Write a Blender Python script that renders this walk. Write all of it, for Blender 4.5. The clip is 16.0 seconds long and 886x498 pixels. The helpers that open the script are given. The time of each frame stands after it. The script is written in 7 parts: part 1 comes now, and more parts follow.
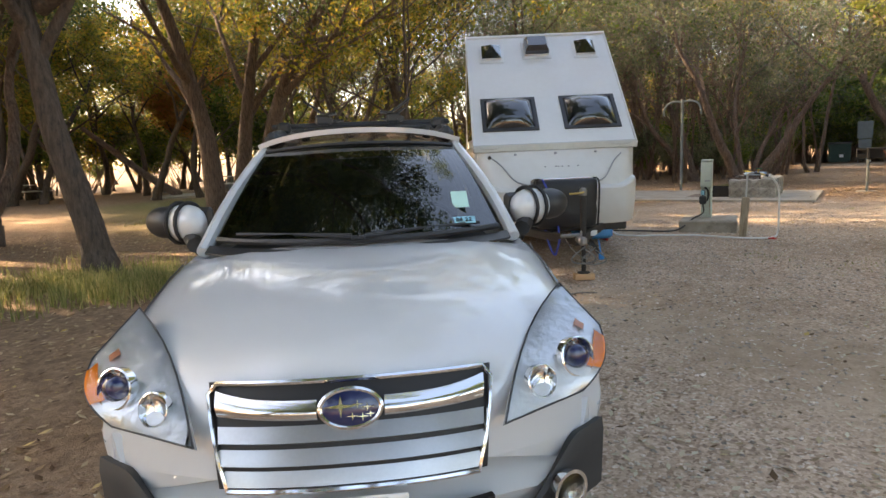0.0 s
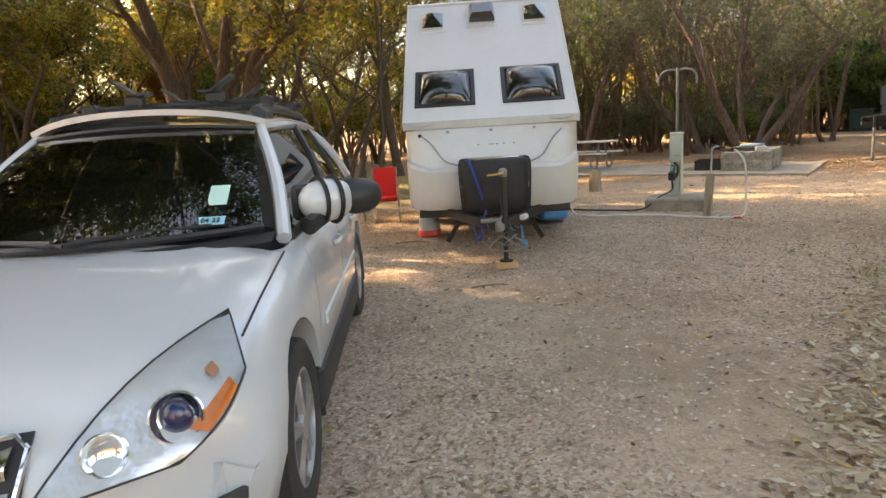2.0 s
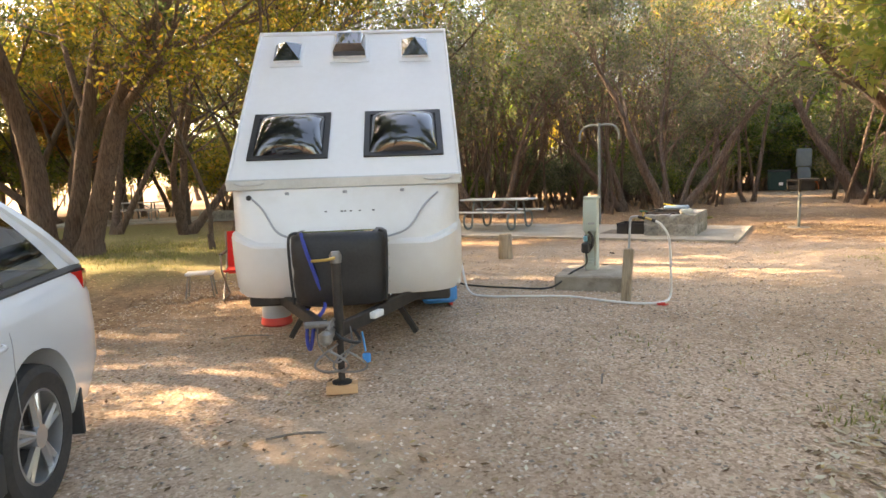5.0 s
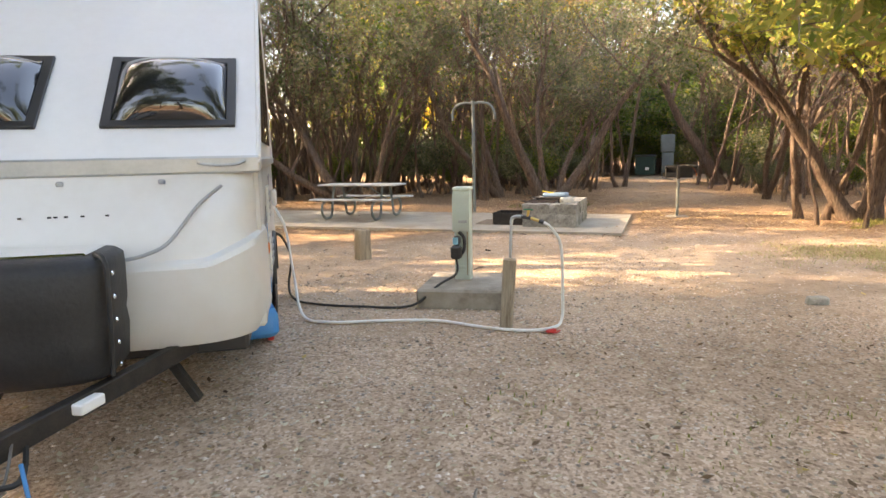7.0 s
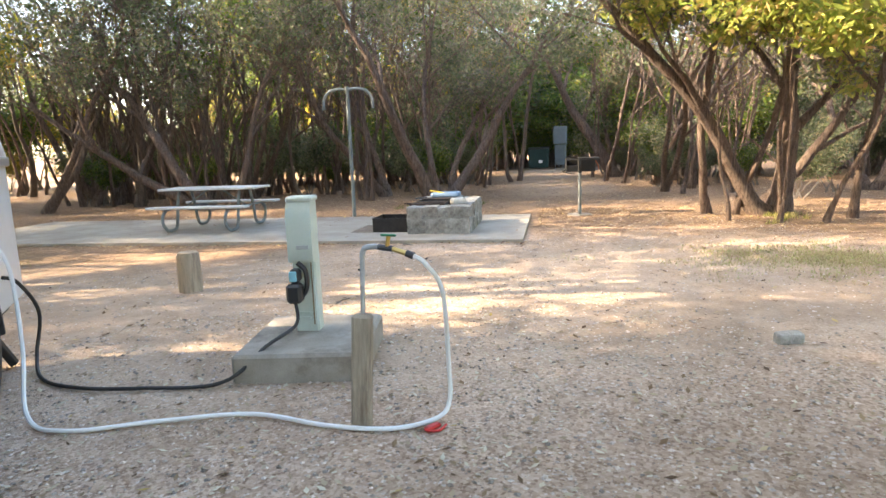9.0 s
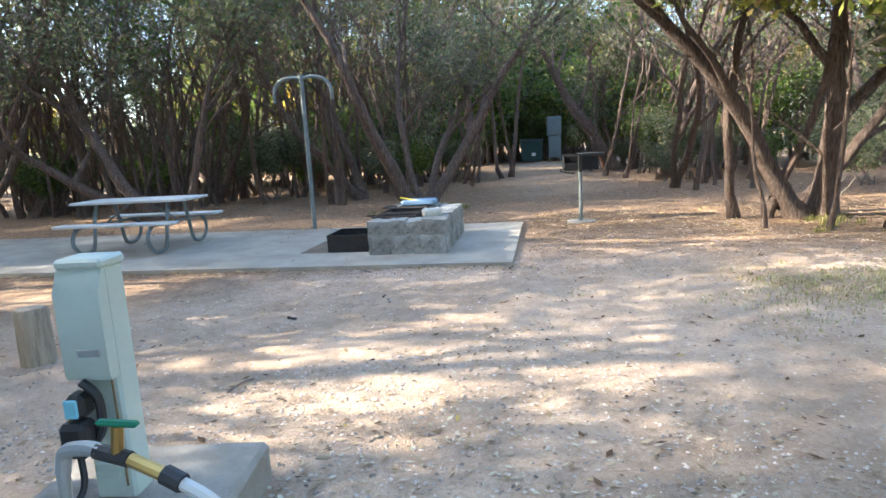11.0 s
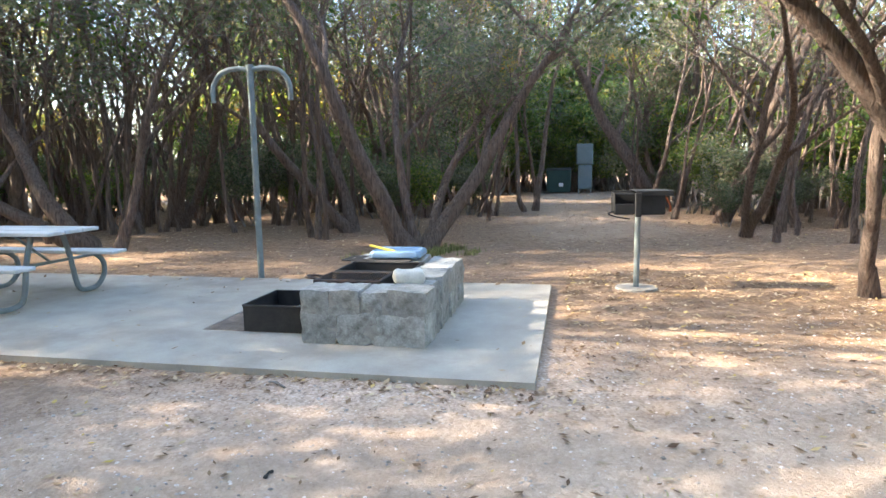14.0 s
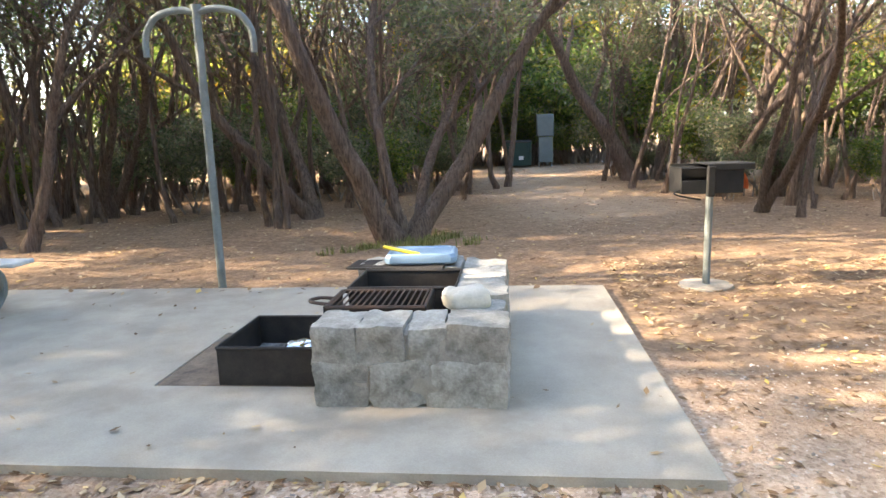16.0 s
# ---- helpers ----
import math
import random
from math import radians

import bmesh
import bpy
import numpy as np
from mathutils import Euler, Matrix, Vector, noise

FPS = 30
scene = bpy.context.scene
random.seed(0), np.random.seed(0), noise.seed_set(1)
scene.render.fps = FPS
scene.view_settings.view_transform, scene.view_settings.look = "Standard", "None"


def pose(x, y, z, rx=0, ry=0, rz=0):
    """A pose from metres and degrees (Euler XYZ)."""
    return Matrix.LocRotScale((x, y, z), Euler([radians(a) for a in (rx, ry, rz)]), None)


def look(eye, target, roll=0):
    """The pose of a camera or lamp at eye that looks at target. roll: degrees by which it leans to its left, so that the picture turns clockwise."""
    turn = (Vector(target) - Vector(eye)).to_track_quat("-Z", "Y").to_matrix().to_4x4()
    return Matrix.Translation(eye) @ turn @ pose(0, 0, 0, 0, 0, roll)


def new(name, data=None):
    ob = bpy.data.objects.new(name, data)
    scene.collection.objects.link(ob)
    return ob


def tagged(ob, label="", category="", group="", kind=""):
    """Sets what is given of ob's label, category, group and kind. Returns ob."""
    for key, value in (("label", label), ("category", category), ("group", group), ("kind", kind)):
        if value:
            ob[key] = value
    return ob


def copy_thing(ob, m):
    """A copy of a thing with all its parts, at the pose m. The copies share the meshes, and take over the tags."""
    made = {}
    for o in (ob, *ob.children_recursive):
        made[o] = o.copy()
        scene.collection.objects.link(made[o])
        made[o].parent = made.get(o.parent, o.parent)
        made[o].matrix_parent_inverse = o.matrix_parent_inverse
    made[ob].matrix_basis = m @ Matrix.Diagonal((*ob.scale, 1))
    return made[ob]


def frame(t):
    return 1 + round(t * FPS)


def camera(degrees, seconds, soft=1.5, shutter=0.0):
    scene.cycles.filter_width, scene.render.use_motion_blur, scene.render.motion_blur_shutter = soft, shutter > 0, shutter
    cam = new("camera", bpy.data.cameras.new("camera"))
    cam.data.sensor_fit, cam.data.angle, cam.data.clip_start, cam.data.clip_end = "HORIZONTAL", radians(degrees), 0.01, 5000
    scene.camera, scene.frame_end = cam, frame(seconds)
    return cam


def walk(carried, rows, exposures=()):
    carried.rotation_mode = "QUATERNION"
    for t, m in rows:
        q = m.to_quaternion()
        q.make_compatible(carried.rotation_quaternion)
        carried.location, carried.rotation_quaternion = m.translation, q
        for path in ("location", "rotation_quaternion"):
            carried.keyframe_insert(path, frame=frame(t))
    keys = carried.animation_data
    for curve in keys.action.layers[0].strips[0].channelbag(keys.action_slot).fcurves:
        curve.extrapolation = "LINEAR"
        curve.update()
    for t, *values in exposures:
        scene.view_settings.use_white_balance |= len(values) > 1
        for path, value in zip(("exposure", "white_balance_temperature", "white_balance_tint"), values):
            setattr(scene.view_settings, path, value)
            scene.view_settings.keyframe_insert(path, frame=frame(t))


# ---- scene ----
cam = camera(70.2, 16.0)
PATH = [
    (0, (0.12, 0.099, 1.437), (0.088, 2.077, 1.14), -2.4),
    (0.5, (0.453, 0.194, 1.411), (0.289, 2.174, 1.179), 0.1),
    (1, (0.767, 0.273, 1.407), (0.573, 2.22, 0.989), -0.7),
    (1.5, (1.004, 0.458, 1.395), (0.831, 2.421, 1.053), -1.8),
    (2, (1.29, 0.675, 1.424), (1.175, 2.637, 1.053), -3.5),
    (2.5, (1.629, 0.909, 1.387), (1.564, 2.868, 0.987), -1.1),
    (3, (1.797, 1.181, 1.386), (1.745, 3.146, 1.014), -1.8),
    (3.5, (1.907, 1.512, 1.434), (1.816, 3.49, 1.156), -2.2),
    (3.7, (1.944, 1.643, 1.445), (1.835, 3.63, 1.25), -2.9),
    (5.8, (2.236, 3.38, 1.528), (2.412, 5.357, 1.28), -1.3),
    (6, (2.281, 3.585, 1.531), (2.441, 5.563, 1.283), -1.5),
    (6.5, (2.473, 4.03, 1.549), (2.815, 5.985, 1.303), -2.3),
    (7, (2.716, 4.536, 1.52), (3.181, 6.457, 1.219), -1.2),
    (7.5, (2.883, 5.016, 1.507), (3.433, 6.904, 1.144), -1.3),
    (8, (3.121, 5.447, 1.52), (3.706, 7.343, 1.264), -3.7),
    (8.5, (3.378, 5.847, 1.52), (4.047, 7.701, 1.185), -3.9),
    (8.7, (3.494, 6.069, 1.485), (4.246, 7.892, 1.152), -2.4),
    (10.8, (4.676, 8.056, 1.516), (5.465, 9.869, 1.217), -1.6),
    (11, (4.803, 8.205, 1.536), (5.58, 10.015, 1.188), -3.3),
    (11.5, (5.125, 8.705, 1.501), (6.068, 10.436, 1.165), -2.0),
    (12, (5.486, 9.155, 1.492), (6.504, 10.86, 1.256), -2.0),
    (12.5, (5.765, 9.575, 1.501), (6.715, 11.309, 1.207), -1.1),
    (13, (6.046, 10.038, 1.52), (7.061, 11.717, 1.137), -1.5),
    (13.5, (6.278, 10.545, 1.501), (7.125, 12.344, 1.286), -0.6),
    (14, (6.411, 11.09, 1.493), (7.136, 12.934, 1.223), -0.9),
    (14.5, (6.438, 11.499, 1.504), (7.034, 13.394, 1.275), -0.9),
    (15, (6.443, 12.07, 1.458), (7.134, 13.933, 1.232), 0.9),
    (15.5, (6.377, 12.547, 1.44), (7.203, 14.339, 1.115), -0.8),
    (16, (6.34, 13.002, 1.468), (7.235, 14.756, 1.116), -1.9),
]
walk(cam, [(t, look(eye, target, roll)) for t, eye, target, roll in PATH],
     [(0.0, 2.5, 8200, 14), (3.0, 2.95, 9600, 15), (6.0, 3.1, 8500, 15), (7.5, 3.2, 8900, 17), (8.5, 3.3, 7700, 13), (11.0, 2.88, 5600, 5), (14.0, 3.2, 5900, 6), (16.0, 3.3, 6700, 9)])

# ---- world, sun and exposure ----
SUN_AZ, SUN_EL = (-0.90, 0.43), 31.0
world = bpy.data.worlds.new("sky")
scene.world = world
world.use_nodes = True
wn = world.node_tree
sky = wn.nodes.new("ShaderNodeTexSky")
sky.sky_type = "NISHITA"
sky.sun_disc = False
sky.sun_elevation = radians(SUN_EL)
sky.sun_rotation = math.atan2(SUN_AZ[0], SUN_AZ[1])
sky.air_density, sky.dust_density, sky.ozone_density = 1.0, 2.0, 1.0
wn.links.new(sky.outputs[0], wn.nodes["Background"].inputs[0])
wn.nodes["Background"].inputs[1].default_value = 0.15
sun_data = bpy.data.lights.new("sun", "SUN")
sun_data.energy, sun_data.angle, sun_data.color = 5.0, radians(0.6), (1.0, 0.83, 0.62)
sun = new("sun", sun_data)
_h = math.hypot(*SUN_AZ)
sun.matrix_world = look((40 * SUN_AZ[0] / _h, 40 * SUN_AZ[1] / _h, 40 * math.tan(radians(SUN_EL))), (0, 0, 0))

# ---- materials ----
def nodes_of(name):
    m = bpy.data.materials.new(name)
    m.use_nodes = True
    nt = m.node_tree
    return m, nt, nt.nodes["Principled BSDF"]


def add(nt, kind, **inputs):
    n = nt.nodes.new(kind)
    for k, v in inputs.items():
        n.inputs[k.replace("_", " ")].default_value = v
    return n


def ramp_of(nt, fac, stops):
    r = nt.nodes.new("ShaderNodeValToRGB")
    els = r.color_ramp.elements
    while len(els) < len(stops):
        els.new(0.5)
    for e, (p, c) in zip(els, stops):
        e.position, e.color = p, (*c, 1)
    nt.links.new(fac, r.inputs[0])
    return r.outputs[0]


def mixed(nt, fac, a, b, mode="MIX"):
    n = nt.nodes.new("ShaderNodeMix")
    n.data_type, n.blend_type = "RGBA", mode
    for sock, v in ((n.inputs[0], fac), (n.inputs[6], a), (n.inputs[7], b)):
        if isinstance(v, (int, float)):
            sock.default_value = v
        elif isinstance(v, tuple):
            sock.default_value = (*v, 1)
        else:
            nt.links.new(v, sock)
    return n.outputs[2]


def coords(nt, kind="Object", scale=(1, 1, 1)):
    tc = nt.nodes.new("ShaderNodeTexCoord")
    mp = nt.nodes.new("ShaderNodeMapping")
    mp.inputs["Scale"].default_value = scale
    nt.links.new(tc.outputs[kind], mp.inputs[0])
    return mp.outputs[0]


def noise_of(nt, vec, scale, detail=4.0, rough=0.6):
    n = add(nt, "ShaderNodeTexNoise", Scale=scale, Detail=detail, Roughness=rough)
    nt.links.new(vec, n.inputs["Vector"])
    return n.outputs[0]


def bump_on(nt, b, height, strength, distance=0.01):
    bp = add(nt, "ShaderNodeBump", Strength=strength, Distance=distance)
    nt.links.new(height, bp.inputs["Height"])
    nt.links.new(bp.outputs[0], b.inputs["Normal"])


def mat(name, c1, c2=None, rough=0.6, metal=0.0, scale=8.0, grain=60.0, bump=0.2, dist=0.004, stretch=(1, 1, 1), coat=0.0, vary=0.0, stain=None, rough2=None, random_by=""):
    """Two-scale varied surface: c1 to c2 by broad and fine noise, with relief."""
    m, nt, b = nodes_of(name)
    c2 = c2 or tuple(0.8 * v for v in c1)
    vec = coords(nt, "Object", stretch)
    big, fine = noise_of(nt, vec, scale, 5), noise_of(nt, vec, grain, 3)
    mid = nt.nodes.new("ShaderNodeMath")
    mid.operation = "MULTIPLY_ADD"
    nt.links.new(fine, mid.inputs[0])
    mid.inputs[1].default_value = 0.45
    nt.links.new(big, mid.inputs[2])
    col = ramp_of(nt, mid.outputs[0], [(0.50, c1), (0.95, c2)])
    if stain:
        st = ramp_of(nt, noise_of(nt, vec, scale * 0.35, 6, 0.7), [(0.52, (0, 0, 0)), (0.68, (1, 1, 1))])
        col = mixed(nt, st, col, stain)
    if vary or random_by:
        src = nt.nodes.new("ShaderNodeNewGeometry").outputs["Random Per Island"] if random_by == "island" else nt.nodes.new("ShaderNodeObjectInfo").outputs["Random"]
        lo, hi = 1 - vary, 1 + vary
        col = mixed(nt, 1.0, col, ramp_of(nt, src, [(0, (lo, lo, lo)), (1, (hi, hi, hi))]), "MULTIPLY")
    nt.links.new(col, b.inputs["Base Color"])
    if rough2 is None:
        b.inputs["Roughness"].default_value = rough
    else:
        rr = ramp_of(nt, big, [(0.3, (rough,) * 3), (0.7, (rough2,) * 3)])
        nt.links.new(rr, b.inputs["Roughness"])
    b.inputs["Metallic"].default_value = metal
    b.inputs["Coat Weight"].default_value = coat
    b.inputs["Coat Roughness"].default_value = 0.04
    if bump:
        bump_on(nt, b, mid.outputs[0], bump, dist)
    return m


def plain(name, c, rough=0.5, metal=0.0, coat=0.0, spec=0.5):
    m, nt, b = nodes_of(name)
    b.inputs["Base Color"].default_value = (*c, 1)
    b.inputs["Roughness"].default_value = rough
    b.inputs["Metallic"].default_value = metal
    b.inputs["Coat Weight"].default_value = coat
    b.inputs["Specular IOR Level"].default_value = spec
    return m


def glass(name, tint, rough=0.0):
    m, nt, b = nodes_of(name)
    b.inputs["Base Color"].default_value = (*tint, 1)
    b.inputs["Roughness"].default_value = rough
    b.inputs["Transmission Weight"].default_value = 1.0
    b.inputs["IOR"].default_value = 1.5
    return m


def thin_glass(name, tint, ior=1.6):
    """A pane: clear body with the mirror gloss of real glass on it."""
    m, nt, b = nodes_of(name)
    nt.nodes.remove(b)
    out = nt.nodes["Material Output"]
    tr = nt.nodes.new("ShaderNodeBsdfTransparent")
    tr.inputs[0].default_value = (*tint, 1)
    gl = add(nt, "ShaderNodeBsdfGlossy", Roughness=0.01)
    fr = add(nt, "ShaderNodeFresnel", IOR=ior)
    mx = nt.nodes.new("ShaderNodeMixShader")
    nt.links.new(fr.outputs[0], mx.inputs[0])
    nt.links.new(tr.outputs[0], mx.inputs[1])
    nt.links.new(gl.outputs[0], mx.inputs[2])
    nt.links.new(mx.outputs[0], out.inputs[0])
    return m


def leaf_mat(name, stops, rough=0.55, trans=0.35):
    """Foliage: colour by leaf, some light passes through."""
    m, nt, b = nodes_of(name)
    geo = nt.nodes.new("ShaderNodeNewGeometry")
    col = ramp_of(nt, geo.outputs["Random Per Island"], stops)
    oi = nt.nodes.new("ShaderNodeObjectInfo")
    col = mixed(nt, 1.0, col, ramp_of(nt, oi.outputs["Random"], [(0, (0.75, 0.78, 0.75)), (1, (1.2, 1.15, 1.1))]), "MULTIPLY")
    nt.links.new(col, b.inputs["Base Color"])
    b.inputs["Roughness"].default_value = rough
    b.inputs["Specular IOR Level"].default_value = 0.3
    tl = nt.nodes.new("ShaderNodeBsdfTranslucent")
    nt.links.new(col, tl.inputs[0])
    mx = nt.nodes.new("ShaderNodeMixShader")
    mx.inputs[0].default_value = trans
    nt.links.new(b.outputs[0], mx.inputs[1])
    nt.links.new(tl.outputs[0], mx.inputs[2])
    nt.links.new(mx.outputs[0], nt.nodes["Material Output"].inputs[0])
    return m


def ground_mat():
    m, nt, b = nodes_of("ground_gravel_and_litter")
    vec = coords(nt)
    sep = nt.nodes.new("ShaderNodeSeparateXYZ")
    nt.links.new(vec, sep.inputs[0])

    def math_node(op, a, v=None, w=None):
        n = nt.nodes.new("ShaderNodeMath")
        n.operation = op
        for sock, q in zip(n.inputs, (a, v, w)):
            if q is None:
                continue
            if isinstance(q, (int, float)):
                sock.default_value = q
            else:
                nt.links.new(q, sock)
        return n.outputs[0]

    def near_line(a, bb, half, soft):
        # 1 along the line a-bb, fading over soft metres beyond half
        ax, ay = a
        dx, dy = bb[0] - ax, bb[1] - ay
        ll = dx * dx + dy * dy
        px, py = math_node("SUBTRACT", sep.outputs[0], ax), math_node("SUBTRACT", sep.outputs[1], ay)
        t = math_node("MULTIPLY_ADD", px, dx / ll, math_node("MULTIPLY", py, dy / ll))
        t = math_node("MINIMUM", math_node("MAXIMUM", t, 0.0), 1.0)
        ex = math_node("SUBTRACT", px, math_node("MULTIPLY", t, dx))
        ey = math_node("SUBTRACT", py, math_node("MULTIPLY", t, dy))
        d = math_node("SQRT", math_node("ADD", math_node("MULTIPLY", ex, ex), math_node("MULTIPLY", ey, ey)))
        wob = math_node("MULTIPLY_ADD", noise_of(nt, vec, 0.8, 4), 1.6, -0.8)
        d = math_node("ADD", d, wob)
        mr = add(nt, "ShaderNodeMapRange")
        nt.links.new(d, mr.inputs[0])
        mr.inputs[1].default_value, mr.inputs[2].default_value = half, half + soft
        mr.inputs[3].default_value, mr.inputs[4].default_value = 1.0, 0.0
        return mr.outputs[0]

    vor = add(nt, "ShaderNodeTexVoronoi", Scale=55.0)
    nt.links.new(vec, vor.inputs["Vector"])
    vor2 = add(nt, "ShaderNodeTexVoronoi", Scale=24.0)
    nt.links.new(vec, vor2.inputs["Vector"])
    big, mid, fine = noise_of(nt, vec, 0.55, 6), noise_of(nt, vec, 5.0, 6), noise_of(nt, vec, 90.0, 3)
    litter_stops = [(0.25, (0.11, 0.068, 0.043)), (0.5, (0.23, 0.15, 0.098)), (0.62, (0.32, 0.215, 0.145)), (0.8, (0.43, 0.31, 0.21))]
    litter = ramp_of(nt, math_node("MULTIPLY_ADD", mid, 0.6, math_node("MULTIPLY", fine, 0.5)), litter_stops)
    litter = mixed(nt, 0.35, litter, ramp_of(nt, vor2.outputs["Color"], [(0.2, (0.10, 0.06, 0.035)), (0.55, (0.24, 0.155, 0.09)), (0.9, (0.42, 0.29, 0.18))]))
    gravel = ramp_of(nt, vor.outputs["Color"], [(0.1, (0.16, 0.10, 0.07)), (0.45, (0.52, 0.375, 0.275)), (0.8, (0.74, 0.575, 0.45)), (0.95, (0.84, 0.74, 0.64))])
    gravel = mixed(nt, 0.36, gravel, ramp_of(nt, mid, [(0.3, (0.36, 0.245, 0.175)), (0.7, (0.65, 0.485, 0.365))]))
    dust = ramp_of(nt, math_node("MULTIPLY_ADD", fine, 0.35, math_node("MULTIPLY", mid, 0.7)), [(0.3, (0.40, 0.29, 0.205)), (0.75, (0.58, 0.445, 0.325))])
    grass = ramp_of(nt, fine, [(0.3, (0.10, 0.11, 0.035)), (0.7, (0.24, 0.23, 0.09))])
    drive = near_line((1.9, -6.0), (1.9, 7.5), 2.3, 1.6)
    drive2 = near_line((3.0, 7.0), (8.5, 12.5), 3.2, 1.8)
    both = math_node("MAXIMUM", drive, drive2)
    clear = near_line((2.0, 13.5), (9.0, 11.5), 1.8, 1.6)
    patches = ramp_of(nt, big, [(0.42, (0, 0, 0)), (0.62, (1, 1, 1))])
    col = mixed(nt, both, litter, gravel)
    col = mixed(nt, math_node("MULTIPLY", clear, 0.75), col, dust)
    track = near_line((1.6, 6.0), (3.4, 1.2), 0.18, 0.9)
    col = mixed(nt, math_node("MULTIPLY", track, 0.8), col, dust)
    trail = near_line((13.5, 21.0), (22.0, 36.0), 0.6, 1.6)
    col = mixed(nt, math_node("MULTIPLY", trail, 0.6), col, dust)
    col = mixed(nt, math_node("MULTIPLY", patches, 0.42), col, litter)
    # leaf-strewn dirt between the pad, the grill and the leaning juniper; its darker tone also stands in for shade
    shed = math_node("MAXIMUM", near_line((10.8, 16.4), (15.0, 13.6), 1.5, 1.3), near_line((9.0, 20.5), (16.0, 18.5), 1.5, 1.5))
    col = mixed(nt, math_node("MULTIPLY", shed, 0.85), col, litter)
    lawn = near_line((-3.5, 16.5), (-9.0, 24.0), 2.4, 3.0)
    col = mixed(nt, math_node("MULTIPLY", lawn, 0.75), col, grass)
    nt.links.new(col, b.inputs["Base Color"])
    b.inputs["Roughness"].default_value = 0.95
    b.inputs["Specular IOR Level"].default_value = 0.15
    h = math_node("ADD", math_node("MULTIPLY", vor.outputs["Distance"], -0.25), math_node("MULTIPLY", fine, 1.0))
    h = math_node("ADD", h, math_node("MULTIPLY", mid, 1.2))
    bump_on(nt, b, h, 0.6, 0.022)
    return m


M_GROUND = ground_mat()
M_CONC = mat("concrete_pad", (0.27, 0.235, 0.19), (0.43, 0.385, 0.315), 0.9, scale=1.6, grain=120, bump=0.25, dist=0.003, stain=(0.25, 0.21, 0.17))
M_CONC_OLD = mat("concrete_block", (0.25, 0.22, 0.18), (0.38, 0.34, 0.29), 0.92, scale=5, grain=90, bump=0.4, dist=0.005, stain=(0.16, 0.135, 0.11))
M_STONE = mat("limestone", (0.20, 0.19, 0.165), (0.43, 0.41, 0.37), 0.9, scale=7, grain=60, bump=0.7, dist=0.012, stain=(0.11, 0.10, 0.085), vary=0.16)
M_PALESTONE = mat("pale_limestone", (0.44, 0.41, 0.35), (0.62, 0.58, 0.50), 0.9, scale=8, grain=60, bump=0.5, dist=0.01)
M_MORTAR = mat("mortar", (0.22, 0.20, 0.17), (0.33, 0.30, 0.26), 0.95, scale=12, grain=90, bump=0.4)
M_WHITE_GEL = mat("white_gelcoat", (0.70, 0.70, 0.69), (0.64, 0.63, 0.61), 0.28, scale=1.5, grain=8, bump=0.02, coat=0.3, stain=(0.58, 0.56, 0.52), rough2=0.4)
M_WHITE_PANEL = mat("white_panel", (0.72, 0.73, 0.74), (0.67, 0.675, 0.68), 0.4, scale=1.2, grain=14, bump=0.03, stain=(0.64, 0.64, 0.63))
M_ALU = mat("aluminium_strip", (0.42, 0.44, 0.44), (0.52, 0.54, 0.54), 0.45, 0.75, scale=3, grain=40, bump=0.1)
M_BLACK = mat("black_plastic", (0.018, 0.018, 0.019), (0.03, 0.03, 0.032), 0.45, scale=6, grain=200, bump=0.1, dist=0.001)
M_CLAD = mat("grey_cladding", (0.022, 0.023, 0.025), (0.04, 0.04, 0.042), 0.6, scale=4, grain=300, bump=0.25, dist=0.001)
M_RUBBER = mat("tyre_rubber", (0.02, 0.02, 0.02), (0.045, 0.042, 0.04), 0.85, scale=6, grain=50, bump=0.3)
M_STEEL = mat("dull_steel", (0.30, 0.29, 0.28), (0.20, 0.19, 0.18), 0.5, 0.8, scale=9, grain=80, bump=0.2)
M_DARK_STEEL = mat("dark_steel", (0.018, 0.017, 0.017), (0.045, 0.038, 0.034), 0.6, 0.3, scale=9, grain=80, bump=0.25)
M_RUSTY = mat("burnt_steel", (0.03, 0.028, 0.027), (0.10, 0.055, 0.035), 0.75, 0.2, scale=6, grain=50, bump=0.4)
M_SOOT = mat("sooty_black_steel", (0.006, 0.006, 0.007), (0.016, 0.015, 0.014), 0.8, 0.0, scale=9, grain=80, bump=0.25)
M_GALV = mat("galvanised_pipe", (0.36, 0.38, 0.38), (0.48, 0.50, 0.50), 0.5, 0.55, scale=7, grain=60, bump=0.15)
M_GALV_DARK = mat("weathered_galvanised", (0.13, 0.15, 0.145), (0.21, 0.23, 0.225), 0.7, 0.1, scale=7, grain=60, bump=0.15, stain=(0.15, 0.15, 0.14))
M_BOX_GREEN = mat("pale_green_paint", (0.50, 0.57, 0.50), (0.58, 0.64, 0.57), 0.55, scale=3, grain=60, bump=0.08, stain=(0.42, 0.46, 0.38))
M_WOOD = mat("weathered_post", (0.25, 0.20, 0.145), (0.40, 0.335, 0.25), 0.9, scale=4, grain=26, bump=0.7, dist=0.008, stretch=(6, 6, 0.7), stain=(0.14, 0.105, 0.075))
M_TABLE = mat("weathered_table_boards", (0.46, 0.46, 0.44), (0.60, 0.595, 0.57), 0.75, scale=3, grain=30, bump=0.25, dist=0.003, stretch=(0.8, 6, 6), stain=(0.36, 0.35, 0.33))
M_BLOCKWOOD = mat("raw_timber", (0.52, 0.30, 0.155), (0.66, 0.42, 0.24), 0.8, scale=6, grain=40, bump=0.3, stretch=(0.6, 5, 5))
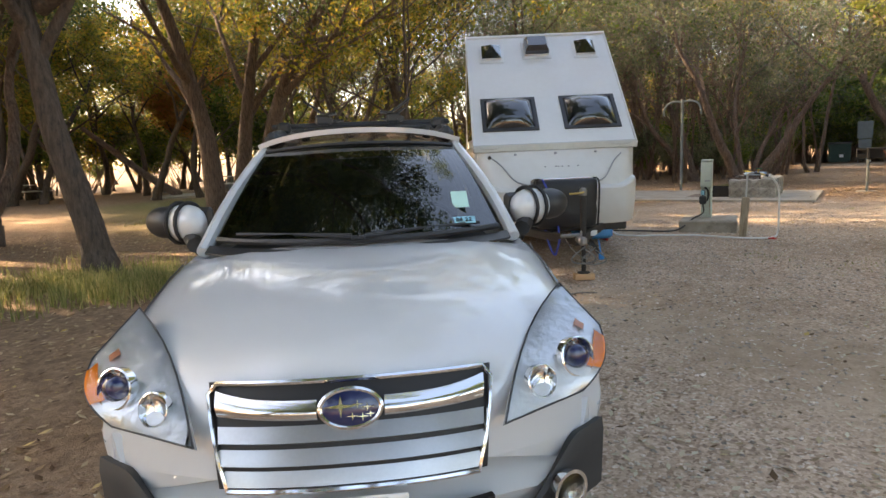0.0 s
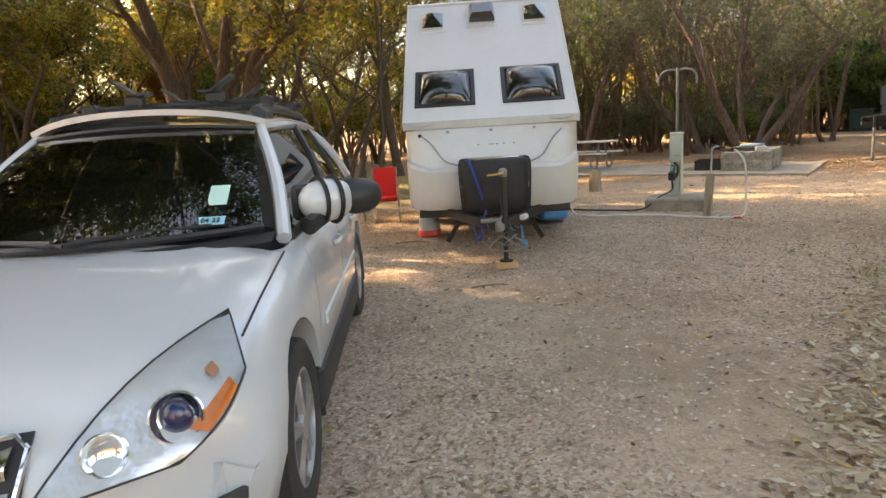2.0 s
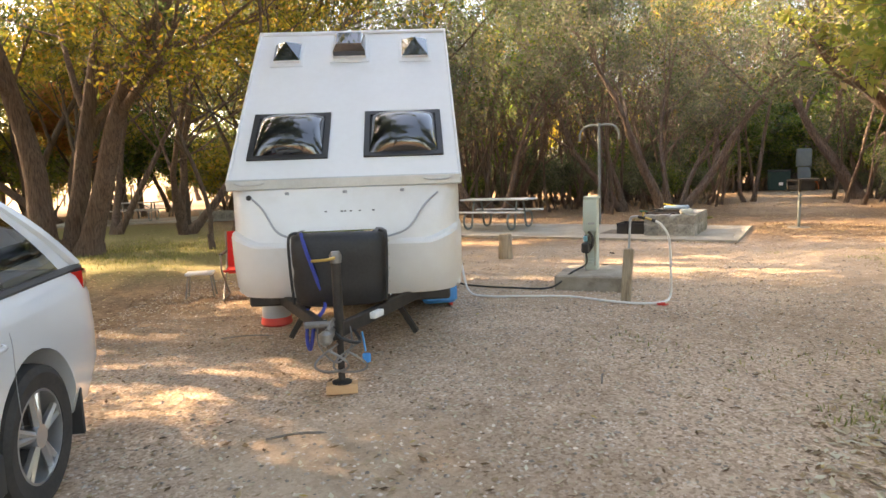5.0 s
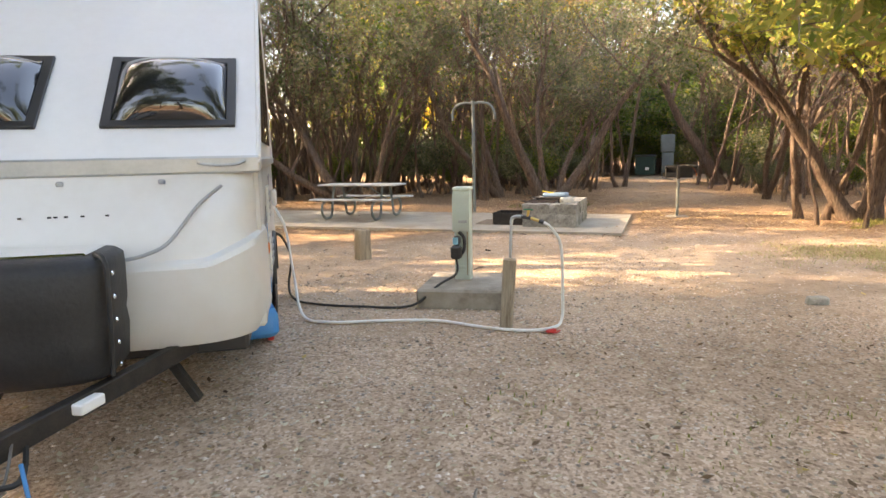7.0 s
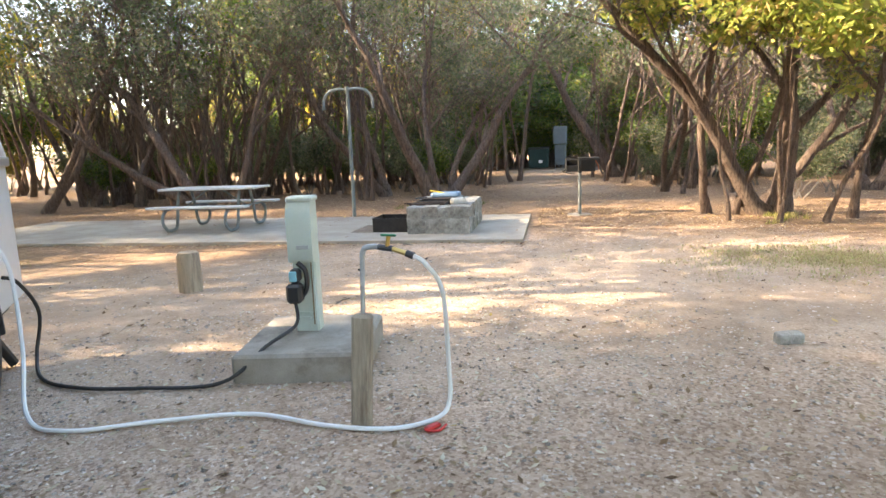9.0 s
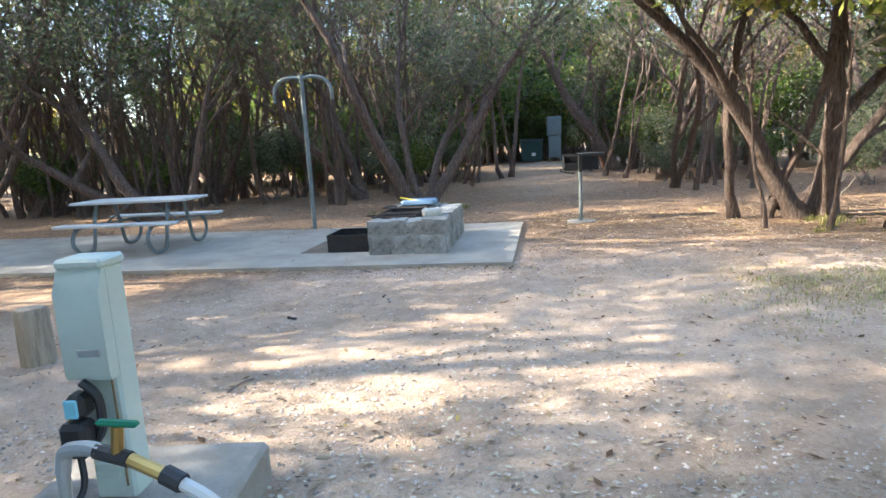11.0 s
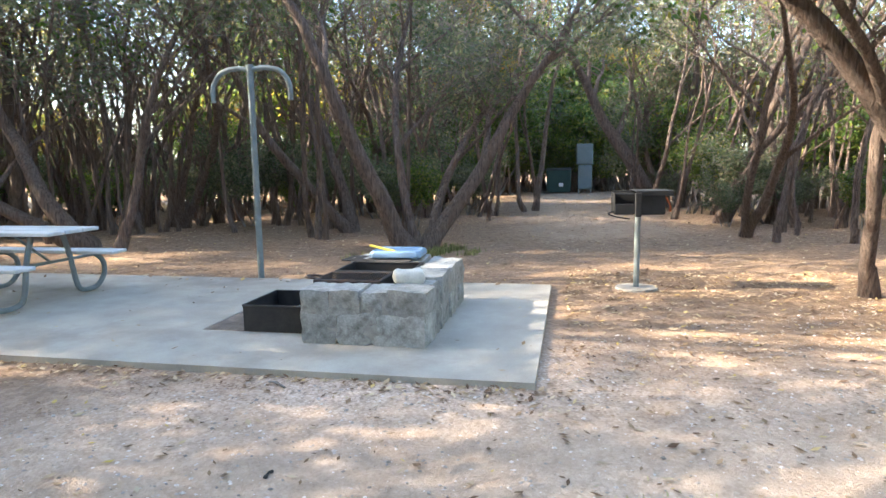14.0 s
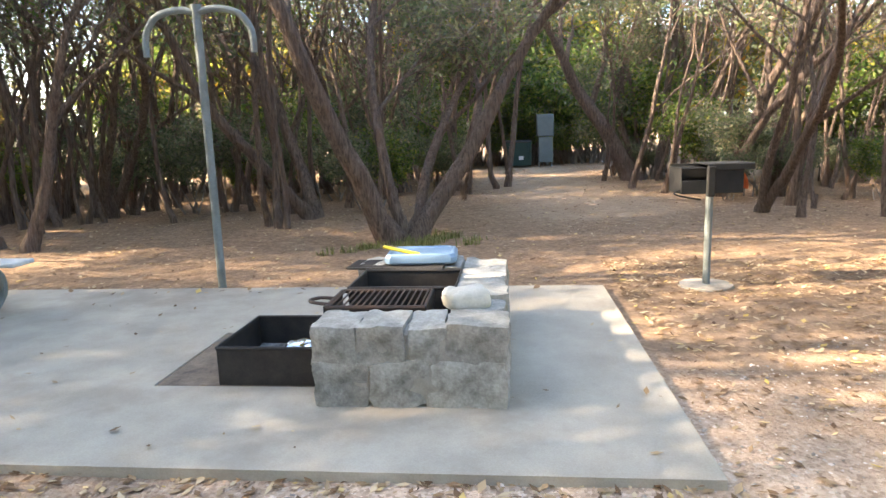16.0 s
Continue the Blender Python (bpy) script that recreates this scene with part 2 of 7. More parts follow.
M_BARK = mat("juniper_bark", (0.055, 0.036, 0.027), (0.28, 0.20, 0.155), 0.95, scale=7, grain=34, bump=1.0, dist=0.08, stretch=(5, 5, 0.45), stain=(0.14, 0.085, 0.06))
M_BARK_DARK = mat("oak_bark", (0.045, 0.034, 0.028), (0.14, 0.105, 0.08), 0.95, scale=6, grain=26, bump=1.0, dist=0.03, stretch=(4, 4, 0.8))
M_TWIG = mat("twigs", (0.12, 0.10, 0.085), (0.27, 0.235, 0.205), 0.95, scale=4, grain=20, bump=0.0)
M_JUNIPER = leaf_mat("juniper_foliage", [(0, (0.05, 0.08, 0.03)), (0.45, (0.085, 0.125, 0.05)), (0.8, (0.13, 0.175, 0.075)), (1, (0.22, 0.22, 0.12))], trans=0.5)
M_GREEN = leaf_mat("green_leaves", [(0, (0.05, 0.09, 0.02)), (0.5, (0.10, 0.16, 0.035)), (0.85, (0.19, 0.25, 0.05)), (1, (0.33, 0.29, 0.06))], trans=0.45)
M_YELLOW = leaf_mat("yellowing_leaves", [(0, (0.09, 0.12, 0.025)), (0.35, (0.21, 0.23, 0.045)), (0.7, (0.40, 0.34, 0.06)), (0.9, (0.52, 0.36, 0.06)), (1, (0.45, 0.20, 0.06))], trans=0.5)
# yellow-green leaves with paler stops: sunlight on them is put into the colour
M_BRIGHT = leaf_mat("sunlit_yellow_green_leaves", [(0, (0.20, 0.28, 0.06)), (0.5, (0.34, 0.38, 0.09)), (0.85, (0.50, 0.46, 0.13)), (1, (0.55, 0.36, 0.20))], trans=0.5)
M_ORANGE = leaf_mat("orange_leaves", [(0, (0.30, 0.20, 0.05)), (0.5, (0.52, 0.27, 0.08)), (1, (0.60, 0.22, 0.10))], trans=0.5)
M_GREYLEAF = leaf_mat("dry_greyish_foliage", [(0, (0.085, 0.115, 0.06)), (0.5, (0.15, 0.18, 0.095)), (0.85, (0.24, 0.26, 0.15)), (1, (0.36, 0.30, 0.17))], trans=0.45)
M_LITTER = leaf_mat("fallen_leaves", [(0, (0.10, 0.055, 0.03)), (0.35, (0.22, 0.13, 0.07)), (0.65, (0.42, 0.29, 0.17)), (0.9, (0.60, 0.47, 0.32)), (1, (0.58, 0.40, 0.10))], 0.8, 0.1)
M_PALELITTER = leaf_mat("bleached_fallen_leaves", [(0, (0.26, 0.17, 0.10)), (0.3, (0.48, 0.36, 0.24)), (0.7, (0.66, 0.55, 0.41)), (1, (0.78, 0.70, 0.56))], 0.8, 0.1)
M_GRASS = leaf_mat("grass_blades", [(0, (0.12, 0.14, 0.04)), (0.5, (0.26, 0.27, 0.09)), (1, (0.45, 0.38, 0.18))], 0.7, 0.3)
M_DRYGRASS = leaf_mat("dry_grass_blades", [(0, (0.36, 0.29, 0.16)), (0.5, (0.50, 0.42, 0.25)), (0.8, (0.44, 0.43, 0.20)), (1, (0.34, 0.40, 0.15))], 0.7, 0.3)
M_PEBBLE = mat("pebbles", (0.34, 0.275, 0.225), (0.54, 0.46, 0.39), 0.9, scale=20, grain=120, bump=0.2, vary=0.6, random_by="island")
M_GLASS = thin_glass("window_glass", (0.10, 0.125, 0.115), 1.95)
M_DARKGLASS = plain("smoked_dome", (0.012, 0.013, 0.016), 0.04, 0.0, 0.6, 0.9)
M_CLEAR = glass("clear_lens", (0.95, 0.96, 0.96))
M_CHROME = plain("chrome", (0.85, 0.85, 0.86), 0.08, 1.0)
M_SILVER = mat("silver_paint", (0.45, 0.46, 0.47), (0.52, 0.53, 0.54), 0.3, 0.8, scale=6, grain=100, bump=0.0)
M_LAMPBACK = mat("lamp_reflector", (0.62, 0.64, 0.65), (0.80, 0.82, 0.83), 0.25, 0.55, scale=5, grain=14, bump=0.35, dist=0.03)
M_CARWHITE = mat("pearl_white_paint", (0.58, 0.60, 0.62), (0.55, 0.57, 0.59), 0.45, scale=2, grain=300, bump=0.0, coat=1.0, rough2=0.5)
M_CARWHITE.node_tree.nodes["Principled BSDF"].inputs["Coat IOR"].default_value = 1.75
M_RED = plain("red_fabric", (0.62, 0.02, 0.02), 0.8)
M_REDPL = plain("red_plastic", (0.50, 0.03, 0.025), 0.4)
M_BLUE = plain("blue_plastic", (0.015, 0.22, 0.55), 0.4)
M_BLUE_STRAP = plain("blue_strap", (0.03, 0.05, 0.28), 0.7)
M_AMBER = plain("amber_lens", (0.80, 0.20, 0.02), 0.15, 0, 0.5)
M_REDLENS = plain("red_lens", (0.45, 0.01, 0.01), 0.12, 0, 0.5)
M_GREYPL = mat("grey_plastic", (0.30, 0.31, 0.32), (0.36, 0.37, 0.38), 0.5, scale=5, grain=90, bump=0.05)
M_VINYL = mat("black_vinyl_cover", (0.012, 0.012, 0.013), (0.024, 0.024, 0.026), 0.5, scale=5, grain=40, bump=0.35, dist=0.012, rough2=0.6)
M_HOSE = plain("white_hose", (0.72, 0.72, 0.70), 0.4)
M_CABLE = plain("black_cable", (0.012, 0.012, 0.012), 0.5)
M_SEAT = mat("seat_cloth", (0.16, 0.15, 0.14), (0.22, 0.21, 0.20), 0.9, scale=6, grain=200, bump=0.2)
M_DASH = plain("dashboard", (0.02, 0.02, 0.022), 0.6)
M_BRASS = plain("brass", (0.55, 0.38, 0.13), 0.35, 0.9)
M_GREENHANDLE = plain("green_handle", (0.01, 0.16, 0.08), 0.5)
M_PAPER = plain("pale_teal_card", (0.45, 0.72, 0.66), 0.7)
M_PAPERBLUE = plain("blue_sticker", (0.25, 0.55, 0.66), 0.7)
M_PLATE = plain("plate_white", (0.80, 0.80, 0.80), 0.4)
M_NAVY = plain("navy_enamel", (0.012, 0.02, 0.08), 0.15, 0, 1.0)
M_INK = plain("black_ink", (0.01, 0.01, 0.012), 0.5)
M_DUMP = mat("dark_green_paint", (0.010, 0.035, 0.030), (0.016, 0.05, 0.042), 0.6, scale=3, grain=40, bump=0.1)
M_CABINET = mat("grey_cabinet_paint", (0.11, 0.14, 0.15), (0.15, 0.185, 0.19), 0.6, scale=3, grain=40, bump=0.1)
M_BLUELID = plain("blue_grey_plastic", (0.20, 0.30, 0.42), 0.45)
M_YELLOWPL = plain("yellow_plastic", (0.75, 0.55, 0.03), 0.5)
M_GRAPHIC = plain("grey_graphic", (0.16, 0.16, 0.17), 0.4)
M_DIRT = mat("dark_dirt", (0.10, 0.075, 0.055), (0.24, 0.18, 0.13), 0.95, scale=9, grain=50, bump=0.6, dist=0.02)
M_ASH = mat("ash_and_char", (0.05, 0.05, 0.05), (0.30, 0.29, 0.28), 0.95, scale=14, grain=60, bump=0.6)


# ---- mesh helpers ----
class Shape:
    """Gathers vertices and faces for one mesh."""

    def __init__(self):
        self.v, self.f = [], []

    def poly(self, pts):
        i = len(self.v)
        self.v += [tuple(p) for p in pts]
        self.f.append(tuple(range(i, i + len(pts))))
        return self

    def box(self, c, s, bevel=0.01, m=None):
        cx, cy, cz = c
        h = [max(q / 2, 1e-4) for q in s]
        b = min(bevel, 0.45 * min(s))
        idx, i0 = {}, len(self.v)
        pts = []
        for sx in (-1, 1):
            for sy in (-1, 1):
                for sz in (-1, 1):
                    for ax in range(3):
                        sg = (sx, sy, sz)
                        p = [sg[k] * (h[k] - (0 if k == ax else b)) for k in range(3)]
                        idx[(sx, sy, sz, ax)] = i0 + len(pts)
                        q = Vector((p[0], p[1], p[2]))
                        if m:
                            q = m @ q
                        pts.append((q[0] + cx, q[1] + cy, q[2] + cz))
        self.v += pts
        for ax in range(3):
            a, bb = (ax + 1) % 3, (ax + 2) % 3
            for s_ in (-1, 1):
                face = []
                for u, w in ((-1, -1), (1, -1), (1, 1), (-1, 1)):
                    k = [0, 0, 0]
                    k[ax], k[a], k[bb] = s_, u, w
                    face.append(idx[(*k, ax)])
                self.f.append(tuple(face if s_ > 0 else face[::-1]))
            # edges along axis ax
            for u in (-1, 1):
                for w in (-1, 1):
                    k0, k1 = [0, 0, 0], [0, 0, 0]
                    k0[ax], k1[ax] = -1, 1
                    k0[a] = k1[a] = u
                    k0[bb] = k1[bb] = w
                    face = [idx[(*k0, a)], idx[(*k1, a)], idx[(*k1, bb)], idx[(*k0, bb)]]
                    self.f.append(tuple(face if u * w < 0 else face[::-1]))
        for sx in (-1, 1):
            for sy in (-1, 1):
                for sz in (-1, 1):
                    face = [idx[(sx, sy, sz, ax)] for ax in range(3)]
                    self.f.append(tuple(face if sx * sy * sz > 0 else face[::-1]))
        return self

    def tube(self, pts, r, n=8, caps=True, ring=None):
        """A tube along pts; r is one radius or one a point."""
        pts = [Vector(p) for p in pts]
        rr = r if isinstance(r, (list, tuple)) else [r] * len(pts)
        i0 = len(self.v)
        up = None
        for k, p in enumerate(pts):
            d = (pts[min(k + 1, len(pts) - 1)] - pts[max(k - 1, 0)]).normalized()
            if up is None:
                up = Vector((0, 0, 1)) if abs(d.z) < 0.9 else Vector((1, 0, 0))
            side = d.cross(up).normalized()
            up = side.cross(d).normalized()
            for j in range(n):
                a = 2 * math.pi * j / n
                g = rr[k] * (1.0 if ring is None else ring[j % len(ring)])
                q = p + side * (g * math.cos(a)) + up * (g * math.sin(a))
                self.v.append((q.x, q.y, q.z))
        for k in range(len(pts) - 1):
            for j in range(n):
                a, b = i0 + k * n + j, i0 + k * n + (j + 1) % n
                self.f.append((a, b, b + n, a + n))
        if caps:
            self.f.append(tuple(range(i0 + n - 1, i0 - 1, -1)))
            e = i0 + (len(pts) - 1) * n
            self.f.append(tuple(range(e, e + n)))
        return self

    def lathe(self, prof, n=16, centre=(0, 0, 0), axis="z"):
        """Turns (r, h) points about an axis."""
        i0 = len(self.v)
        for r, h in prof:
            for j in range(n):
                a = 2 * math.pi * j / n
                x, y = r * math.cos(a), r * math.sin(a)
                p = (x, y, h) if axis == "z" else (h, x, y) if axis == "x" else (y, h, x)
                self.v.append((p[0] + centre[0], p[1] + centre[1], p[2] + centre[2]))
        for k in range(len(prof) - 1):
            for j in range(n):
                a, b = i0 + k * n + j, i0 + k * n + (j + 1) % n
                self.f.append((a, b, b + n, a + n))
        if prof[0] == prof[-1]:
            return self
        if prof[0][0] > 1e-5:
            self.f.append(tuple(range(i0 + n - 1, i0 - 1, -1)))
        if prof[-1][0] > 1e-5:
            e = i0 + (len(prof) - 1) * n
            self.f.append(tuple(range(e, e + n)))
        return self

    def grid(self, fn, nu, nv, thick=0.0):
        """A patch fn(u, v), given thickness against its normal."""
        i0 = len(self.v)
        P = [[Vector(fn(i / nu, j / nv)) for j in range(nv + 1)] for i in range(nu + 1)]
        for row in P:
            self.v += [tuple(p) for p in row]
        w = nv + 1
        for i in range(nu):
            for j in range(nv):
                a = i0 + i * w + j
                self.f.append((a, a + w, a + w + 1, a + 1))
        if thick:
            i1 = len(self.v)
            for i in range(nu + 1):
                for j in range(nv + 1):
                    du = P[min(i + 1, nu)][j] - P[max(i - 1, 0)][j]
                    dv = P[i][min(j + 1, nv)] - P[i][max(j - 1, 0)]
                    nn = du.cross(dv)
                    nn = nn.normalized() if nn.length > 1e-9 else Vector((0, 0, 1))
                    self.v.append(tuple(P[i][j] - nn * thick))
            for i in range(nu):
                for j in range(nv):
                    a = i1 + i * w + j
                    self.f.append((a, a + 1, a + w + 1, a + w))
            rim = [i * w for i in range(nu)] + [nu * w + j for j in range(nv)] + [i * w + nv for i in range(nu, 0, -1)] + [j for j in range(nv, 0, -1)]
            for a, b in zip(rim, rim[1:] + rim[:1]):
                self.f.append((i0 + b, i0 + a, i1 + a, i1 + b))
        return self

    def loft(self, rings, caps=True, closed=True):
        i0, n = len(self.v), len(rings[0])
        for r in rings:
            self.v += [tuple(p) for p in r]
        for k in range(len(rings) - 1):
            for j in range(n if closed else n - 1):
                a, b = i0 + k * n + j, i0 + k * n + (j + 1) % n
                self.f.append((a, b, b + n, a + n))
        if caps:
            self.f.append(tuple(range(i0 + n - 1, i0 - 1, -1)))
            e = i0 + (len(rings) - 1) * n
            self.f.append(tuple(range(e, e + n)))
        return self

    def moved(self, m):
        self.v = [tuple(m @ Vector(p)) for p in self.v]
        return self

    def mesh(self, name, material=None, smooth=35):
        me = bpy.data.meshes.new(name)
        me.from_pydata(self.v, [], self.f)
        me.update()
        if smooth:
            me.shade_smooth()
            me.set_sharp_from_angle(angle=radians(smooth))
        if material:
            me.materials.append(material)
        return me


def part(name, shape, material, parent, label="", smooth=35):
    ob = new(name, shape.mesh(name, material, smooth))
    ob.parent = parent
    if label:
        tagged(ob, label)
    return ob


def thing(name, m, label, category, group="", kind=""):
    ob = new(name)
    ob.matrix_world = m
    return tagged(ob, label, category, group, kind)


def solid(name, shape, material, label, category, group="", kind="", m=None, smooth=35):
    ob = new(name, shape.mesh(name, material, smooth))
    if m is not None:
        ob.matrix_world = m
    return tagged(ob, label, category, group, kind)


def bend(pts, per=6):
    """A smooth line through pts."""
    pts = [Vector(p) for p in pts]
    out = []
    for k in range(len(pts) - 1):
        p0, p1, p2, p3 = pts[max(k - 1, 0)], pts[k], pts[k + 1], pts[min(k + 2, len(pts) - 1)]
        for s in range(per):
            t = s / per
            out.append(0.5 * ((2 * p1) + (p2 - p0) * t + (2 * p0 - 5 * p1 + 4 * p2 - p3) * t * t + (3 * p1 - p0 - 3 * p2 + p3) * t ** 3))
    return out + [pts[-1]]


def text_mesh(body, size, depth=0.0015):
    cu = bpy.data.curves.new("lettering", "FONT")
    cu.body, cu.size, cu.extrude, cu.align_x, cu.align_y = body, size, depth, "CENTER", "CENTER"
    tmp = bpy.data.objects.new("lettering", cu)
    scene.collection.objects.link(tmp)
    me = bpy.data.meshes.new_from_object(tmp.evaluated_get(bpy.context.evaluated_depsgraph_get()))
    bpy.data.objects.remove(tmp)
    return me


def lettering(body, size, material, parent, m, label=""):
    me = text_mesh(body, size)
    me.materials.clear()
    me.materials.append(material)
    ob = new("lettering", me)
    ob.parent = parent
    ob.matrix_local = m
    if label:
        tagged(ob, label)
    return ob


# ---- ground and pad ----
PAD_A = -33.0
PAD = pose(8.42, 14.62, 0, 0, 0, PAD_A)


def on_pad(x, y, z=0.0, rz=0.0):
    return PAD @ pose(x, y, z, 0, 0, rz)


def ground_height(x, y):
    # gentle unevenness, flat where things stand, rising far off
    far = max(0.0, math.hypot(x - 4, y - 12) - 45)
    return 0.012 * noise.noise((x * 0.9, y * 0.9, 0)) - 0.006 + 0.010 * noise.noise((x * 3.1, y * 3.1, 5)) * (far < 1) + min(far * 0.01, 2.0)


def build_ground():
    s = Shape()
    xs = [-400, -250, -150, -100, -70, -50, -36] + [-26 + 1.0 * i for i in range(20)] + [-6 + 0.3 * i for i in range(75)] + [17 + 1.2 * i for i in range(20)] + [45, 60, 85, 120, 180, 260, 400]
    ys = [-400, -250, -150, -90, -60, -40, -28, -18, -12, -8, -5] + [-3 + 0.3 * i for i in range(85)] + [23 + 1.0 * i for i in range(26)] + [54, 64, 80, 110, 160, 260, 400]
    for x in xs:
        for y in ys:
            s.v.append((x, y, ground_height(x, y)))
    n = len(ys)
    for i in range(len(xs) - 1):
        for j in range(n - 1):
            a = i * n + j
            s.f.append((a, a + n, a + n + 1, a + 1))
    solid("ground", s, M_GROUND, "pale gravel and dirt strewn with dry leaves", "ground", kind="structure", smooth=180)


build_ground()


def build_pad():
    # slab with a rectangular bed left open for the fire ring
    top, x0, x1, y0, y1 = 0.045, -11.0, 0.02, -0.02, 3.40
    ox0, ox1, oy0, oy1 = -3.0, -1.6, 0.915, 1.95
    s = Shape()
    gx, gy, low = (x0, ox0, ox1, x1), (y0, oy0, oy1, y1), -0.12
    s.v = [(x, y, z) for z in (top, low) for x in gx for y in gy]

    def k(i, j, lower=0):
        return lower * 16 + i * 4 + j
    for i in range(3):
        for j in range(3):
            if (i, j) != (1, 1):
                s.f.append((k(i, j), k(i + 1, j), k(i + 1, j + 1), k(i, j + 1)))
    loop = [(0, 0), (1, 0), (2, 0), (3, 0), (3, 1), (3, 2), (3, 3), (2, 3), (1, 3), (0, 3), (0, 2), (0, 1)]
    hole = [(1, 1), (1, 2), (2, 2), (2, 1)]
    for ring in (loop, hole):
        for a, b in zip(ring, ring[1:] + ring[:1]):
            s.f.append((k(*b), k(*a), k(*a, 1), k(*b, 1)))
    pad = solid("pavement", s, M_CONC, "weathered grey concrete picnic pad with leaf stains", "pad", kind="structure", m=PAD)
    bed = Shape().box(((ox0 + ox1) / 2, (oy0 + oy1) / 2, 0.0), (ox1 - ox0 - 0.01, oy1 - oy0 - 0.01, 0.09), 0.01)
    solid("gravel_bed", bed, M_DIRT, "dark ashy dirt bed under the fire ring", "ground", kind="structure", m=PAD)


build_pad()


# ---- stone fire pit ----
def stone_block(rng, sx, sy, sz, square=14, n=5, rough=0.06):
    """One rough-hewn stone: a rounded block, broken and pitted by noise."""
    s = Shape()
    pts = {}
    off = Vector((rng.uniform(0, 50), rng.uniform(0, 50), rng.uniform(0, 50)))
    dim = Vector((sx, sy, sz)) / 2
    for ax in range(3):
        for sg in (-1, 1):
            g = [[None] * (n + 1) for _ in range(n + 1)]
            for i in range(n + 1):
                for j in range(n + 1):
                    p = [0, 0, 0]
                    p[ax], p[(ax + 1) % 3], p[(ax + 2) % 3] = sg, 2 * i / n - 1, 2 * j / n - 1
                    key = tuple(round(q, 3) for q in p)
                    if key not in pts:
                        l = max(1e-6, (sum(abs(q) ** square for q in p)) ** (1 / square))
                        q = Vector((p[0] * dim.x, p[1] * dim.y, p[2] * dim.z)) / l
                        w = noise.noise(q * 9 + off) * 0.7 + noise.noise(q * 24 + off) * 0.45
                        away = Vector(p).normalized()
                        q += away * (w - 0.12) * rough * min(0.35, min(sx, sy, sz)) * 1.6
                        pts[key] = len(s.v)
                        s.v.append(tuple(q))
                    g[i][j] = pts[key]
            for i in range(n):
                for j in range(n):
                    f = (g[i][j], g[i + 1][j], g[i + 1][j + 1], g[i][j + 1])
                    s.f.append(f if sg > 0 else f[::-1])
    return s


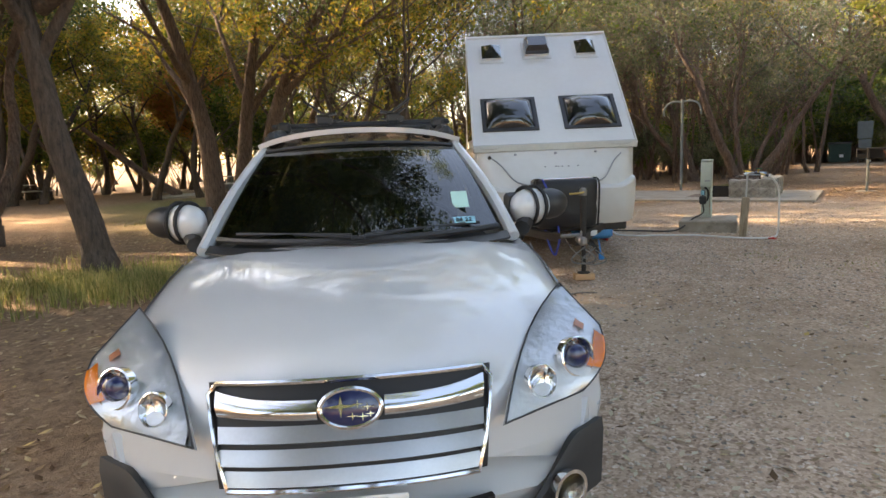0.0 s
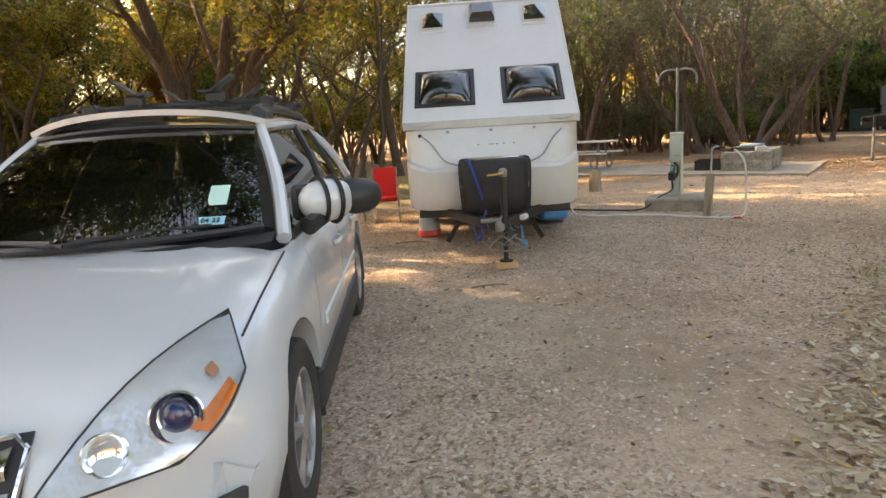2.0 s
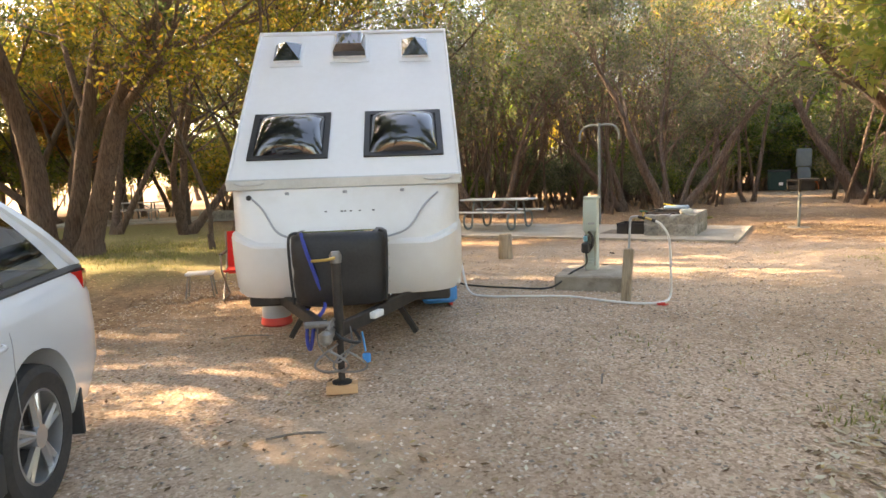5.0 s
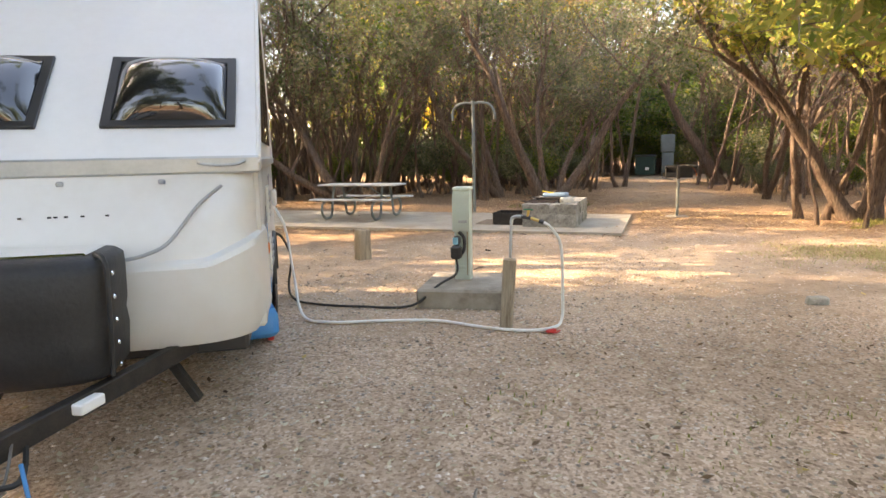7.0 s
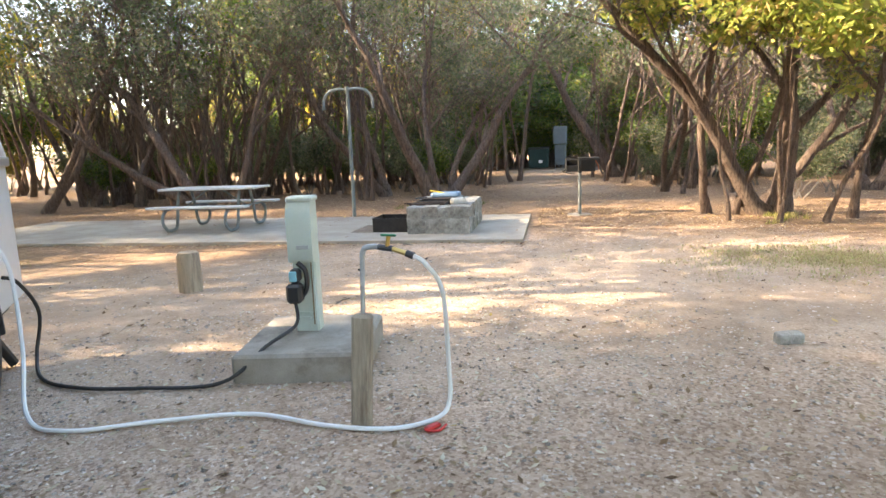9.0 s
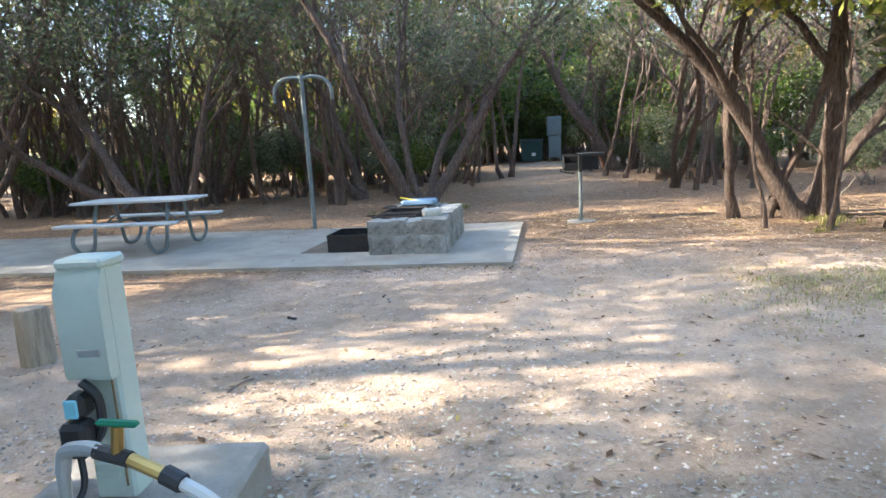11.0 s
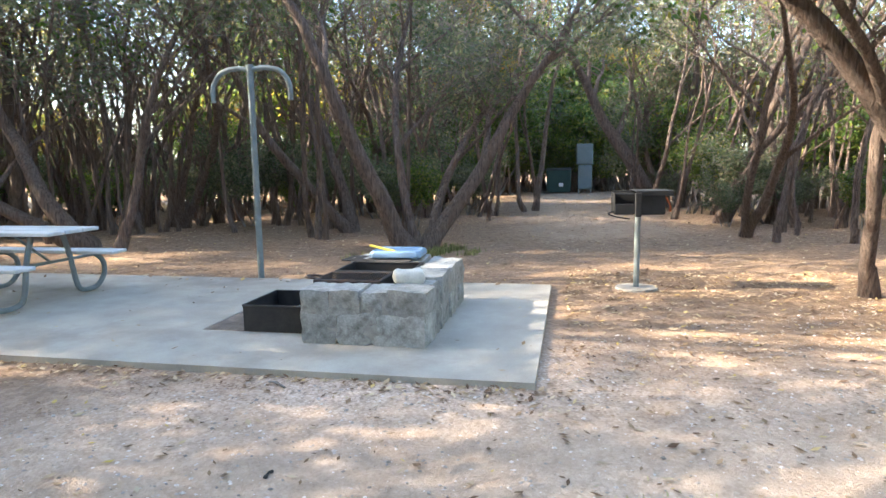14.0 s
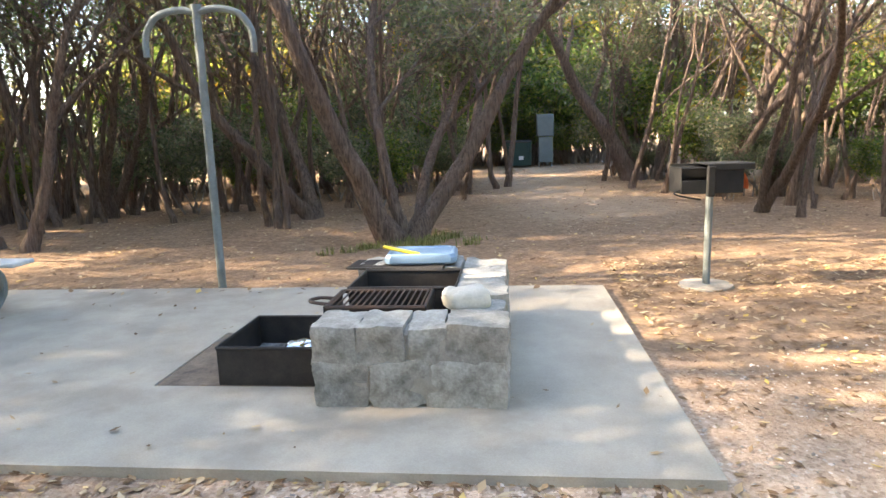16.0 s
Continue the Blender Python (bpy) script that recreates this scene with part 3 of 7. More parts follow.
def build_fire_pit():
    rng = random.Random(11)
    pit = thing("fire_pit", on_pad(-1.925, 0.645, 0.045), "grey limestone fire pit with mortar joints on the pad", "fire pit")
    W, D, H = 1.06, 1.78, 0.43
    core = Shape()
    core.box((W / 2, 0.17, H / 2), (W - 0.03, 0.315, H - 0.02), 0.02)
    core.box((W - 0.17, D / 2, H / 2), (0.305, D - 0.06, H - 0.02), 0.02)
    core.box((W / 2, D - 0.20, H / 2), (W - 0.06, 0.32, H - 0.02), 0.03)
    part("mortar", core, M_MORTAR, pit, "grey cement mortar")

    def course(x0, y0, x1, y1, thick, z0, z1, n, facing):
        L = math.hypot(x1 - x0, y1 - y0)
        cuts = [0.0]
        for i in range(n):
            cuts.append(cuts[-1] + rng.uniform(0.6, 1.5))
        cuts = [c / cuts[-1] * L for c in cuts]
        for a, b in zip(cuts, cuts[1:]):
            u = (a + b) / 2 / L
            st = stone_block(rng, (b - a) + 0.004, thick, (z1 - z0) + 0.012, 26, 6, 0.085)
            ob = part("stone", st, M_STONE, pit, smooth=40)
            ob.matrix_local = pose(x0 + (x1 - x0) * u, y0 + (y1 - y0) * u, (z0 + z1) / 2 + rng.uniform(-0.008, 0.010), rng.uniform(-3, 3), rng.uniform(-4, 4), facing + rng.uniform(-4, 4))
    course(0.0, 0.17, W, 0.17, 0.35, 0.0, 0.25, 3, 0)
    course(0.0, 0.17, W, 0.17, 0.34, 0.235, H + 0.01, 4, 0)
    course(W - 0.17, 0.34, W - 0.17, D, 0.34, 0.0, 0.22, 4, 90)
    course(W - 0.17, 0.34, W - 0.17, D, 0.33, 0.21, H + 0.02, 4, 90)
    course(-0.06, D - 0.20, W - 0.33, D - 0.20, 0.38, 0.0, 0.22, 3, 0)
    course(-0.06, D - 0.20, W - 0.33, D - 0.20, 0.36, 0.21, H + 0.04, 2, 0)
    # loose boulder on the corner
    bl = stone_block(rng, 0.27, 0.21, 0.15, 3.4, 6, 0.13)
    solid("boulder", bl, M_PALESTONE, "pale loose limestone rock lying on the fire pit", "rock", m=on_pad(-1.11, 1.06, 0.045 + H + 0.065, 25), smooth=60)
    # steel fire box pulled out at the open side
    box = thing("fire_ring", on_pad(-2.59, 0.93, 0.045), "black steel fire box with ash and foil", "fire ring")
    w, d, h, t = 1.15, 0.66, 0.23, 0.008
    sh = Shape()
    for c, sz in (((w / 2, 0, h / 2), (w, t, h)), ((w / 2, d, h / 2), (w, t, h)), ((0, d / 2, h / 2), (t, d, h)), ((w, d / 2, h / 2), (t, d, h)), ((w / 2, d / 2, 0.004), (w, d, t))):
        sh.box(c, sz, 0.003)
    part("tray", sh, M_DARK_STEEL, box)
    rim = Shape().tube([(0, 0, h), (w, 0, h), (w, d, h), (0, d, h), (0, 0, h)], 0.012, 6)
    part("rim", rim, M_DARK_STEEL, box)
    ash = Shape().grid(lambda u, v: (0.02 + u * (w - 0.04), 0.02 + v * (d - 0.04), 0.05 + 0.035 * noise.noise((u * 6, v * 5, 2))), 14, 10)
    part("ash", ash, M_ASH, box, "pale grey ash and charcoal")
    foil = stone_block(rng, 0.22, 0.13, 0.10, 2.5, 5, 0.25)
    part("foil", foil, M_CHROME, box, "crumpled silver foil", smooth=0).matrix_local = pose(0.40, 0.34, 0.12, 8, 5, 20)
    # cooking grate over the hearth, with its side plates and handle
    gr = thing("fire_grate", on_pad(-1.93, 1.00, 0.47), "black steel cooking grate over the fire pit", "grate")
    fr = Shape().tube([(0, 0, 0.03), (0.58, 0, 0.03), (0.58, 0.40, 0.03), (0, 0.40, 0.03), (0, 0, 0.03)], 0.014, 6)
    part("frame", fr, M_RUSTY, gr)
    for i in range(15):
        part("bar", Shape().tube([(0.02 + 0.0385 * i, 0, 0.034), (0.02 + 0.0385 * i, 0.40, 0.034)], 0.0065, 5), M_RUSTY, gr)
    part("side_plate", Shape().box((0.59, 0.20, -0.01), (0.010, 0.42, 0.10), 0.003), M_DARK_STEEL, gr)
    part("side_plate", Shape().box((-0.01, 0.20, -0.01), (0.010, 0.42, 0.10), 0.003), M_DARK_STEEL, gr)
    part("handle", Shape().tube(bend([(0.0, 0.06, 0.035), (-0.09, 0.05, 0.05), (-0.13, 0.12, 0.045), (-0.09, 0.2, 0.04), (0, 0.2, 0.035)], 5), 0.011, 6), M_RUSTY, gr)
    # sooty steel hearth box behind the grate
    hb = thing("hearth_box", on_pad(-1.90, 1.43, 0.06), "sooty black steel hearth box inside the fire pit", "hearth box")
    bw, bd, bh = 0.70, 0.54, 0.45
    for c, sz in (((bw / 2, 0, bh / 2), (bw, 0.01, bh)), ((bw / 2, bd, bh / 2), (bw, 0.01, bh)), ((0, bd / 2, bh / 2), (0.01, bd, bh)), ((bw, bd / 2, bh / 2), (0.01, bd, bh))):
        part("side_plate", Shape().box(c, sz, 0.003), M_DARK_STEEL, hb)
    part("bottom_plate", Shape().box((bw / 2, bd / 2, 0.02), (bw, bd, 0.012), 0.003), M_ASH, hb, "ash-strewn bottom plate")
    part("rim", Shape().tube([(0, 0, bh), (bw, 0, bh), (bw, bd, bh), (0, bd, bh), (0, 0, bh)], 0.013, 6), M_DARK_STEEL, hb)
    # flat steel rack and tub left on the back stones
    rk = thing("grill_rack", on_pad(-2.06, 2.02, 0.52, -4), "thin black wire rack lying over the back stones", "rack")
    part("rack_frame", Shape().tube([(0, 0, 0), (0.72, 0, 0), (0.72, 0.30, 0), (0, 0.30, 0), (0, 0, 0)], 0.009, 6), M_DARK_STEEL, rk)
    for i in range(10):
        part("wire", Shape().tube([(0, 0.03 * i + 0.015, 0.004), (0.72, 0.03 * i + 0.015, 0.004)], 0.005, 5), M_DARK_STEEL, rk)
    lid = Shape()
    lid.loft([[(x * k, y * k, z) for x, y in ((-0.26, -0.15), (-0.22, -0.19), (0.22, -0.19), (0.26, -0.15), (0.26, 0.15), (0.22, 0.19), (-0.22, 0.19), (-0.26, 0.15))] for k, z in ((0.97, 0.0), (1.04, 0.015), (1.04, 0.05), (0.97, 0.075), (0.90, 0.08), (0.86, 0.068))])
    solid("plastic_tub", lid, M_BLUELID, "blue-grey plastic tub lid on the back stones", "tub", m=on_pad(-1.52, 2.24, 0.535, 3))
    yt = Shape().box((0.14, 0, 0.02), (0.30, 0.04, 0.022), 0.008)
    solid("yellow_tongs", yt, M_YELLOWPL, "yellow plastic handle lying on the tub", "handle", m=on_pad(-1.80, 2.16, 0.585, -12) @ pose(0, 0, 0.05, 0, 10, 0))


build_fire_pit()


# ---- picnic table, pole, grill ----
def build_table(m, label, group="picnic tables"):
    t = thing("picnic_table", m, label, "picnic table", group)
    L = 1.95
    for k, (y, z, w) in enumerate(((-0.245, 0.76, 0.235), (0, 0.76, 0.235), (0.245, 0.76, 0.235))):
        part("tabletop_board", Shape().box((0, y, z), (L, w, 0.04), 0.008), M_TABLE, t)
    for y in (-0.66, 0.66):
        part("bench_board", Shape().box((0, y, 0.45), (L, 0.25, 0.04), 0.008), M_TABLE, t)
    for x in (-0.62, 0.62):
        for sg in (-1, 1):
            loop = bend([(x, sg * 0.20, 0.74), (x, sg * 0.29, 0.46), (x, sg * 0.36, 0.12), (x, sg * 0.45, 0.03), (x, sg * 0.66, 0.03), (x, sg * 0.80, 0.16), (x, sg * 0.79, 0.32), (x, sg * 0.66, 0.425)], 5)
            part("leg", Shape().tube(loop, 0.029, 8), M_GALV_DARK, t)
        part("crossbar", Shape().tube([(x, -0.76, 0.415), (x, 0.76, 0.415)], 0.018, 7), M_GALV_DARK, t)
        part("brace", Shape().tube([(x, 0, 0.43), (x * 0.25, 0, 0.73)], 0.014, 6), M_GALV_DARK, t)
    return t


table = build_table(on_pad(-5.95, 1.75, 0.07), "weathered grey picnic table on galvanised tube legs")


def build_pole():
    p = thing("lantern_pole", on_pad(-3.73, 3.45, 0), "galvanised double-hook lantern pole beside the pad", "pole")
    part("pole", Shape().tube([(0, 0, -0.1), (0, 0, 2.72)], 0.040, 12), M_GALV_DARK, p)
    for s in (-1, 1):
        arm = bend([(0, 0, 2.68), (s * 0.18, 0, 2.71), (s * 0.40, 0, 2.66), (s * 0.52, 0, 2.50), (s * 0.53, 0, 2.30)], 5)
        part("hook_arm", Shape().tube(arm, 0.032, 10), M_GALV_DARK, p)
    part("cap", Shape().lathe([(0.048, 2.69), (0.05, 2.75), (0.0, 2.76)], 12), M_GALV_DARK, p)


build_pole()


def build_grill(m, label):
    g = thing("park_grill", m, label, "grill")
    part("post", Shape().tube([(0, 0, -0.1), (0, 0, 0.87)], 0.033, 10), M_GALV_DARK, g, "grey steel post")
    part("post_sleeve", Shape().box((0, -0.02, 0.98), (0.07, 0.05, 0.28), 0.008), M_SOOT, g)
    part("footing", Shape().lathe([(0.26, -0.03), (0.24, 0.012), (0.05, 0.016)], 14), M_CONC_OLD, g)
    x0, x1, y0, y1, z0 = -0.26, 0.30, 0.0, 0.36, 0.87
    for nm, c, sz in (("bottom", ((x0 + x1) / 2, 0.18, z0), (x1 - x0, 0.36, 0.010)), ("back_wall", ((x0 + x1) / 2, y1, z0 + 0.13), (x1 - x0, 0.010, 0.26)), ("end_wall", (x0, 0.18, z0 + 0.12), (0.010, 0.36, 0.24)), ("end_wall", (x1, 0.18, z0 + 0.12), (0.010, 0.36, 0.24)), ("front_wall", (0.15, y0, z0 + 0.11), (0.30, 0.010, 0.22)), ("front_lip", (-0.13, y0, z0 + 0.06), (0.26, 0.010, 0.12))):
        part(nm, Shape().box(c, sz, 0.003), M_SOOT, g)
    plate = part("shelf", Shape().box((0.18, 0.17, 1.135), (0.42, 0.38, 0.014), 0.005), M_SOOT, g)
    part("shelf_lip", Shape().box((0.18, -0.025, 1.11), (0.42, 0.012, 0.055), 0.004), M_SOOT, plate)
    for i in range(8):
        part("grate_bar", Shape().tube([(-0.26, 0.02 + i * 0.045, 1.10), (-0.04, 0.02 + i * 0.045, 1.10)], 0.008, 5), M_SOOT, g)
    part("handle", Shape().tube(bend([(-0.27, 0.02, 0.90), (-0.34, -0.05, 0.88), (-0.26, -0.09, 0.85), (-0.10, -0.06, 0.82)], 5), 0.008, 6), M_SOOT, g)
    flap = Shape().grid(lambda u, v: (0.305 + 0.08 * math.sin(1.9 * v), 0.10 + 0.09 * u, 1.09 - 0.20 * v), 3, 8, 0.006)
    part("marker_tape", flap, mat("orange_tape", (0.80, 0.16, 0.05), (0.85, 0.24, 0.08), 0.7, scale=9), g, "faded orange marker tape")


build_grill(pose(11.19, 17.05, 0, 0, 0, -30), "black steel park grill on a post in the dirt")


# ---- power pedestal, tap and hoses ----
def build_hookups():
    base = pose(3.895, 10.59, 0, 0, 0, -25)
    slab = Shape().box((0.437, 0.49, 0.06), (0.875, 0.98, 0.24), 0.022)
    solid("concrete_block", slab, M_CONC_OLD, "stained concrete base of the power pedestal", "concrete base", m=base)
    ped = thing("power_pedestal", pose(4.50, 10.965, 0.18, 0, 0, -28), "pale green metal power pedestal on a concrete block", "power pedestal")
    part("column", Shape().box((0, 0, 0.47), (0.17, 0.13, 0.96), 0.012), M_BOX_GREEN, ped)
    part("cap", Shape().box((0, -0.01, 0.965), (0.19, 0.17, 0.04), 0.012), M_BOX_GREEN, ped)
    hood = Shape()
    hood.loft([[(x, y, z) for x, y in ((-0.09, -0.065), (0.09, -0.065), (0.09, yf), (-0.09, yf))] for z, yf in ((0.52, -0.115), (0.54, -0.125), (0.86, -0.125), (0.945, -0.085))])
    part("door", hood, M_BOX_GREEN, ped)
    part("latch", Shape().box((0.02, -0.128, 0.63), (0.09, 0.006, 0.03), 0.003), M_GALV, ped)
    part("vent", Shape().box((-0.02, -0.068, 0.14), (0.10, 0.014, 0.022), 0.004).box((-0.02, -0.068, 0.10), (0.10, 0.014, 0.022), 0.004), M_BOX_GREEN, ped)
    part("seam", Shape().box((0.055, -0.067, 0.30), (0.008, 0.01, 0.5), 0.002), mat("rust_line", (0.28, 0.20, 0.10), None, 0.8), ped, "rust-stained seam")
    # plug and surge guard hanging from the pedestal
    plug = thing("surge_protector", pose(4.40, 10.865, 0.18, 0, 0, -28), "black surge protector plugged into the pedestal", "plug")
    part("plug_head", Shape().box((0, 0, 0.43), (0.075, 0.09, 0.10), 0.02), M_BLACK, plug)
    part("status_window", Shape().box((-0.005, -0.048, 0.43), (0.055, 0.012, 0.075), 0.008), M_PAPERBLUE, plug, "pale blue label")
    part("body", Shape().box((0, -0.035, 0.31), (0.11, 0.10, 0.14), 0.02), M_BLACK, plug)
    part("strap", Shape().tube(bend([(0.02, 0, 0.52), (0.075, 0.0, 0.46), (0.075, 0, 0.34), (0.04, 0, 0.28)], 5), 0.018, 7), M_BLACK, plug)
    # cable from the surge guard to the trailer
    x0, y0 = 4.38, 10.82
    cable = bend([(x0, y0, 0.42), (x0 - 0.02, y0 - 0.06, 0.28), (x0 - 0.25, y0 - 0.2, 0.20), (x0 - 0.55, y0 - 0.28, 0.03), (3.35, 10.72, 0.018), (2.95, 10.95, 0.018), (2.72, 11.25, 0.02), (2.66, 11.5, 0.12), (2.70, 11.55, 0.42), (2.62, 11.45, 0.66), (2.56, 11.35, 0.72)], 8)
    solid("power_cable", Shape().tube(cable, 0.013, 7), M_CABLE, "black power cable lying over the gravel", "cable")
    # timber post with the tap
    post = thing("tap_post", pose(4.48, 9.56, 0, -2.0, 3.0, -30), "split grey timber post holding a water tap", "post")
    part("timber", Shape().box((0, 0, 0.27), (0.105, 0.085, 0.70), 0.014), M_WOOD, post)
    part("riser", Shape().tube([(0, 0.02, 0.5), (-0.01, 0.03, 0.93)], 0.013, 9), M_GALV, post, "galvanised water riser pipe")
    part("elbow", Shape().tube(bend([(-0.01, 0.03, 0.92), (0.0, 0.03, 0.965), (0.05, 0.02, 0.98), (0.09, 0.01, 0.98)], 4), 0.0155, 9), M_GALV, post)
    tap = Shape().tube([(0.08, 0.012, 0.98), (0.16, -0.005, 0.975)], 0.016, 9)
    part("tap_body", tap, M_BLACK, post)
    part("tap_stem", Shape().tube([(0.13, 0, 0.98), (0.135, 0, 1.04)], 0.012, 8), M_BRASS, post)
    part("tap_handle", Shape().box((0.135, 0, 1.045), (0.085, 0.02, 0.012), 0.005), M_GREENHANDLE, post)
    part("filter", Shape().tube([(0.16, -0.005, 0.975), (0.24, -0.02, 0.955)], 0.0135, 9), M_BRASS, post)
    part("coupling", Shape().tube([(0.235, -0.018, 0.957), (0.275, -0.027, 0.945)], 0.019, 9), M_BLACK, post)
    hx = post.matrix_world @ Vector((0.27, -0.026, 0.947))
    hose = bend([hx, hx + Vector((0.06, -0.03, -0.05)), (hx.x + 0.15, hx.y - 0.02, 0.72), (hx.x + 0.20, hx.y + 0.05, 0.30), (hx.x + 0.20, hx.y + 0.06, 0.08), (4.86, 9.42, 0.02), (4.6, 9.42, 0.016), (4.30, 9.62, 0.016), (3.95, 9.97, 0.016), (3.45, 10.12, 0.016), (3.0, 10.22, 0.016), (2.78, 10.45, 0.05), (2.72, 10.85, 0.35), (2.66, 11.1, 0.80), (2.56, 11.15, 1.02)], 8)
    solid("water_hose", Shape().tube(hose, 0.013, 7), M_HOSE, "white drinking-water hose from the tap to the trailer", "hose")
    clip = Shape().box((0, 0, 0.02), (0.10, 0.04, 0.025), 0.008).tube(bend([(-0.05, 0, 0.02), (0.0, -0.05, 0.015), (0.08, -0.02, 0.012)], 4), 0.008, 5)
    solid("hose_clip", clip, M_REDPL, "red plastic clip lying on the gravel by the hose", "clip", m=pose(4.80, 9.33, 0.0, 0, 0, 20))
    rng = random.Random(2)
    st = Shape().lathe([(0.135, -0.1), (0.128, 0.0), (0.125, 0.2), (0.12, 0.40), (0.10, 0.435), (0.0, 0.44)], 14)
    st.v = [(x * (1 + 0.10 * noise.noise((x * 12, y * 12, z * 2))), y * (1 + 0.10 * noise.noise((x * 12, y * 12, z * 2 + 9))), z) for x, y, z in st.v]
    solid("bollard", st, M_WOOD, "short weathered log bollard set in the dirt", "bollard", m=pose(3.74, 13.78, 0))
    br = stone_block(rng, 0.20, 0.11, 0.10, 5)
    solid("brick", br, M_STONE, "loose tan rock on the sunny gravel", "rock", m=pose(7.62, 9.46, 0.03, 4, 0, -20))


build_hookups()


# ---- far things ----
def build_far():
    d = thing("dumpster", pose(22.3, 36.6, 0, 0, 0, -32), "dark green metal dumpster at the trail's end", "dumpster")
    part("bin", Shape().loft([[(x * k, y, z) for x, y in ((-0.55, -0.4), (0.55, -0.4), (0.55, 0.4), (-0.55, 0.4))] for k, z in ((0.92, 0.08), (1.0, 0.4), (1.0, 1.1))]), M_DUMP, d, smooth=0)
    part("lid", Shape().box((0, 0, 1.14), (1.16, 0.86, 0.06), 0.02, pose(0, 0, 0, 4, 0, 0).to_3x3()), M_BLACK, d)
    part("notice", Shape().box((0.1, -0.408, 0.42), (0.2, 0.01, 0.16), 0.002), M_PLATE, d, "small white notice")
    for x in (-0.45, 0.45):
        part("rib", Shape().box((x, -0.41, 0.6), (0.05, 0.04, 0.95), 0.008), M_DUMP, d)
    c = thing("utility_cabinet", pose(23.25, 35.9, 0, 0, 0, -32), "tall grey electrical cabinet at the trail's end", "cabinet")
    part("lower_box", Shape().box((0, 0, 0.75), (0.62, 0.32, 1.1), 0.02), M_CABINET, c)
    part("upper_box", Shape().box((-0.02, 0.0, 1.80), (0.74, 0.34, 0.95), 0.02), M_CABINET, c)
    part("door", Shape().box((-0.02, -0.18, 1.80), (0.64, 0.02, 0.85), 0.008), M_CABINET, c)
    for x in (-0.28, 0.28):
        part("leg", Shape().box((x, 0.1, 0.15), (0.06, 0.06, 0.4), 0.008), M_GALV, c)
    g = thing("stone_ring", pose(-5.3, 28.6, 0, 0, 0, 5), "low grey stone fire ring across the lawn", "fire pit")
    rng = random.Random(31)
    for k in range(7):
        o = part("stone", stone_block(rng, 0.36, 0.34, 0.42), M_STONE, g, smooth=50)
        o.matrix_local = pose(-1.0 + 0.33 * k, 0.03 * rng.random(), 0.20)
    solid("pavement", Shape().box((0, 0, 0.02), (7.5, 3.2, 0.10), 0.01), M_CONC, "pale concrete picnic pad across the lawn", "pad", kind="structure", m=pose(-9.6, 29.8, 0, 0, 0, 8))
    t2 = copy_thing(table, pose(-9.4, 29.6, 0.07, 0, 0, 8))
    tagged(t2, "weathered grey picnic table across the lawn")
    t3 = copy_thing(table, pose(-20.5, 31.0, 0.02, 0, 0, 35))
    tagged(t3, "weathered grey picnic table in the far clearing")


build_far()


